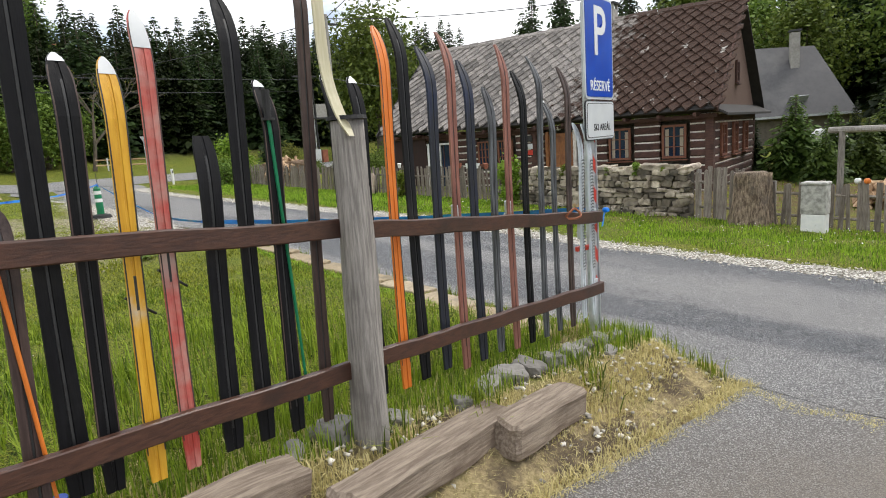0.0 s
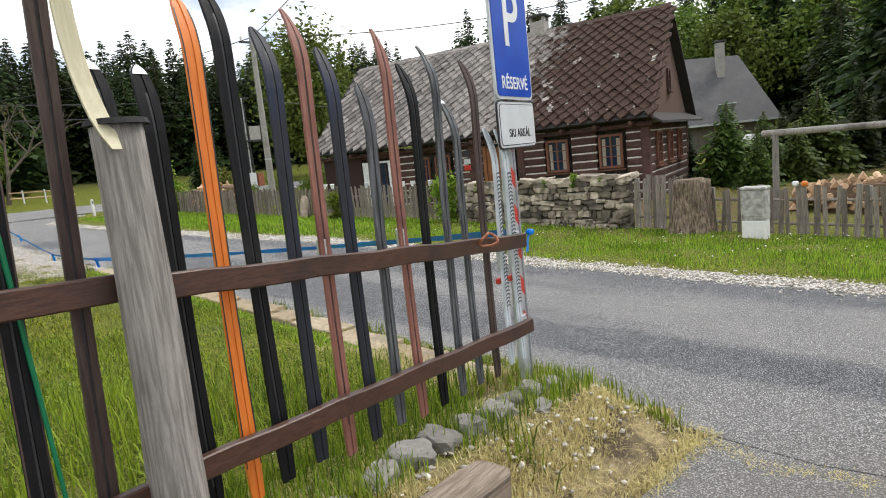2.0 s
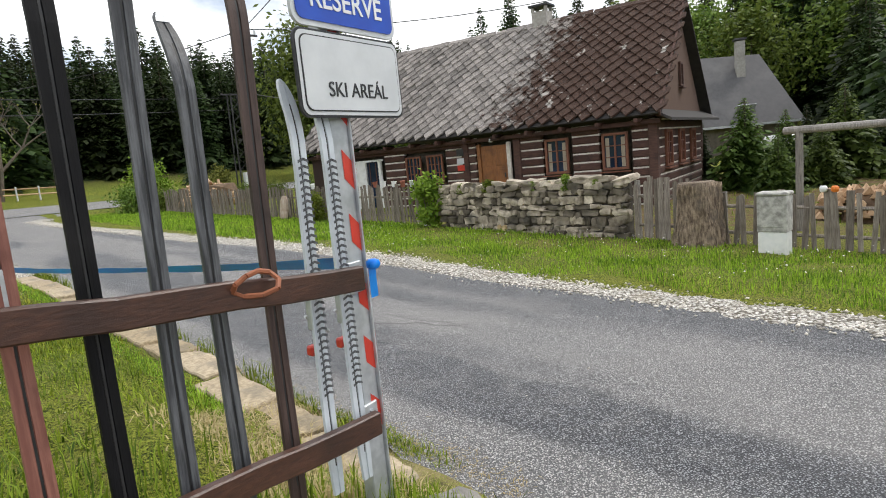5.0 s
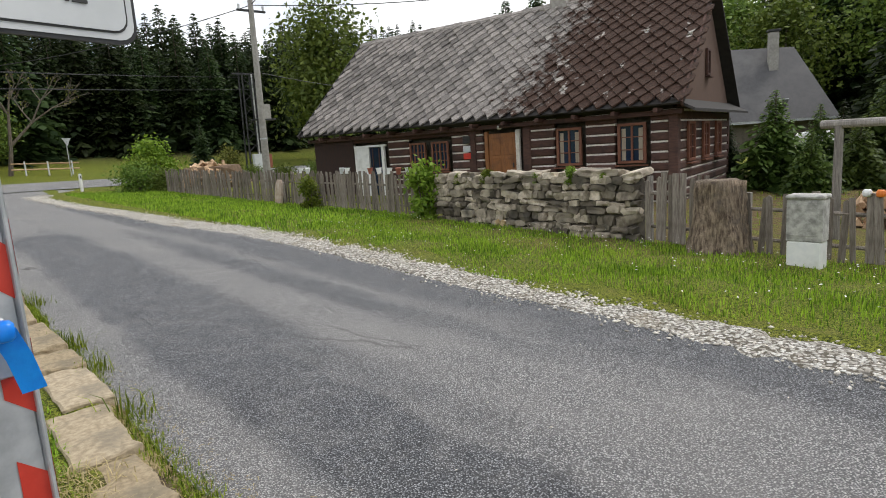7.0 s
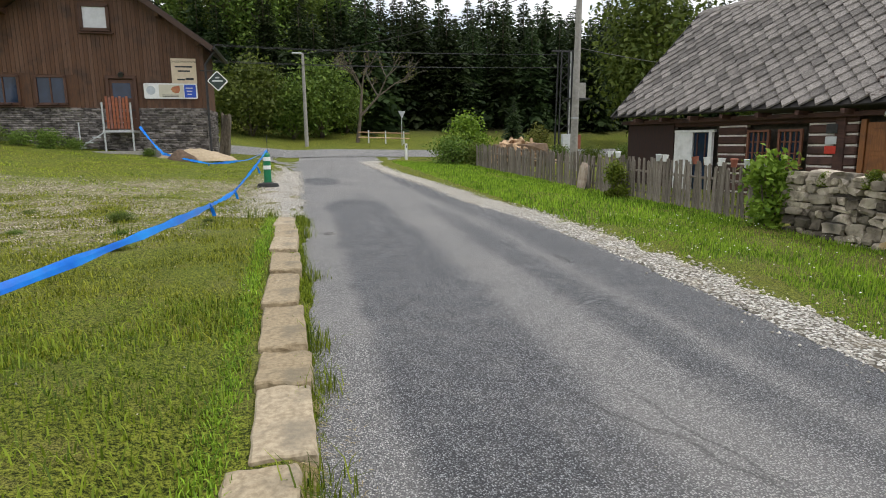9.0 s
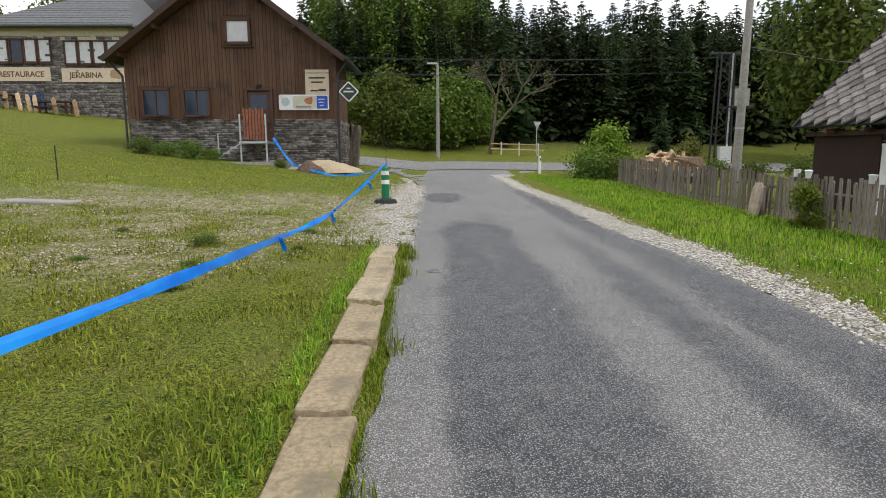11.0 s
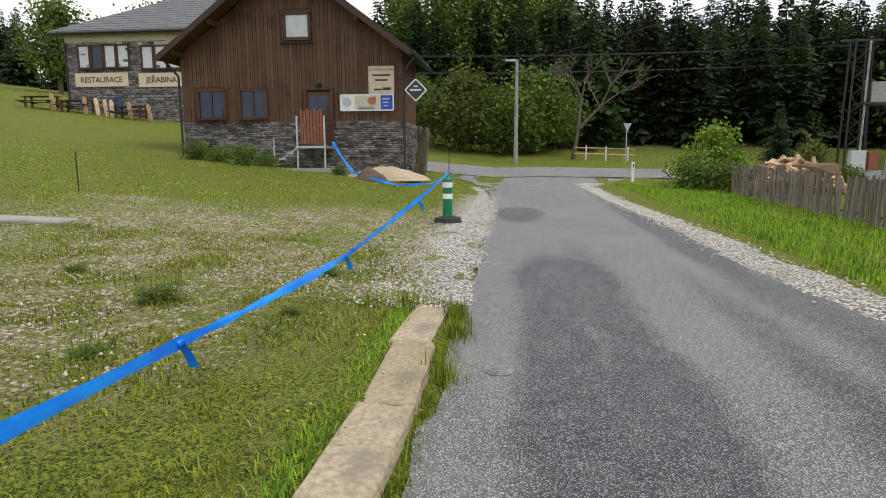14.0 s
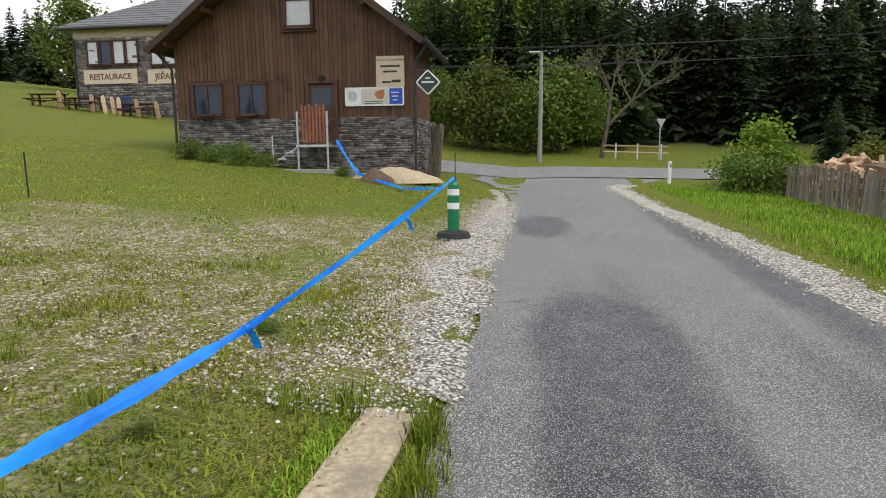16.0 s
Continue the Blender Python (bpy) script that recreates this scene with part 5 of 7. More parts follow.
def picket_fence(name, label, a, b, step, h, lean=2.0, foot=0.0, posts=2.4, skip=()):
    root = thing(name, label, "fence")
    meshes = [picket_mesh(h * k, 0.062 + 0.016 * j, t) for j, (k, t) in enumerate(((1.0, "flat"), (0.96, "round"), (1.04, "flat")))]
    a, b = Vector(a), Vector(b)
    d = b - a
    turn = math.degrees(math.atan2(d.y, d.x))
    n = int(d.length / step)
    for i in range(n):
        p = a.lerp(b, (i + 0.5) / n)
        ob = new("picket", meshes[int(rng.integers(3))])
        ob.parent = root
        ob.matrix_local = pose(p.x + rng.normal(0, 0.012), p.y + rng.normal(0, 0.012), at(p.x, p.y, foot) + rng.normal(0, 0.015), rng.normal(0, 1.5), rng.normal(0, lean), turn + rng.normal(0, 4))
    for zz in (0.22, 0.72):
        pts = [a.lerp(b, k / 8) for k in range(9)]
        part("cross_rail", tube(bmesh.new(), [(p.x + 0.04, p.y, at(p.x, p.y, h * zz)) for p in pts], 0.028), PICKET, root)
    for k in range(int(d.length / posts) + 1):
        p = a + d.normalized() * k * posts
        rodded("post", (p.x + 0.1, p.y, at(p.x, p.y, -0.2)), (p.x + 0.1, p.y, at(p.x, p.y, h * 0.98)), 0.055, GREYWOOD, root, 0.05)
    return root


picket_fence("picket_fence", "long weathered grey picket fence before the cottage", (12.1, 11.5), (12.2, 29.3), 0.118, 0.93, 2.5, 0.04)
picket_fence("picket_fence", "short run of tall grey pickets beside the wall", (12.15, 6.25), (12.15, 5.25), 0.105, 1.02, 2)
picket_fence("picket_fence", "low weathered picket fence before the garden", (12.1, 4.75), (12.3, -6.0), 0.135, 0.82, 2.5)
st = thing("tree_stump", "tall weathered bark-stripped tree stump by the fence", "tree stump", pose(11.95, 5.05, at(11.95, 5.05, -0.05)))
bm = bmesh.new()
for i in range(13):
    t = i / 12
    for k in range(28):
        a = k / 28 * math.tau
        r = 0.31 + 0.12 * (1 - t) ** 2 + 0.03 * math.sin(a * 5 + t * 2) + 0.06 * noise.noise(Vector((math.cos(a) * 3.5, math.sin(a) * 3.5, t * 2.5))) + 0.035 * noise.noise(Vector((math.cos(a) * 9, math.sin(a) * 9, t * 7)))
        bm.verts.new((r * math.cos(a), r * math.sin(a), 1.03 * t + (0.05 * noise.noise(Vector((math.cos(a), math.sin(a), 9))) if i == 12 else 0)))
bm.verts.ensure_lookup_table()
for i in range(12):
    for k in range(28):
        bm.faces.new([bm.verts[i * 28 + k], bm.verts[i * 28 + (k + 1) % 28], bm.verts[i * 28 + 28 + (k + 1) % 28], bm.verts[i * 28 + 28 + k]])
bm.faces.new(bm.verts[-28:])
part("trunk", bm, STUMP, st, smooth=True)
cab = thing("meter_pillar", "lichen-stained concrete meter pillar by the fence", "utility box", pose(11.45, 3.78, at(11.45, 3.78, -0.05), 0, 0, -90))
boxed("base", 0, 0, 0, 0.37, 0.24, 0.36, WHITE, cab, "pale plinth", bevel=0.015)
boxed("body", 0, 0, 0.36, 0.385, 0.25, 0.5, CABINET, cab, bevel=0.012)
boxed("top", 0, 0, 0.86, 0.41, 0.28, 0.05, CABINET, cab, bevel=0.015)
boxed("door_plate", 0, -0.127, 0.43, 0.31, 0.008, 0.38, CABINET, cab, bevel=0.004)
for y, mat, lab in ((3.36, WHITE, "white insulator knob on the fence"), (3.22, SKI_ORANGE, "orange insulator knob on the fence")):
    bm = lumpy(bmesh.new(), (0.09, 0.09, 0.09), pose(0, 0, 0), y, 2, 0.05)
    tagged(part("insulator", bm, mat, smooth=True), lab, "insulator").matrix_world = pose(12.12, y, at(12.1, y, 0.86))
frm = thing("clothes_frame", "rustic frame of grey round poles in the garden", "frame")
rodded("upright", (14.2, 4.25, at(14.2, 4.2, -0.2)), (14.2, 4.25, 1.12), 0.07, GREYWOOD, frm, 0.06)
rodded("upright", (13.6, 0.6, at(13.6, 0.6, -0.2)), (13.6, 0.6, 1.06), 0.07, GREYWOOD, frm, 0.06)
rodded("crossbar", (14.25, 4.5, 1.15), (13.5, 0.2, 1.12), 0.065, GREYWOOD, frm, 0.055)
# oblong signpost leaning on the picket fence
bd = thing("slab_post", "upright pale stone marker before the picket fence", "stone post", pose(11.9, 18.1, at(11.9, 18.1)))
part("stone_slab", lumpy(bmesh.new(), (0.12, 0.3, 0.85), pose(0, 0, 0.33, 4, 5, 10), 4, 2, 0.12), surface("pinkish_stone", (0.36, 0.27, 0.21), (0.50, 0.41, 0.34), 9, (0.6, 0.55, 0.5), 4, 0.9, bump=0.5), bd)
boxed("dark_back", 0.1, 0.0, 0, 0.06, 0.32, 0.66, PICKET, bd)
# pots on the fence
for k, y in enumerate((11.75, 12.1, 12.45, 12.8, 13.2, 13.55, 14.6, 14.85, 16.6, 17.0)):
    bm = rod(bmesh.new(), (0, 0, 0), (0, 0, 0.13), 0.05, 0.065, 12)
    rod(bm, (0, 0, 0.13), (0, 0, 0.15), 0.072, 0.072, 12)
    tagged(part("pot", bm, (WHITE, OFFWHITE, REDTILE)[k % 3 if k % 4 else 0]), "small upturned pot on the picket fence", "pot", "pots on the fence").matrix_world = pose(12.1, y, at(12.1, y, 0.93), 6 * math.sin(k), 5 * math.cos(k * 2))


# ---- firewood ----
def wood_heap(name, label, cx, cy, lx, ly, h, n, seed, stacked=False):
    root = thing(name, label, "firewood")
    r = np.random.default_rng(seed)
    bm = bmesh.new()
    rod(bm, (0, 0, -0.17), (0, 0, 0.17), 0.075, 0.07, 7)
    me = bpy.data.meshes.new("billet")
    bm.to_mesh(me)
    bm.free()
    me.materials.append(CUTWOOD)
    bm = bmesh.new()
    poly_prism(bm, ((-0.09, -0.05), (0.09, -0.05), (0.0, 0.09)), -0.17, 0.17)
    me2 = bpy.data.meshes.new("billet")
    bm.to_mesh(me2)
    bm.free()
    me2.materials.append(CUTWOOD)
    for i in range(n):
        u, v = r.uniform(-1, 1), r.uniform(-1, 1)
        top = h * (1 - 0.7 * abs(u) ** 2.5) * (1 - 0.4 * abs(v) ** 2)
        x, y = cx + u * lx / 2, cy + v * ly / 2
        zz = at(x, y) + top * (0.25 + 0.75 * r.random() ** 0.5) - 0.06
        ob = new("billet", me if r.random() < 0.4 else me2)
        ob.parent = root
        ob.matrix_local = pose(x, y, zz, 90 + r.normal(0, 8), 0, -70 + r.normal(0, 10)) if stacked else pose(x, y, zz, r.uniform(0, 180), r.uniform(0, 180), r.uniform(0, 180))
    part("core", lumpy(bmesh.new(), (lx * 0.9, ly * 0.85, h * 1.6), pose(cx, cy, at(cx, cy)), 3, 3, 0.1), surface(name + "_core", (0.10, 0.065, 0.04), (0.18, 0.12, 0.075), 8, rough=0.95, bump=0.5), root)
    return root


wood_heap("firewood_heap", "loose heap of split pale firewood behind the fence", 14.7, 30.4, 3.2, 1.4, 1.35, 230, 11)
wood_heap("firewood_stack", "long stack of reddish split firewood in the garden", 16.5, 2.2, 1.2, 4.6, 0.95, 290, 12, True)

# ---- brown barn ----
barn = thing("barn", "brown board-clad barn on a stone-faced base", "house", pose(0, 29.77, 0))
X0, X1, BZ, SZ, EZ = -7.55, 0.82, 0.55, 2.6, 5.15
XM = -3.35
APEX = 8.35
BD = 3.6
boxed("stone_base", (X0 + X1) / 2, BD / 2, BZ, X1 - X0 - 0.06, BD - 0.06, SZ - BZ, CLAD, barn)
bm = bmesh.new()
pts = [(X0 + 0.05, SZ), (X1 - 0.05, SZ), (X1 - 0.05, EZ), (XM, APEX - 0.15), (X0 + 0.05, EZ)]
lo, hi = [bm.verts.new((x, 0.06, zz)) for x, zz in pts], [bm.verts.new((x, BD - 0.1, zz)) for x, zz in pts]
bm.faces.new(lo)
bm.faces.new(hi[::-1])
for i in range(5):
    bm.faces.new((lo[i], hi[i], hi[(i + 1) % 5], lo[(i + 1) % 5]))
part("wall", bm, BARNWOOD, barn)
x = X0
while x < X1 - 0.02:
    w = 0.15
    xc = x + w / 2
    top = EZ + (APEX - 0.25 - EZ) * (1 - abs(xc - XM) / ((X1 - X0) / 2))
    spans = [(SZ - 0.06, top)]
    for a, b, lo_z, hi_z in ((-7.0, -5.7, 2.62, 3.9), (-5.25, -4.05, 2.62, 3.85), (-2.8, -1.75, 2.5, 3.75), (-3.6, -2.42, 5.45, 6.6)):
        if a - 0.03 < xc < b + 0.03:
            spans = [q for s0, s1 in spans for q in ((s0, min(s1, lo_z)), (max(s0, hi_z), s1)) if q[1] - q[0] > 0.05]
    for s0, s1 in spans:
        part("board", box(bmesh.new(), xc, 0.03 + 0.008 * (int(x * 100) % 3), s0, w - 0.012, 0.03, s1 - s0), BARNWOOD, barn)
    x += w
# ledge stones of the base, front and the road-side flank
vs, fs = [], []


def ledge(ax0, ax1, fixed, zlo, zhi, flank, r, hgt=0.075, wid=(0.12, 0.4)):
    zz = zlo
    while zz < zhi - 0.02:
        hh = hgt * r.uniform(0.7, 1.3)
        a = ax0 - r.random() * 0.2
        while a < ax1:
            w = r.uniform(*wid)
            lo_a, hi_a = max(a, ax0), min(a + w, ax1)
            if hi_a - lo_a > 0.04:
                p = r.uniform(0.02, 0.075)
                k = len(vs)
                for t in (0.0, 1.0):
                    ins = 0.012 * t
                    for u, q in ((lo_a + ins, zz + ins), (hi_a - ins, zz + ins), (hi_a - ins, min(zz + hh, zhi) - ins), (lo_a + ins, min(zz + hh, zhi) - ins)):
                        vs.append((fixed + p * t, u, q) if flank else (u, fixed - p * t, q))
                fs.extend([[k + 4, k + 5, k + 6, k + 7]] + [[k + i, k + (i + 1) % 4, k + 4 + (i + 1) % 4, k + 4 + i] for i in range(4)])
            a += w
        zz += hh


rr = np.random.default_rng(5)
ledge(X0, X1, 0.03, BZ, SZ, False, rr)
ledge(0.03, BD - 0.1, X1 - 0.03, BZ, SZ, True, rr)
tagged(fast("ledge_stones", vs, fs, CLAD, barn), "grey ledge-stone facing", kind="stuff")
for s in (-1, 1):
    half = (X1 - X0) / 2 + 0.5
    sl = math.hypot(half, APEX - 4.9)
    an = math.degrees(math.atan2(APEX - 4.9, half))
    m = pose(XM, BD / 2 - 0.2, APEX, 0, s * an, 0)
    part("roof_slope", box(bmesh.new(), s * sl / 2, 0, -0.10, sl + 0.05, BD + 1.2, 0.14, m), DARKROOF, barn)
    part("barge_board", box(bmesh.new(), s * sl / 2, -BD / 2 - 0.62, -0.18, sl + 0.05, 0.05, 0.20, m), surface("barge_brown", (0.035, 0.018, 0.012), (0.06, 0.03, 0.02), 6, rough=0.7), barn)
    part("soffit", box(bmesh.new(), s * sl / 2, -BD / 2 - 0.25, -0.14, sl, 0.7, 0.03, m), BARNWOOD, barn)
    rodded("gutter", (XM + s * (half + 0.03), -0.8, 4.88), (XM + s * (half + 0.03), BD + 0.3, 4.88), 0.07, DARKMETAL, barn)
    rodded("downpipe", (XM + s * ((X1 - X0) / 2 + 0.08), -0.06, 0.8), (XM + s * ((X1 - X0) / 2 + 0.08), -0.06, 4.3), 0.045, DARKMETAL, barn)
    rodded("downpipe_bend", (XM + s * ((X1 - X0) / 2 + 0.08), -0.06, 4.3), (XM + s * (half + 0.02), -0.2, 4.86), 0.045, DARKMETAL, barn)
    for y in (0.0,):
        for k in range(3):
            q = m @ Vector((s * sl * (0.3 + 0.3 * k), -BD / 2, -0.2))
            boxed("purlin_end", q.x, -0.32, q.z - 0.1, 0.14, 0.62, 0.16, BARNWOOD, barn)
for xc, zz, w, h in ((-6.40, 2.74, 1.04, 1.04), (-4.78, 2.74, 1.02, 1.04)):
    win = window(barn, w, h, pose(xc, 0.01, zz), TRIM, GLASS, (2, 1), 0.09, label="brown casement with flower box")
    boxed("flower_box", 0, -0.13, -0.06, w * 0.5, 0.12, 0.09, LOG, win)
window(barn, 0.95, 0.9, pose(-3.0, 0.01, 5.55), TRIM, BLIND, (1, 1), 0.12, label="small square attic window with pale blind")
door = new("door")
door.parent, door.matrix_local = barn, pose(-2.27, 0.0, 1.72)
door["label"] = "brown half-glazed entrance door"
boxed("door_leaf", 0, 0.0, 0, 0.88, 0.06, 1.95, TRIM, door)
boxed("door_glass", 0, -0.035, 1.25, 0.66, 0.012, 0.58, GLASS, door)
for x in (-0.5, 0.5):
    boxed("door_jamb", x, -0.03, 0, 0.12, 0.1, 2.02, TRIM, door)
boxed("door_head", 0, -0.03, 2.0, 1.12, 0.1, 0.12, TRIM, door)
gate = new("stair_gate")
gate.parent, gate.matrix_local = barn, pose(-2.3, -0.85, 1.72)
gate["label"] = "reddish gate of old skis"
REDWOOD = surface("red_brown_slat", (0.22, 0.06, 0.028), (0.32, 0.10, 0.045), 6, rough=0.6, bump=0.1)
for k in range(7):
    boxed("slat", -0.36 + 0.12 * k, 0, 0.05, 0.085, 0.025, 1.22 - 0.05 * (k % 2), SKI_BROWN if k in (1, 4) else REDWOOD, gate)
for zz in (0.3, 0.95):
    boxed("gate_rail", 0, 0.03, zz, 0.95, 0.02, 0.07, FRAMEWOOD, gate)
land = new("stair_landing")
land.parent, land.matrix_local = barn, pose(-2.3, -0.5, 0)
boxed("deck", 0, 0, 1.62, 1.1, 1.0, 0.08, STEEL, land)
for x in (-0.5, 0.5):
    for y in (-0.45,):
        rodded("leg", (x, y, 0.6), (x, y, 2.75), 0.035, STEEL, land)
for k in range(4):
    boxed("step", -0.75 - 0.27 * k, -0.2, 1.42 - 0.2 * k, 0.28, 0.8, 0.05, STEEL, land)
for a, b in (((-0.5, -0.5, 1.62), (-1.7, -0.5, 0.85)), ((-1.35, -0.5, 0.7), (-1.35, -0.5, 2.0))):
    rodded("handrail", a, b, 0.025, STEEL, land)
boxed("plinth_step", -2.6, -1.1, 0.55, 3.6, 0.4, 0.36, CONCRETE, barn)
lampb = rodded("wall_lamp", (-2.25, -0.12, 3.85), (-2.25, 0.02, 3.9), 0.1, DARKMETAL, barn)
bn = new("banner")
bn.parent, bn.matrix_local = barn, pose(-0.46, -0.03, 3.26)
bn["label"] = "long white information banner with blue end panel"
plate("banner_face", 2.0, 0.6, 0, 0.0, 0, WHITE, bn, 0.06, 0.03)
plate("picture_field", 0.92, 0.5, 0.02, -0.031, 0, surface("pale_cream_print", (0.55, 0.52, 0.42), (0.62, 0.58, 0.48), 5, rough=0.5, bump=0), bn, 0.01, 0.004)
plate("blue_field", 0.44, 0.5, 0.73, -0.031, 0, BLUE, bn, 0.01, 0.004)
for k in range(3):
    boxed("text_bar", 0.70, -0.037, 0.10 - 0.12 * k, 0.26 - 0.05 * k, 0.003, 0.035, OFFWHITE, bn, bevel=0)
part("emblem", rod(bmesh.new(), (-0.74, -0.031, 0.02), (-0.74, -0.036, 0.02), 0.17, 0.17, 16), surface("pale_grey_emblem", (0.42, 0.46, 0.50), (0.5, 0.54, 0.58), 5, rough=0.5, bump=0), bn)
part("emblem", lumpy(bmesh.new(), (0.3, 0.008, 0.26), pose(0.2, -0.037, 0.06), 3, 2, 0.5), surface("rust_emblem", (0.38, 0.10, 0.05), (0.45, 0.2, 0.08), 9, rough=0.5, bump=0), bn)
for k in range(2):
    boxed("text_bar", -0.02, -0.037, -0.17 - 0.06 * k, 0.6, 0.003, 0.022, DARKMETAL, bn, bevel=0)
nb = new("notice_board")
nb.parent, nb.matrix_local = barn, pose(0.09, -0.03, 4.04)
nb["label"] = "cream no-parking board with tow-truck picture"
plate("board_face", 0.94, 0.98, 0, 0, 0, BOARD, nb, 0.01, 0.03)
writing("ZÁKAZ PARKOVÁNÍ", 0.105, pose(0, -0.033, 0.36, 90), BLACK, nb)
for k in range(2):
    boxed("text_bar", 0, -0.034, 0.14 - 0.17 * k, 0.66 - 0.2 * k, 0.004, 0.06, DARKMETAL, nb, bevel=0)
boxed("vehicle_mark", -0.12, -0.034, -0.36, 0.3, 0.004, 0.06, BLACK, nb, bevel=0)
boxed("vehicle_mark", 0.2, -0.034, -0.35, 0.3, 0.004, 0.09, BLACK, nb, bevel=0)
dm = new("hanging_sign")
dm.parent, dm.matrix_local = barn, pose(1.36, -0.1, 3.66)
dm["label"] = "diamond-shaped dark pub sign with white rim"
plate("rim", 0.58, 0.58, 0, 0, 0, WHITE, dm, 0.07, 0.10, m=pose(0, 0, 0, 0, 45, 0))
plate("sign_face", 0.50, 0.50, 0, -0.102, 0, surface("dark_green_sign", (0.015, 0.03, 0.028), (0.02, 0.04, 0.035), 6, rough=0.4, bump=0), dm, 0.05, 0.006, m=pose(0, 0, 0, 0, 45, 0))
boxed("text_bar", 0, -0.11, -0.03, 0.4, 0.004, 0.06, OFFWHITE, dm, bevel=0)
boxed("text_bar", 0, -0.11, 0.1, 0.16, 0.004, 0.05, OFFWHITE, dm, bevel=0)
boxed("arm", -0.35, -0.03, 0.38, 0.6, 0.04, 0.04, DARKMETAL, dm)
# heap of sand and soil before the barn
tagged(part("sand_heap", mound(1.45, 0.6, 0.42, 5), SAND, smooth=True), "low heap of pale sand beside the barn", "sand heap").matrix_world = pose(0.45, 28.6, at(0.45, 28.6))
tagged(part("soil_heap", mound(0.6, 0.4, 0.4, 9), SOIL), "small heap of brown soil before the sand", "soil heap").matrix_world = pose(0.1, 27.75, at(0.1, 27.75))
trunk = thing("dead_stump", "broken dead tree stump beside the barn", "tree stump", pose(1.35, 31.0, at(1.35, 31)))
part("trunk", lumpy(bmesh.new(), (0.42, 0.42, 2.2), pose(0, 0, 0.7, 3, 6, 0), 9, 3, 0.3), BARK, trunk)

# ---- restaurant ----
REST = pose(-25.0, 46.6, -0.35, 0, 0, 0)
rest = thing("restaurant", "two-storey stone-faced restaurant with slate hip roof", "house", REST)
RW, RD = 9.6, 9.0
boxed("wall", RW / 2, RD / 2, 3.0, RW, RD, 6.75, RESTONE, rest)
vs, fs = [], []
ledge(0, RW, -0.02, 3.6, 9.3, False, rr, 0.16, (0.18, 0.55))
ledge(0, RD, RW + 0.02, 3.6, 9.3, True, rr, 0.16, (0.18, 0.55))
tagged(fast("facing_stones", vs, fs, RESTONE, rest), "grey rubble facing", kind="stuff")
boxed("frieze", RW / 2, RD / 2, 9.0, RW + 0.1, RD + 0.1, 0.85, PLASTER, rest)
bm = bmesh.new()
ov = 0.65
low = [bm.verts.new(p) for p in ((-ov, -ov, 9.78), (RW + ov, -ov, 9.78), (RW + ov, RD + ov, 9.78), (-ov, RD + ov, 9.78))]
lw2 = [bm.verts.new(v.co + Vector((0, 0, 0.16))) for v in low]
top = [bm.verts.new(p) for p in ((6.2, 3.9, 13.0), (8.2, 3.9, 13.0), (8.2, 5.2, 13.0), (6.2, 5.2, 13.0))]
bm.faces.new(low[::-1])
bm.faces.new(top)
for i in range(4):
    bm.faces.new((low[i], low[(i + 1) % 4], lw2[(i + 1) % 4], lw2[i]))
    bm.faces.new((lw2[i], lw2[(i + 1) % 4], top[(i + 1) % 4], top[i]))
part("roof", bm, SLATE, rest)
for k in range(14):
    t = (k + 0.5) / 14
    a, b = Vector((-ov, -ov, 9.94)).lerp(Vector((6.2, 3.9, 13.0)), t), Vector((RW + ov, -ov, 9.94)).lerp(Vector((8.2, 3.9, 13.0)), t)
    rodded("slate_course", a + Vector((0, -0.01, 0.005)), b + Vector((0, -0.01, 0.005)), 0.018, SLATE, rest, seg=5)
rodded("gutter", (-ov, -ov - 0.05, 9.78), (RW + ov, -ov - 0.05, 9.78), 0.08, DARKMETAL, rest)
rodded("downpipe", (0.0, -0.12, 3.6), (0.0, -0.12, 9.3), 0.06, DARKMETAL, rest)
for x0, n, board, text in ((0.85, 4, (0.55, 4.35), "RESTAURACE"), (5.35, 4, (5.1, 9.2), "JEŘABINA")):
    w = 0.93
    for k in range(n):
        window(rest, w * 0.86, 1.45, pose(x0 + w * (k + 0.5), -0.1, 7.62 if x0 < 3 else 7.5), TRIM, GLASS if (k == 1 and x0 < 3) else BLIND, (1, 1), 0.10, label="tall window pane with brown frame")
    b0, b1 = board
    br = new("signboard")
    br.parent, br.matrix_local = rest, pose((b0 + b1) / 2, -0.1, 6.85 if x0 < 3 else 6.78)
    br["label"] = "cream board with brown lettering"
    boxed("board_face", 0, 0, -0.45, b1 - b0, 0.06, 0.9, BOARD, br)
    writing(text, 0.5, pose(0 if x0 < 3 else -0.45, -0.034, -0.02, 90), surface("brown_letter", (0.10, 0.05, 0.03), (0.14, 0.07, 0.04), 9, rough=0.7, bump=0), br, bold=0.012)
    if x0 > 3:
        part("ornament", lumpy(bmesh.new(), (0.7, 0.01, 0.6), pose(1.5, -0.036, 0.05), 6, 2, 0.6), surface("tan_ornament", (0.34, 0.22, 0.13), (0.42, 0.3, 0.18), 14, rough=0.7, bump=0), br)
window(rest, 0.85, 1.3, pose(3.25, -0.1, 4.25), surface("blue_frame", (0.03, 0.07, 0.2), (0.04, 0.1, 0.28), 6, rough=0.5, bump=0), GLASS, (2, 3), 0.1, label="small blue-framed ground-floor window")
dark = thing("dark_roofed_house", "tall house with dark roof and brown dormer behind the restaurant", "house", pose(-15.5, 53, 0))
boxed("wall", -1, 4, 3.5, 8.5, 8, 7.5, TRIM, dark)
bm = bmesh.new()
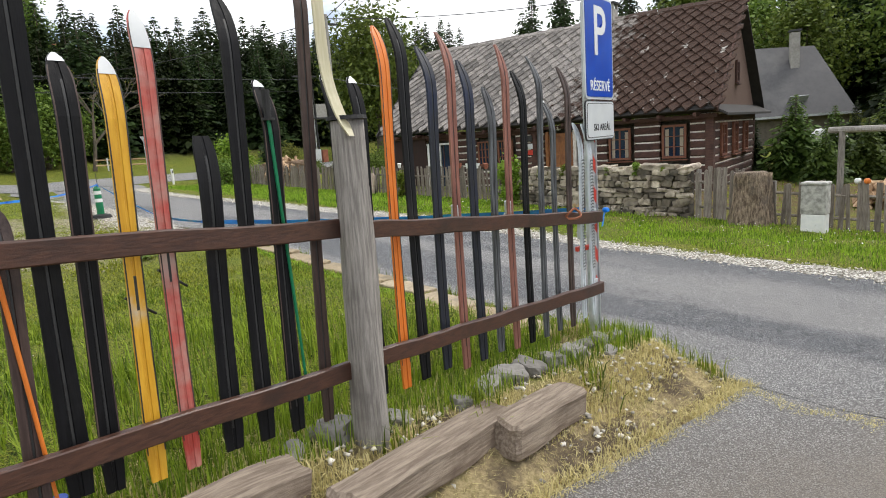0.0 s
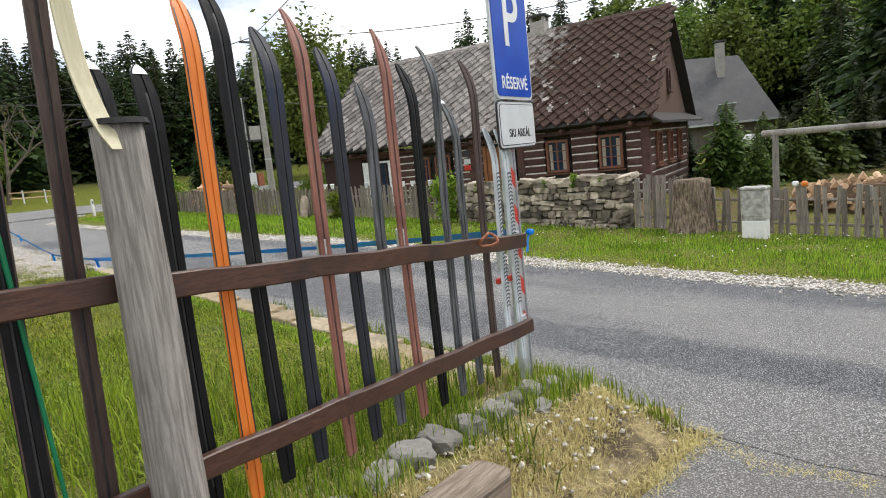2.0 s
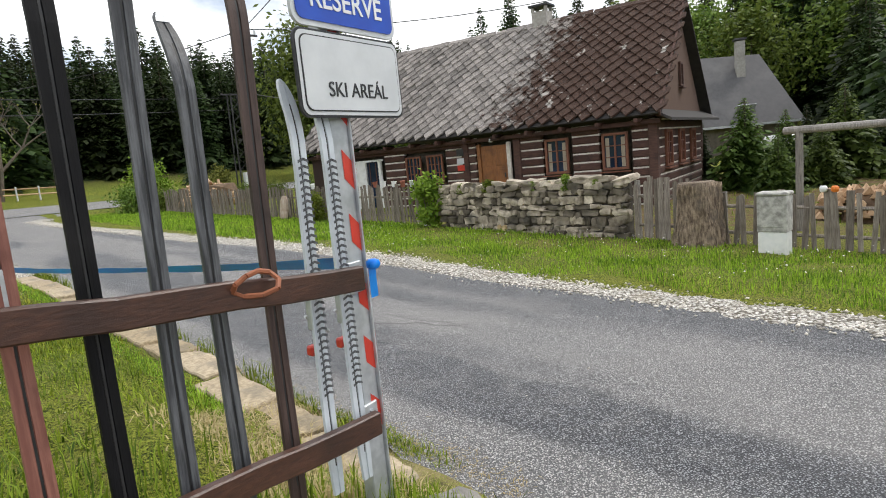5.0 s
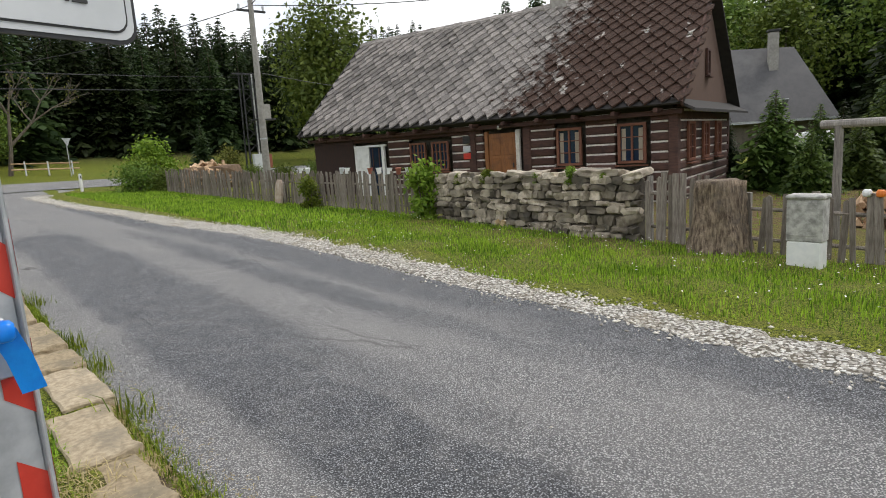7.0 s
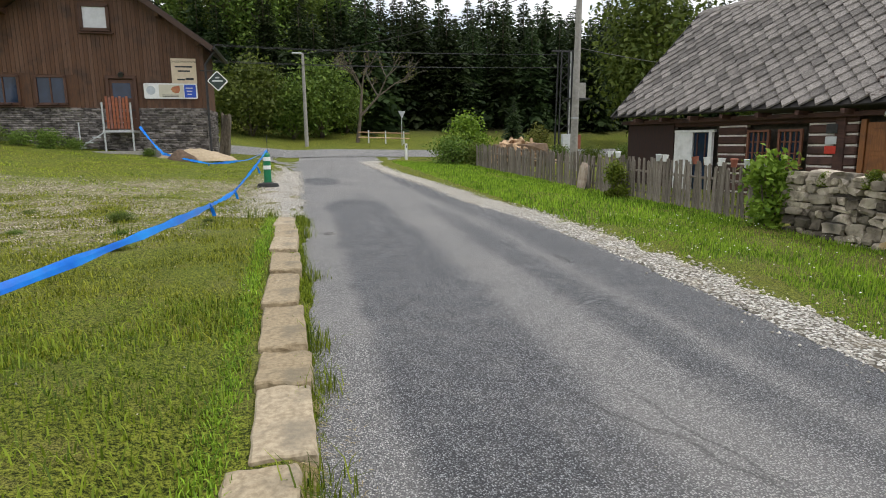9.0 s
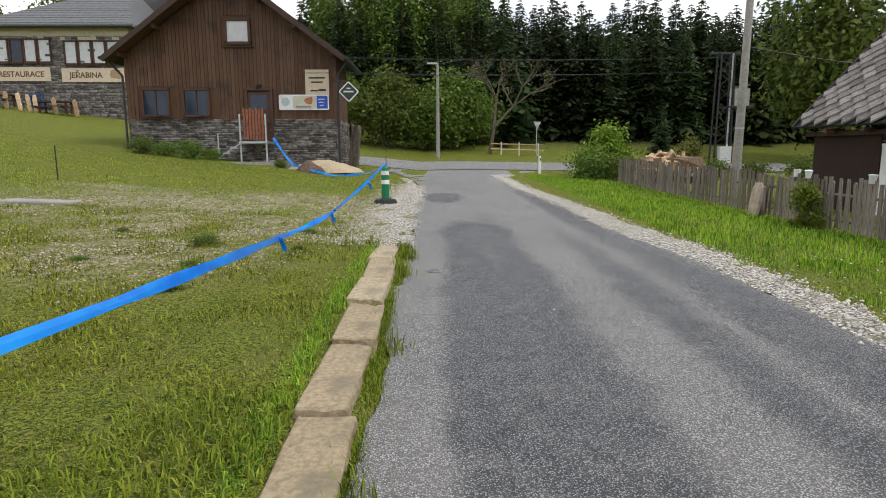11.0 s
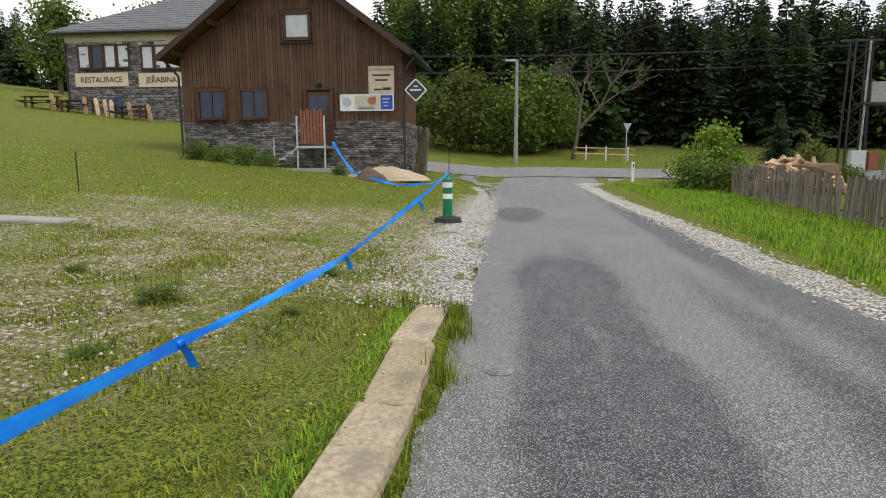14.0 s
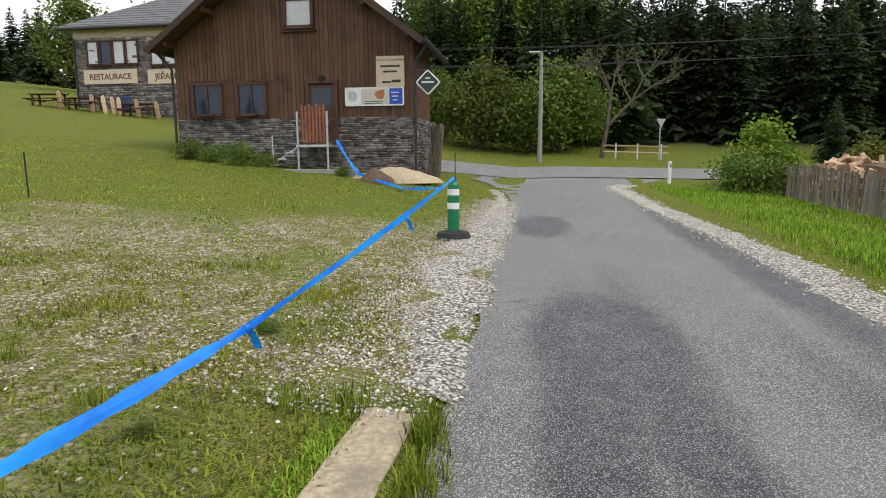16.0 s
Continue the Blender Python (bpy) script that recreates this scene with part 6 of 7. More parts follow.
pr = [(-6, -0.8, 11.0), (4, -0.8, 11.0), (4, 4, 15.2), (-6, 4, 15.2), (-6, 8.8, 11), (4, 8.8, 11)]
q = [bm.verts.new(p) for p in pr]
bm.faces.new((q[0], q[1], q[2], q[3]))
bm.faces.new((q[3], q[2], q[5], q[4]))
bm.faces.new((q[0], q[3], q[4]))
bm.faces.new((q[1], q[5], q[2]))
bm.faces.new((q[0], q[4], q[5], q[1]))
part("roof", bm, DARKROOF, dark)
part("dormer", box(bmesh.new(), 1.5, 0.6, 12.2, 2.2, 2.5, 2.2), TRIM, dark)
part("dormer_roof", box(bmesh.new(), 1.5, 0.5, 14.4, 2.8, 3.0, 0.15), DARKROOF, dark)
rodded("flue", (-3, 3, 14.5), (-3, 3, 16.2), 0.2, STEEL, dark)


def picnic(x, y, turn, lab):
    root = thing("picnic_table", lab, "picnic table", pose(x, y, at(x, y), 0, 0, turn), "picnic tables by the restaurant")
    for k in range(4):
        boxed("top_plank", 0, -0.3 + 0.2 * k, 0.72, 2.2, 0.18, 0.045, TRIM, root)
    for s in (-1, 1):
        boxed("bench", 0, 0.72 * s, 0.42, 2.2, 0.26, 0.045, TRIM, root)
        for xx in (-0.85, 0.85):
            boxed("leg", xx, 0.3 * s, 0, 0.09, 0.12, 0.72, TRIM, root)
            boxed("bearer", xx, 0.36 * s, 0.34, 0.07, 0.8, 0.08, TRIM, root)
    return root


picnic(-25.2, 44.2, 4, "dark wooden picnic table before the restaurant")
picnic(-22.9, 44.4, 2, "dark wooden picnic table before the restaurant")
picnic(-19.2, 44.3, -3, "dark wooden picnic table before the restaurant")
for k, x in enumerate((-24.2, -22.0, -21.2, -20.6, -20.2, -19.0, -17.7)):
    bm = lumpy(bmesh.new(), (0.26, 0.12, 1.15), pose(0, 0, 0.5, 8, 4 * math.sin(k * 2), 0), k + 1, 2, 0.15)
    tagged(part("plank_seat", bm, CUTWOOD), "pale upright slab-wood backrest by the tables", "seat", "slab backrests").matrix_world = pose(x, 43.9, at(x, 43.9))
lbx = thing("electric_box", "grey switch box on a post", "utility box", pose(-27.6, 40.5, at(-27.6, 40.5)))
rodded("post", (0, 0, 0), (0, 0, 1.0), 0.05, STEEL, lbx)
boxed("box", 0, 0, 0.9, 0.5, 0.3, 0.8, OFFWHITE, lbx)

# ---- grey-roofed house up the lane ----
g2 = thing("grey_roofed_house", "house with steep grey sheet roof, chimney and roof light", "house", pose(43.0, 17.9, 0, 0, 0, -54))
boxed("wall", 2.6, 3.6, -1.5, 6.2, 6.0, 3.2, surface("dim_wall", (0.10, 0.085, 0.07), (0.15, 0.13, 0.11), 4, rough=0.9), g2)
bm = bmesh.new()
pr = [(-0.3, 0, 1.5), (6.0, 0, 1.45), (4.4, 3.6, 6.2), (-0.8, 3.6, 6.4), (-0.3, 7.2, 1.5), (6, 7.2, 1.45)]
q = [bm.verts.new(p) for p in pr]
for f in ((0, 1, 2, 3), (3, 2, 5, 4), (0, 3, 4), (1, 5, 2), (0, 4, 5, 1)):
    bm.faces.new([q[i] for i in f])
part("roof", bm, GREYROOF, g2)
part("eaves_strip", box(bmesh.new(), 2.9, -0.02, 1.38, 6.5, 0.12, 0.14), STEEL, g2)
boxed("chimney", 2.9, 2.7, 4.4, 0.55, 0.5, 2.7, CONCRETE, g2)
boxed("chimney_cap", 2.9, 2.7, 7.15, 0.75, 0.6, 0.12, DARKMETAL, g2)
dormer = new("roof_light")
dormer.parent, dormer.matrix_local = g2, pose(2.6, 0.75, 2.35, -36)
boxed("hood", 0, 0.4, 0.28, 1.15, 0.9, 0.06, STEEL, dormer)
boxed("sash", 0, 0.0, 0.02, 0.95, 0.12, 0.34, GLASS, dormer)
boxed("apron", 0, -0.35, 0.02, 1.15, 0.6, 0.04, STEEL, dormer)
wrap = thing("wrapped_load", "pile under a white plastic sheet behind the spruces", "tarpaulin", pose(30, 9.4, at(30, 9.4)))
part("sheet", lumpy(bmesh.new(), (0.9, 1.3, 0.75), pose(0, 0, 1.05), 8, 3, 0.25), WHITE, wrap, smooth=True)

# ---- houses far off ----
for x, y, z0, w, d, h, rf, mat, turn, lab in ((34.6, 62, 3.0, 4.2, 5, 3.2, 1.9, TEAL, 28, "far house with green sheet roof"), (39.5, 62.5, 3.0, 4.4, 5, 3.0, 2.1, REDTILE, -12, "far house with red tiled roof"), (10.2, 76, 8.0, 5, 6, 3.4, 2.6, REDTILE, 30, "far house with red roof up among the trees")):
    hs = thing("house", lab, "house", pose(x, y, z0, 0, 0, turn), "far houses")
    boxed("wall", 0, 0, -2, w, d, h + 2, PLASTER if mat is not TEAL else TRIM, hs)
    bm = bmesh.new()
    pr = [(-w / 2 - 0.4, -d / 2 - 0.5, h), (w / 2 + 0.4, -d / 2 - 0.5, h), (0, -d / 2 - 0.5, h + rf), (-w / 2 - 0.4, d / 2 + 0.5, h), (w / 2 + 0.4, d / 2 + 0.5, h), (0, d / 2 + 0.5, h + rf)]
    q = [bm.verts.new(p) for p in pr]
    for f in ((0, 1, 2), (3, 5, 4), (0, 2, 5, 3), (1, 4, 5, 2), (0, 3, 4, 1)):
        bm.faces.new([q[i] for i in f])
    part("roof", bm, mat, hs)
    boxed("chimney", 0.6, 0.4, h + 0.6, 0.5, 0.5, rf, REDTILE, hs)
    window(hs, 0.9, 1.0, pose(0, -d / 2 - 0.02, 1.2), WHITE, GLASS, (2, 1), 0.08)

# ---- poles and wires ----
pole = thing("power_pole", "tall grey concrete power pole with cross arm", "utility pole", pose(15.85, 27.0, at(15.85, 27)))
rodded("shaft", (0, 0, -0.3), (0.1, 0, 8.1), 0.17, CONCRETE, pole, 0.11, 14)
boxed("cross_arm", 0.1, 0, 7.62, 1.3, 0.09, 0.09, DARKMETAL, pole)
for x in (-0.45, 0.1, 0.65):
    rodded("insulator", (x, 0, 7.7), (x, 0, 7.9), 0.05, OFFWHITE, pole)
rodded("band", (0.02, 0, 2.2), (0.02, 0, 2.26), 0.17, STEEL, pole, seg=14)
lamp = thing("street_lamp", "grey street lamp pole with small lantern", "street lamp", pose(5.0, 43.3, at(5.0, 43.3)))
rodded("pole", (0, 0, -0.2), (0, 0, 5.8), 0.13, CONCRETE, lamp, 0.085, 12)
boxed("lantern", -0.35, 0, 5.72, 0.62, 0.18, 0.1, STEEL, lamp, bevel=0.03)
tower = thing("transformer_tower", "rusty lattice transformer mast with grey switch cabinet", "pylon", pose(20.4, 38.0, at(20.4, 38)))
for x in (-0.45, 0.45):
    for y in (-0.3, 0.3):
        rodded("leg", (x, y, -0.2), (x * 0.75, y * 0.8, 6.3), 0.05, DARKMETAL, tower, seg=6)
for k in range(8):
    zz = 0.75 * k
    for s in (-1, 1):
        rodded("brace", (-0.43 * s, -0.3, zz), (0.41 * s, -0.29, zz + 0.72), 0.022, DARKMETAL, tower, seg=5)
for k in range(7):
    rodded("cable_pipe", (0.15 + 0.05 * (k % 3), -0.36, 0.5), (0.2 + 0.05 * (k % 3), -0.34, 6.2), 0.02, (WHITE, DARKMETAL)[k % 2], tower, seg=6)
boxed("cabinet", 0.0, -0.5, 0.35, 0.62, 0.35, 1.0, OFFWHITE, tower, "pale grey switch cabinet")
boxed("side_cabinet", 0.75, -0.3, 0.45, 0.4, 0.35, 0.85, REDTILE, tower, "rusty red side cabinet")
boxed("platform", 0.8, 0, 3.4, 1.4, 0.9, 0.1, DARKMETAL, tower)
boxed("transformer", 0.85, 0, 3.5, 0.8, 0.7, 0.9, CONCRETE, tower)
boxed("top_arm", 0, 0, 6.2, 1.8, 0.1, 0.1, DARKMETAL, tower)
mast = thing("wire_mast", "thin far power mast among the trees", "utility pole", pose(10.0, 62, at(10, 62)))
rodded("shaft", (0, 0, 0), (0, 0, 7.5), 0.12, GREYWOOD, mast)


def wire(a, b, sag, r=0.02):
    bm = bmesh.new()
    pts = [Vector(a).lerp(Vector(b), k / 14) - Vector((0, 0, sag * 4 * (k / 14) * (1 - k / 14))) for k in range(15)]
    prev = None
    for k, p in enumerate(pts):
        d = (pts[min(k + 1, 14)] - pts[max(k - 1, 0)]).normalized()
        s = d.cross(Vector((0, 0, 1))).normalized()
        u = s.cross(d)
        ring = [bm.verts.new(p + (s * math.cos(a) + u * math.sin(a)) * r) for a in (0, 1.257, 2.513, 3.77, 5.027)]
        if prev:
            for i in range(5):
                bm.faces.new((prev[i], prev[(i + 1) % 5], ring[(i + 1) % 5], ring[i]))
        prev = ring
    tagged(part("overhead_wire", bm, DARKMETAL), "thin dark overhead wire between the poles", "wire", "overhead wires")


LT, TT, PT = (5.0, 43.3, at(5, 43.3) + 5.8), (20.4, 38.0, at(20.4, 38) + 6.25), (15.95, 27.0, at(15.85, 27) + 7.9)
wire(PT, (5.0, 43.3, LT[2] - 0.05), 0.5)
for k in range(3):
    wire((20.4 - 0.5 + 0.5 * k, 38, TT[2] - 0.2), (-40, 60, 12.6 + 0.12 * k), 1.2, 0.011)
    wire((20.4 - 0.5 + 0.5 * k, 37.9, TT[2] - 0.95), (-40, 59, 11.0 + 0.12 * k), 1.2, 0.011)
wire(PT, (30, 14, 8.4), 0.6)
wire(PT, (17.5, 10, 14.0), 0.3)
wire((15.85, 27, PT[2] - 2.8), (40, 40, 6), 0.5)
yld = thing("yield_sign", "back of a triangular give-way sign on a post", "sign", pose(11.5, 45.0, at(11.5, 45), 0, 0, 25))
rodded("post", (0, 0, -0.2), (0, 0, 2.4), 0.03, STEEL, yld)
part("panel", poly_prism(bmesh.new(), ((-0.3, 0.26), (0.3, 0.26), (0, -0.26)), 0, 0.01, pose(0, -0.05, 2.15, 90)), STEEL, yld)
gr = thing("guard_rail", "low rail of pale birch poles beside the junction", "railing")
for x in (9.3, 10.5, 11.8):
    rodded("post", (x, 46, at(x, 46, -0.1)), (x, 46, at(x, 46, 1.0)), 0.05, OFFWHITE, gr)
for zz in (0.5, 0.85):
    rodded("pole", (8.6, 46, at(8.6, 46, zz)), (12.2, 46, at(12.2, 46, zz)), 0.045, CUTWOOD, gr)
car = thing("parked_car", "dark car half hidden behind the barn", "car", pose(3.2, 52, at(3.2, 52), 0, 0, 10))
bm = box(bmesh.new(), 0, 0, 0.3, 4.0, 1.7, 0.6, None, 0.12)
part("body", bm, DARKMETAL, car)
part("cabin", box(bmesh.new(), 0.1, 0, 0.9, 2.2, 1.5, 0.5, None, 0.15), GLASS, car)
for x in (-1.25, 1.25):
    for y in (-0.8, 0.8):
        rodded("wheel", (x, y - 0.1, 0.32), (x, y + 0.1, 0.32), 0.32, RUBBER, car, seg=16)
tin = thing("white_post", "thin bare stake in the meadow", "stake", pose(-4.6, 20.0, at(-4.6, 20)))
rodded("stake", (0, 0, 0), (0, 0, 0.85), 0.015, DARKMETAL, tin)


# ---- trees ----
def cards(centres, sizes, normals, spin, aspect=0.55):
    """Leaf-shaped quads: a tip, two sides and a foot, at each centre."""
    n = normals / np.maximum(np.linalg.norm(normals, axis=1, keepdims=True), 1e-6)
    ref = np.where(np.abs(n[:, 2:3]) > 0.9, [[1.0, 0, 0]], [[0, 0, 1.0]])
    u = np.cross(n, ref)
    u /= np.linalg.norm(u, axis=1, keepdims=True)
    v = np.cross(n, u)
    c, s = np.cos(spin)[:, None], np.sin(spin)[:, None]
    a, b = c * u + s * v, c * v - s * u
    L, W = sizes[:, None], sizes[:, None] * aspect
    q = np.stack([centres - a * L, centres + b * W, centres + a * L, centres - b * W], 1)
    return q.reshape(-1, 3), np.arange(len(centres) * 4).reshape(-1, 4)


def spruce(h, seed, spread_k=0.2, mat=None, bare=0.06, dense=1.0):
    r = np.random.default_rng(seed)
    root = thing("spruce", "dense dark green spruce with drooping boughs", "tree")
    rodded("trunk", (0, 0, -0.4), (0, 0, h * 0.97), h * 0.017, BARK, root, 0.02, 8)
    quads = []
    levels = int(46 * dense)
    for i in range(levels):
        t = bare + (1 - bare) * (i + r.random() * 0.7) / levels
        z = h * t
        reach = h * spread_k * (1 - t) ** 0.8 * r.uniform(0.82, 1.15) + 0.006 * h
        nb = max(4, int(9 * (1 - t * 0.5)))
        az0 = r.random() * 6.28
        for k in range(nb):
            az = az0 + k * 6.283 / nb + r.normal(0, 0.18)
            ln = reach * r.uniform(0.7, 1.18)
            d = np.array([math.cos(az), math.sin(az), 0])
            side = np.array([-d[1], d[0], 0])
            ns = max(2, int(1.5 + 5 * ln / (h * spread_k)))
            for j in range(ns):
                f = (j + 0.75) / ns
                p = d * ln * f + np.array([0, 0, z - ln * 0.5 * f ** 1.4 + ln * 0.16 * f ** 3])
                L = (0.20 * ln + 0.013 * h) * r.uniform(0.7, 1.3) * (1.2 - 0.45 * f)
                W = L * 0.42
                for s in (-1, 1):
                    a = d * 0.75 + side * s * r.uniform(0.3, 0.85) + np.array([0, 0, r.uniform(-0.75, -0.1)])
                    a /= np.linalg.norm(a)
                    b = np.cross(a, np.array([0, 0, 1.0]) + d * r.uniform(-0.5, 0.9) + side * s * 0.6 + r.normal(0, 0.2, 3))
                    b /= max(np.linalg.norm(b), 1e-6)
                    c = p + side * s * L * 0.25
                    quads.append((c - a * L * 0.5, c + b * W + a * L * 0.1, c + a * L, c - b * W + a * L * 0.1))
    v = np.array(quads).reshape(-1, 3)
    fast("crown", v, np.arange(len(v)).reshape(-1, 4), mat or NEEDLE, root)
    return root


def broadleaf(h, w, seed, mat, leaves=5200, leaf=0.16, label="", name="tree", low=0.28, clumps=70, droop=0.0, trunk=True):
    r = np.random.default_rng(seed)
    root = thing(name, label, "tree" if trunk else "shrub")
    bm = bmesh.new()
    cc = []
    for i in range(clumps):
        d = r.normal(0, 1, 3)
        d /= np.linalg.norm(d)
        k = r.uniform(0.35, 1.0) ** 0.6
        z = low * h + (1 - low) * h * (0.5 + 0.5 * d[2] * k)
        rad = 0.5 * w * (0.75 + 0.35 * math.sin(3 * math.atan2(d[1], d[0]) + seed))
        cc.append((d[0] * k * rad, d[1] * k * rad, z))
    cc = np.array(cc)
    if trunk:
        rod(bm, (0, 0, -0.4), (0.02 * h, 0, h * 0.55), h * 0.028, h * 0.014, 9)
        rod(bm, (0.02 * h, 0, h * 0.55), (0, 0.02 * h, h * 0.9), h * 0.014, 0.015, 7)
    else:
        for k in range(6):
            a = k * 1.05
            rod(bm, (0, 0, -0.2), (0.25 * w * math.cos(a), 0.25 * w * math.sin(a), h * 0.6), 0.03, 0.01, 5)
    for i in range(0, clumps, 3):
        s = (0.02 * h, 0, h * (0.25 + 0.35 * r.random())) if trunk else (0, 0, 0.1)
        rod(bm, s, cc[i], h * 0.007, 0.008, 5)
    part("trunk", bm, BARK, root)
    pick = r.integers(0, clumps, leaves)
    spread_r = 0.5 * w * 0.30
    p = cc[pick] + r.normal(0, 1, (leaves, 3)) * spread_r * np.array([1, 1, 0.7])
    p[:, 2] -= droop * r.random(leaves) ** 2
    p[:, 2] = np.maximum(p[:, 2], 0.05)
    n = r.normal(0, 1, (leaves, 3)) + np.array([0, 0, 0.8]) + (p - np.array([0, 0, h * 0.55])) * 0.15
    v, f = cards(p, leaf * r.uniform(0.6, 1.3, leaves), n, r.uniform(0, 6.28, leaves))
    fast("crown", v, f, mat, root)
    return root


def planted(root, x, y, scale=1.0, turn=0.0, lean=0.0):
    m = pose(x, y, at(x, y, -0.05), lean, 0, turn)
    root.matrix_world = m @ Matrix.Diagonal((scale, scale, scale, 1))
    return root


def again(root, x, y, scale=1.0, turn=0.0):
    ob = copy_thing(root, pose(x, y, at(x, y, -0.05), 0, 0, turn))
    ob.scale = (scale,) * 3
    return ob


R4 = np.random.default_rng(21)
KINDS = [spruce(10.0, 31, 0.29), spruce(10.0, 32, 0.25), spruce(10.0, 33, 0.33), spruce(10.0, 34, 0.28)]
spots = []
for x in np.arange(2, 46, 1.5):
    spots.append((x + R4.normal(0, 0.5), 55.0 + R4.normal(0, 1.2) + 0.05 * abs(x - 15), 0.92))
for x in np.arange(-3, 54, 1.7):
    spots.append((x + R4.normal(0, 0.6), 60.5 + R4.normal(0, 1.4), 1.0))
for x in np.arange(-6, 62, 2.0):
    spots.append((x + R4.normal(0, 0.8), 67 + R4.normal(0, 1.8), 1.08))
for x in np.arange(-8, 70, 3.0):
    spots.append((x + R4.normal(0, 1), 77 + R4.normal(0, 2), 1.2))
for x in np.arange(-9, 14, 2.3):
    spots.append((x + R4.normal(0, 0.7), 84 + R4.normal(0, 2), 1.75))
for y in np.arange(-16, 62, 3.4):
    spots.append((64 + R4.normal(0, 2), y, 1.15))
    spots.append((72 + R4.normal(0, 2), y + 1.7, 1.3))
for y in np.arange(-20, 70, 5):
    spots.append((84 + R4.normal(0, 2), y, 1.5))
for x in np.arange(-78, -30, 3.4):
    spots.append((x + R4.normal(0, 1), 84 + R4.normal(0, 3), 0.95))
    spots.append((x + R4.normal(0, 1), 96 + R4.normal(0, 3), 1.1))
for y in np.arange(-40, 66, 7):
    spots.append((-72 + R4.normal(0, 2), y, 1.0))
for x in np.arange(-60, 70, 8):
    spots.append((x, -52 + R4.normal(0, 3), 1.0))
used = set()
for i, (x, y, s) in enumerate(spots):
    k = int(R4.integers(4))
    s *= R4.uniform(0.85, 1.12) * (1.06 if 0 < x < 62 and y > 50 else 1.0)
    if k in used:
        again(KINDS[k], x, y, s, R4.uniform(0, 360))
    else:
        used.add(k)
        planted(KINDS[k], x, y, s, R4.uniform(0, 360))
# conifers in the garden behind the cottage and by the frame
for x, y, s in ((24.5, 10.3, 0.22), (25.5, 9.2, 0.27), (26.8, 7.6, 0.26), (24.6, 6.6, 0.2), (28.5, 5.4, 0.36), (27.0, 3.0, 0.45), (29.5, 0.4, 0.75), (27.5, -2.5, 0.6), (33.0, 4.0, 0.95), (35.5, -2.0, 1.05), (31.5, -6.5, 0.9), (16.8, 37.0, 0.36), (38, 6.0, 1.1), (42, 2, 1.15), (45.5, 9.5, 0.85), (41, -6, 1.1), (48, 4, 1.2), (52, 11, 1.1), (50, -4, 1.2)):
    again(KINDS[int(R4.integers(4))], x, y, s, R4.uniform(0, 360))
YOUNG = leaf_material("young_spruce_needles", (0.03, 0.06, 0.012), (0.12, 0.18, 0.035))
SAPLING = planted(spruce(2.9, 52, 0.5, YOUNG, 0.02, 1.0), 22.7, 8.2)
for x, y, k in ((24.9, 7.7, 0.85), (21.6, 6.9, 0.6), (23.6, 6.3, 0.7), (26.6, 6.4, 1.1)):
    again(SAPLING, x, y, k, x * 40)
# broadleaf trees
BIG = planted(broadleaf(12.5, 8.0, 41, LEAF, 9000, 0.22, "large broadleaf tree with a full round crown", low=0.2, clumps=110), 30.2, 44.0)
HILL = broadleaf(11, 7, 42, LEAF, 6000, 0.24, "broadleaf tree on the wooded slope", low=0.12)
planted(HILL, 60, 26)
for x, y, s in ((57, 20, 0.9), (61, 13, 1.05), (58, 5, 1.0), (60, -4, 1.1), (66, 34, 1.2), (54, 30, 0.8), (55, -12, 1.0), (70, 22, 1.4), (70, 8, 1.4), (38, 55, 0.8), (44, 50, 0.75), (-44, 70, 0.9), (-36, 76, 1.0), (-52, 62, 0.9), (-30, 66, 0.75)):
    again(HILL, x, y, s, R4.uniform(0, 360))
BIRCH = broadleaf(14, 5.2, 43, LEAF, 6500, 0.17, "tall birch with a loose drooping crown", low=0.22, droop=1.6, clumps=80)
planted(BIRCH, 1.8, 60)
for x, y, s in ((-1.5, 63, 1.0), (5.2, 61, 0.97), (-5.5, 66, 0.9), (7.6, 64, 0.95)):
    again(BIRCH, x, y, s, R4.uniform(0, 360))
BUSH = broadleaf(5.3, 4.4, 44, LEAF, 6500, 0.14, "rounded green broadleaf bush by the junction", "large_bush", low=0.02, clumps=46, trunk=False)
planted(BUSH, 1.4, 47.2)
for x, y, s in ((4.2, 48.0, 0.8), (6.2, 48.2, 1.05), (-1.6, 50.5, 0.8), (-4.0, 52, 1.0), (8.2, 51, 0.7)):
    again(BUSH, x, y, s, R4.uniform(0, 360))
SHRUB = planted(broadleaf(2.3, 2.0, 45, LIME, 3600, 0.10, "bright yellow-green garden shrub", "garden_shrub", low=0.02, clumps=50, trunk=False), 12.9, 33.2)
again(SHRUB, 11.9, 32.2, 0.62, 70)
LOWB = planted(broadleaf(1.2, 1.9, 48, LEAF, 2200, 0.07, "low green bush at the fence end", "bush", low=0.0, clumps=36, trunk=False), 11.6, 31.0)
again(LOWB, 12.6, 30.6, 0.8, 40)
planted(broadleaf(1.9, 1.5, 46, OLIVE, 1800, 0.09, "yellowish leafy garden shrub by the mast", "garden_shrub", low=0.02, clumps=36, trunk=False), 19.2, 39.2)
IVY = planted(broadleaf(1.25, 0.75, 47, LIME, 1800, 0.06, "fresh green climber on the wall's end", "climbing_plant", low=0.0, clumps=34, trunk=False), 11.95, 11.35)
again(IVY, 11.75, 16.0, 0.7, 80)
for y, s in ((9.6, 0.28), (7.6, 0.3), (10.4, 0.22), (8.4, 0.2), (6.9, 0.2)):
    ob = copy_thing(IVY, pose(12.06, y, 0.42, 0, 0, y * 60))
    ob.scale = (s * 0.8, s * 1.3, s * 0.8)
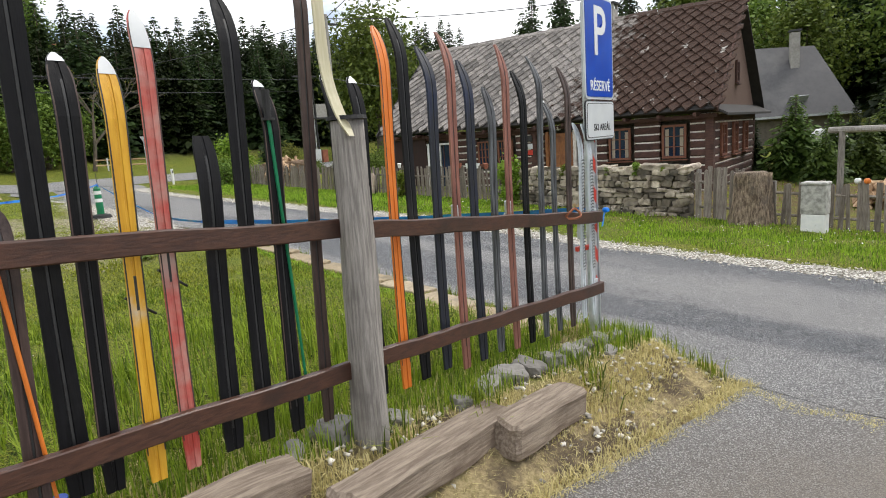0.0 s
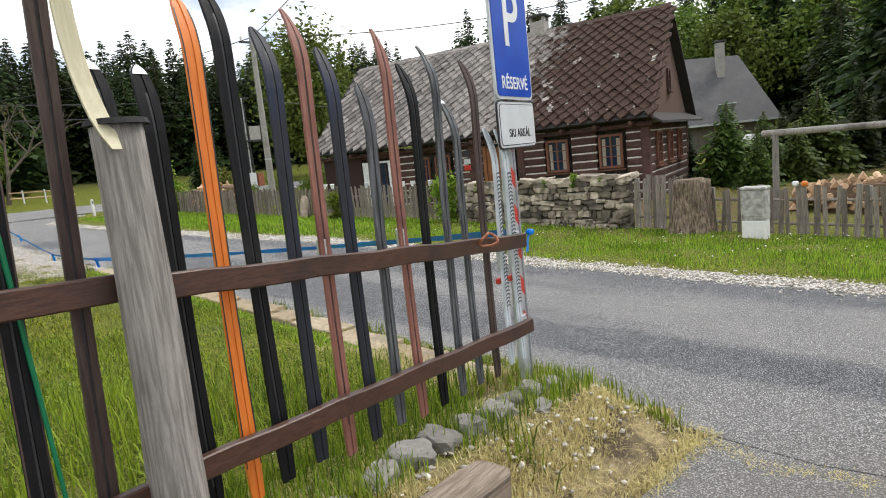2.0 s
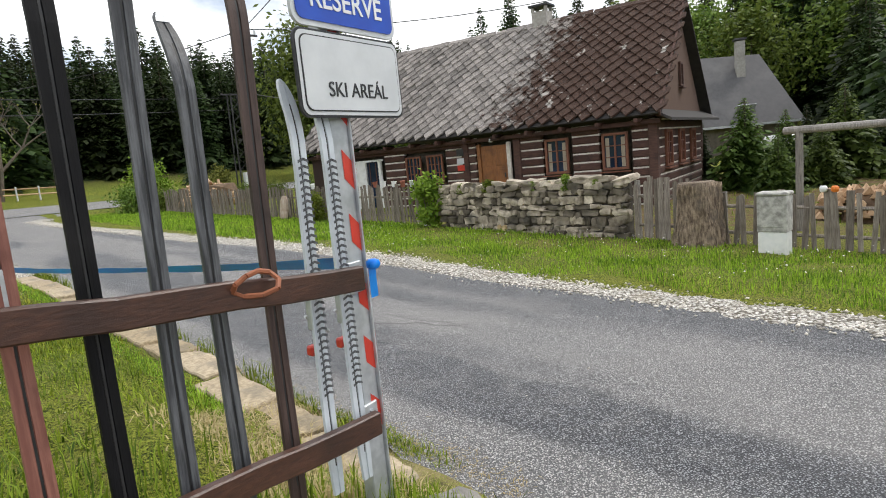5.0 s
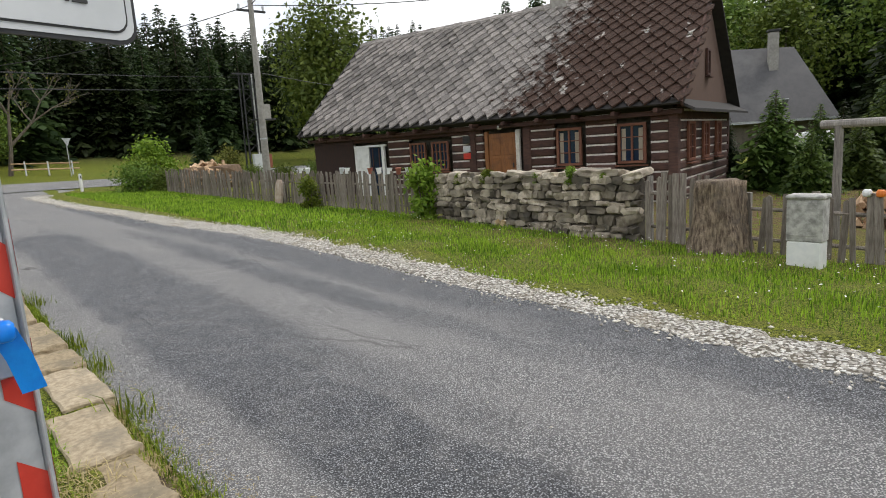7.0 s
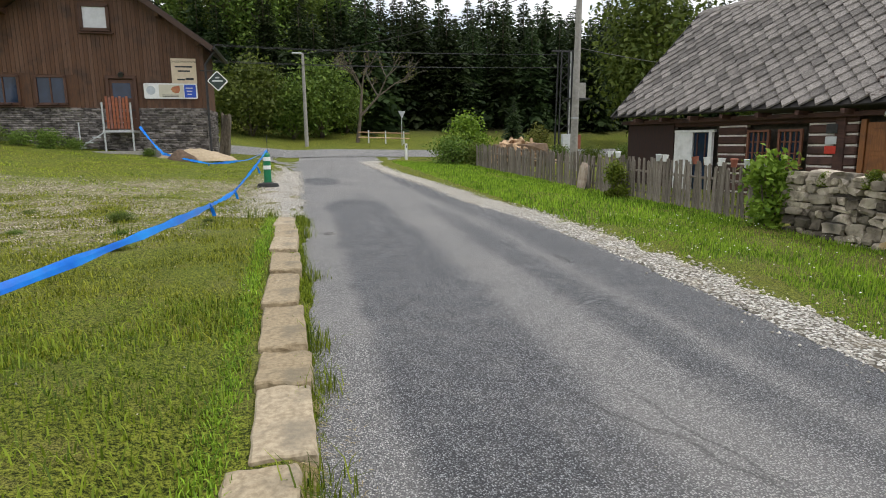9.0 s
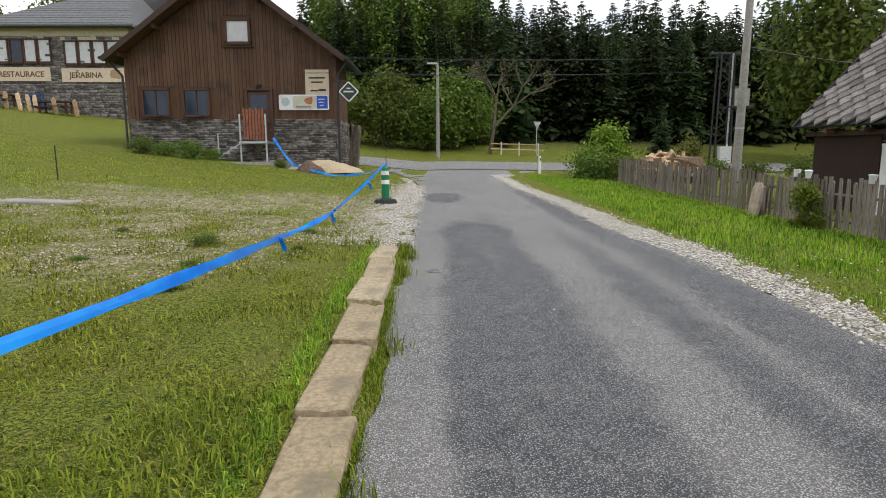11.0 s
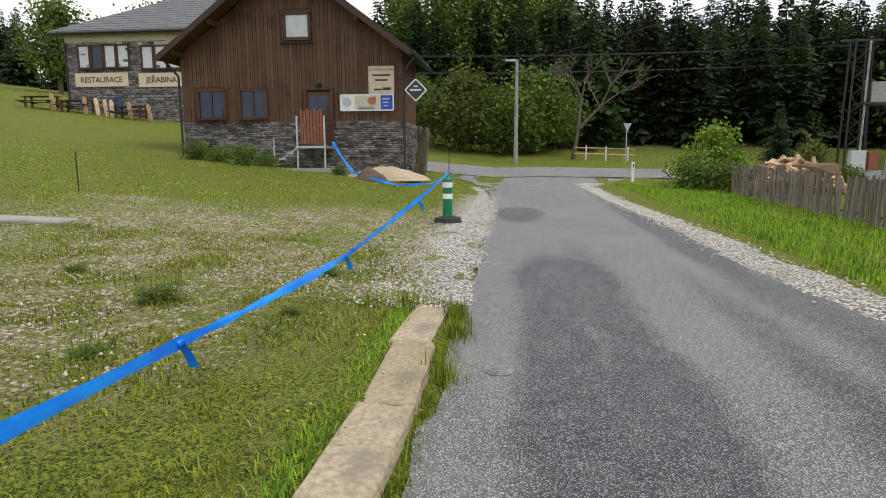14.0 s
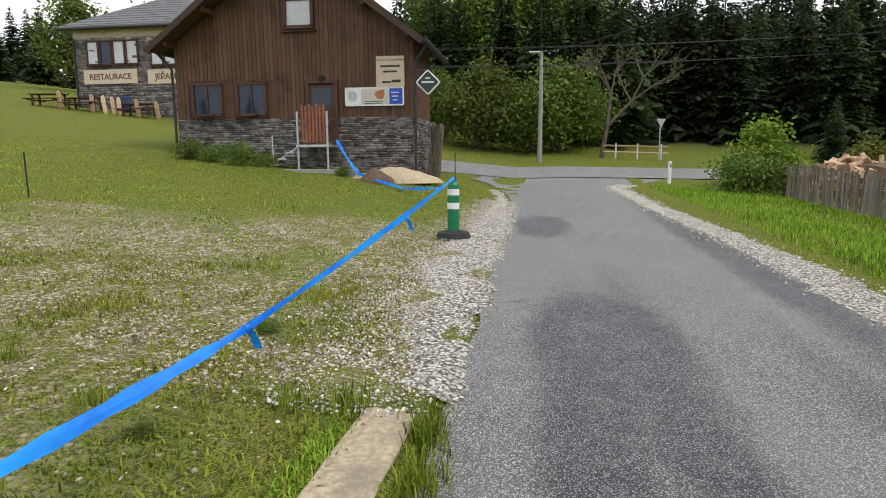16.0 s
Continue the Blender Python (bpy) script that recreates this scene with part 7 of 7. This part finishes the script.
for x, y, s in ((-4.6, 28.6, 1.1), (-5.6, 28.5, 0.9), (-6.6, 28.7, 1.0), (-3.8, 28.6, 0.7), (-1.2, 28.4, 0.5)):
    again(LOWB, x, y, s * 0.5, x * 70)
# far vegetable patch and garden growth behind the fence
for x, y, s in ((22, 33, 0.8), (24, 35, 0.9), (20, 33.5, 0.7), (26, 37, 1.0), (23.5, 30, 0.8), (18.5, 34.5, 0.7), (28, 39, 1.1), (25, 33, 0.8)):
    again(LOWB, x, y, s, x * 50)
# bare tree
dead = thing("dead_tree", "leaning half-bare tree with few leaves", "tree", pose(8.5, 46.3, at(8.5, 46.3)))
bm = bmesh.new()


def limb(a, d, ln, r, depth):
    b = Vector(a) + Vector(d).normalized() * ln
    rod(bm, a, b, r, r * 0.65, 6)
    if depth:
        for k in range(3):
            nd = Vector(d).normalized() + Vector((R4.normal(0, 0.55), R4.normal(0, 0.45), R4.normal(0.15, 0.35)))
            limb(b, nd, ln * R4.uniform(0.55, 0.8), r * 0.6, depth - 1)


limb((0, 0, -0.2), (0.15, 0, 1), 2.2, 0.15, 0)
limb((0.3, 0, 1.9), (0.1, 0.1, 1), 1.9, 0.11, 4)
limb((0.3, 0, 1.9), (0.75, 0, 0.8), 1.9, 0.10, 4)
part("trunk", bm, BARK, dead)
lv = np.array([v.co[:] for v in dead.children[0].data.vertices])
lv = lv[lv[:, 2] > 2.5][::11]
v, f = cards(lv + R4.normal(0, 0.12, lv.shape), np.full(len(lv), 0.07), R4.normal(0, 1, lv.shape), R4.uniform(0, 6, len(lv)))
fast("crown", v, f, OLIVE, dead)


# ---- grass, flowers, pebbles ----
def blades(name, mat, xs, ys, h0, h1, width, label, cat="grass", lean=0.45, keep=None, seed=0, per=1):
    r = np.random.default_rng(seed)
    n = len(xs)
    x, y = np.asarray(xs), np.asarray(ys)
    z = height(x, y) - 0.03
    h = r.uniform(h0, h1, n)
    az, ln = r.uniform(0, 6.283, n), lean * r.random(n)
    side = np.stack([-np.sin(az), np.cos(az), np.zeros(n)], 1) * (width * r.uniform(0.6, 1.3, n))[:, None]
    out = np.stack([np.cos(az), np.sin(az), np.zeros(n)], 1)
    base = np.stack([x, y, z], 1)
    mid = base + out * (h * ln * 0.35)[:, None] + np.array([0, 0, 1]) * (h * 0.6)[:, None]
    tip = base + out * (h * ln)[:, None] + np.array([0, 0, 1]) * (h * (1 - 0.35 * ln))[:, None]
    v = np.stack([base - side, base + side, mid + side * 0.7, tip, mid - side * 0.7], 1).reshape(-1, 3)
    k = np.arange(n)[:, None] * 5
    tris = np.concatenate([k + [0, 1, 2], k + [0, 2, 4], k + [4, 2, 3]], 0)
    return tagged(fast(name, v, tris, mat), label, cat, kind="stuff")


def scatter(r, n, x0, x1, y0, y1, clump=0.5, freq=1.2):
    x, y = r.uniform(x0, x1, n), r.uniform(y0, y1, n)
    w = np.array([noise.noise(Vector((a * freq, b * freq, 3.3))) for a, b in zip(x, y)])
    on = w * clump + r.random(n) > 0.5
    return x[on], y[on]


def not_bare(x, y, r):
    bare = np.zeros(len(x))
    for cx, cy, rx, ry, _ in BARE:
        bare = np.maximum(bare, np.exp(-(((x - cx) / rx) ** 2 + ((y - cy) / ry) ** 2) * 0.9))
    clump = np.array([noise.noise(Vector((a * 2.6, b * 2.6, 1.7))) for a, b in zip(x, y)])
    on = r.random(len(x)) > bare * (0.62 - 0.62 * sstep(0.0, 0.3, clump))
    return x[on], y[on]


RG = np.random.default_rng(77)
gx, gy = scatter(RG, 120000, -7, 3.9, 2.75, 8.0, 0.7)
keep_g = RG.random(len(gx)) < np.clip((gx + 7) / 5, 0, 1)
gx, gy = gx[keep_g], gy[keep_g]
near_g = gy < 4.3 + 0.5 * np.sin(gx * 1.3)
blades("meadow_grass", BLADE, gx[near_g], gy[near_g], 0.06, 0.27, 0.0042, "lush green meadow grass behind the ski fence", seed=1, lean=0.8)
blades("meadow_grass", BLADE, gx[~near_g], gy[~near_g], 0.03, 0.11, 0.005, "shorter green meadow grass by the road", seed=13, lean=1.2)
gx, gy = scatter(RG, 260000, -8, 4.0, 6.5, 16.5, 0.7, 1.9)
keep_g = RG.random(len(gx)) < np.clip((gx + 8) / 7, 0, 1)
gx, gy = gx[keep_g], gy[keep_g]
gx, gy = not_bare(gx, gy, RG)
blades("mown_grass", OLIVEBLADE, gx, gy, 0.02, 0.085, 0.0055, "short mown meadow grass", seed=2, lean=1.5)
gx, gy = scatter(RG, 80000, -14, 3.6, 14.5, 30, 0.5, 0.8)
gx, gy = not_bare(gx, gy, RG)
blades("far_mown_grass", OLIVEBLADE, gx, gy, 0.02, 0.075, 0.009, "mown meadow grass before the barn", seed=3, lean=1.0)
gx, gy = scatter(RG, 90000, 8.6, 12.0, -3, 12.5, 0.5)
gx = np.where(gx < 8.75 + 0.25 * np.sin(gy * 1.7) + np.interp(gy, (0, 5, 10, 13), (-0.4, 0, 0.35, 0.35)), gx + 1.2, gx)
blades("verge_grass", BLADE, gx, gy, 0.03, 0.105, 0.006, "green verge grass below the wall", seed=4)
gx, gy = scatter(RG, 50000, 8.9, 12.2, 12, 33, 0.5)
blades("verge_grass", BLADE, gx, gy, 0.05, 0.15, 0.010, "green verge grass along the picket fence", seed=5)
gx, gy = scatter(RG, 7000, 12.4, 22, -4, 34, 0.5)
blades("garden_grass", BLADE, gx, gy, 0.05, 0.2, 0.014, "garden grass behind the fences", seed=6)
gx, gy = 4.36 + 0.035 * RG.normal(0, 1, 15000) + 0.03 * np.sin(RG.random(15000) * 40), RG.uniform(3.0, 13.2, 15000)
on = np.sin(gy * 2.1) + np.sin(gy * 5.3 + 1) + RG.normal(0, 0.9, 15000) > -0.5
blades("kerb_grass", BLADE, gx[on], gy[on], 0.02, 0.085, 0.004, "tufts of grass growing along the kerb", seed=7, lean=0.9)
gx, gy = 4.06 + 0.05 * RG.normal(0, 1, 6000), RG.uniform(3.0, 12.9, 6000)
blades("kerb_grass", BLADE, gx - 0.17, gy, 0.025, 0.085, 0.0045, "grass creeping over the kerb", seed=8, lean=1.1)
gx, gy = 4.40 + 0.075 * RG.normal(0, 1, 7000), RG.uniform(2.6, 6.4, 7000)
blades("dry_grass", STRAW, gx, gy, 0.012, 0.06, 0.0035, "dry straw lying between kerb and asphalt", seed=21, lean=2.2)
gx, gy = 3.75 + 0.16 * RG.normal(0, 1, 5000), RG.uniform(2.7, 4.6, 5000)
blades("dry_grass", STRAW, gx, gy, 0.03, 0.12, 0.004, "dry straw in the grass beside the kerb", seed=22, lean=1.8)
gx, gy = scatter(RG, 60000, 0.2, 4.05, 1.64, 2.7, 0.6, 3)
blades("dry_grass", STRAW, gx, gy, 0.02, 0.085, 0.003, "dry straw-coloured grass under the fence", seed=9, lean=1.3)
gx, gy = scatter(RG, 13000, -0.5, 4.05, 2.25, 2.8, 0.8, 3)
blades("fence_grass", BLADE, gx, gy, 0.04, 0.2, 0.0035, "green grass at the foot of the fence", seed=10)
t = RG.random(2600)
blades("seam_weeds", STRAW, 3.88 + RG.normal(0, 0.04, 2600) + 0.05 * np.sin(t * 14), 0.9 + 1.25 * t, 0.015, 0.05, 0.004, "weeds in the asphalt seam", seed=11, lean=1.2)
tuft_x, tuft_y = [], []
for cx, cy, k in ((4.42, 7.0, 90), (4.45, 6.3, 70), (4.4, 5.2, 60), (4.42, 12.3, 160), (4.36, 12.75, 160), (4.40, 11.4, 80), (3.6, 12.9, 60), (3.9, 12.9, 90), (1.6, 13.1, 60), (2.1, 11.3, 60), (2.6, 12.6, 60), (4.05, 2.45, 120), (4.0, 2.0, 90), (2.0, 2.2, 90), (2.9, 2.15, 60), (3.95, 2.2, 60), (1.45, 2.15, 60), (4.44, 9.0, 60)):
    tuft_x += list(cx + RG.normal(0, 0.055, k))
    tuft_y += list(cy + RG.normal(0, 0.09, k))
blades("grass_tuft", BLADE, np.array(tuft_x), np.array(tuft_y), 0.08, 0.24, 0.0045, "tall tufts of grass by the kerb", seed=12, lean=0.9)


def pebbles(name, xs, ys, s0, s1, label, seed, mat=PEBBLE):
    r = np.random.default_rng(seed)
    octa = np.array([(1, 0, 0), (-1, 0, 0), (0, 1, 0), (0, -1, 0), (0, 0, 1), (0, 0, -1)], float)
    fc = np.array([(0, 2, 4), (2, 1, 4), (1, 3, 4), (3, 0, 4), (2, 0, 5), (1, 2, 5), (3, 1, 5), (0, 3, 5)])
    n = len(xs)
    s = r.uniform(s0, s1, (n, 1, 1)) * r.uniform(0.6, 1.3, (n, 1, 3))
    rot = r.uniform(0, 6.28, n)
    p = octa[None] * s + r.normal(0, 1, (n, 6, 3)) * s * 0.18
    c, q = np.cos(rot)[:, None], np.sin(rot)[:, None]
    p = np.stack([p[..., 0] * c - p[..., 1] * q, p[..., 0] * q + p[..., 1] * c, p[..., 2] * 0.7], -1)
    p += np.stack([xs, ys, height(xs, ys) + 0.008], -1)[:, None]
    return tagged(fast(name, p.reshape(-1, 3), (fc[None] + np.arange(n)[:, None, None] * 6).reshape(-1, 3), mat), label, "gravel", kind="stuff")


py = RG.uniform(-2, 32, 15000)
px = np.interp(py, (-2, 2, 4.3, 6.2, 9, 12.7, 16, 20, 25, 32), (7.9, 7.95, 8.25, 8.45, 8.65, 8.65, 8.3, 8.15, 7.8, 7.6)) - 0.06 + RG.normal(0, 0.19, 15000)
pebbles("limestone_chips", px, py, 0.007, 0.023, "scattered white limestone chips on the verge", 1)
py = RG.uniform(12.8, 26, 13000)
px = 3.95 + RG.normal(0, 0.34, 13000) - 0.25 * np.exp(-((py - 16) / 2.5) ** 2)
px = np.where(px > 4.5, 4.3, px)
pebbles("shoulder_pebbles", px, py, 0.005, 0.016, "loose pale pebbles beside the road", 2)
px, py = [], []
for cx, cy, rx, ry, _ in BARE:
    px.append(cx + RG.normal(0, 0.55 * rx, int(620 * rx * ry)))
    py.append(cy + RG.normal(0, 0.55 * ry, int(620 * rx * ry)))
px, py = np.concatenate(px), np.concatenate(py)
on = (px < 4.3) & (px > -6) & (np.array([noise.noise(Vector((a * 1.3, b * 1.3, 6.1))) for a, b in zip(px, py)]) > -0.12)
px, py = px[on], py[on]
pebbles("meadow_pebbles", px, py, 0.005, 0.017, "pale pebbles strewn in the thin grass", 3, DULLPEBBLE)
px, py = RG.uniform(1.0, 4.1, 500), RG.uniform(1.8, 2.6, 500)
pebbles("fence_pebbles", px, py, 0.008, 0.022, "small stones under the fence", 4)
px, py = RG.uniform(-1, 8, 260), RG.uniform(-1, 12, 260)
pebbles("road_grit", px, py, 0.003, 0.009, "grit on the asphalt", 5)
fx, fy = scatter(RG, 700, 8.9, 11.9, 2, 12, 0.7, 0.7)
fr = np.random.default_rng(9)
v, f = cards(np.stack([fx, fy, height(fx, fy) + fr.uniform(0.08, 0.16, len(fx))], -1), np.full(len(fx), 0.012), np.stack([fr.normal(0, 0.3, len(fx)), fr.normal(0, 0.3, len(fx)), np.ones(len(fx))], -1), fr.uniform(0, 6, len(fx)), 0.9)
tagged(fast("clover_flowers", v, f, PETAL), "small white clover flowers in the verge", "flowers", kind="stuff")
fx, fy = scatter(RG, 45, 2.0, 4.0, 11.5, 14.5, 0.9, 1.0)
v, f = cards(np.stack([fx, fy, height(fx, fy) + 0.07], -1), np.full(len(fx), 0.013), np.stack([fr.normal(0, 0.3, len(fx)), fr.normal(0, 0.3, len(fx)), np.ones(len(fx))], -1), fr.uniform(0, 6, len(fx)), 0.9)
tagged(fast("clover_flowers", v, f, PETAL), "small white clover flowers by the kerb", "flowers", kind="stuff")
slab_x, slab_y2 = -2.85, 16.55
bm = box(bmesh.new(), 0, 0, -0.05, 1.25, 0.6, 0.08, None, 0.02)
tagged(part("concrete_slab", bm, CONCRETE), "flat weathered concrete slab sunk in the meadow", "slab").matrix_world = pose(slab_x, slab_y2, at(slab_x, slab_y2), 0, 3, 8)
# leafy weed clumps in the worn ground
for x, y, k in ((1.75, 12.6, 1.0), (2.75, 14.3, 0.7), (0.9, 11.3, 0.55), (2.1, 11.2, 0.5), (3.0, 12.4, 0.45), (0.2, 13.6, 0.6)):
    ob = copy_thing(LOWB, pose(x, y, at(x, y, -0.03), 0, 0, x * 90))
    ob.scale = (0.2 * k, 0.2 * k, 0.11 * k)
    tagged(ob, "low leafy weed clump in the gravelly ground", "weed", "weeds in the worn ground")
# broad dock leaves beside the tape
dock = thing("dock_plant", "broad green dock leaves by the tape", "plant", pose(2.35, 10.1, at(2.35, 10.1)) @ Matrix.Diagonal((0.62, 0.62, 0.62, 1)))
for k in range(9):
    a = k * 0.7
    bm = bmesh.new()
    prev = None
    for i in range(7):
        t = i / 6
        w = 0.055 * math.sin(math.pi * min(t * 0.9 + 0.08, 1))
        c = Vector((math.cos(a), math.sin(a), 0)) * (0.30 * t) + Vector((0, 0, 0.10 * math.sin(t * 2.6)))
        s = Vector((-math.sin(a), math.cos(a), 0.15))
        row = [bm.verts.new(c - s * w), bm.verts.new(c + Vector((0, 0, -0.012))), bm.verts.new(c + s * w)]
        if prev:
            bm.faces.new((prev[0], prev[1], row[1], row[0]))
            bm.faces.new((prev[1], prev[2], row[2], row[1]))
        prev = row
    part("leaf", bm, LEAF, dock, smooth=True)
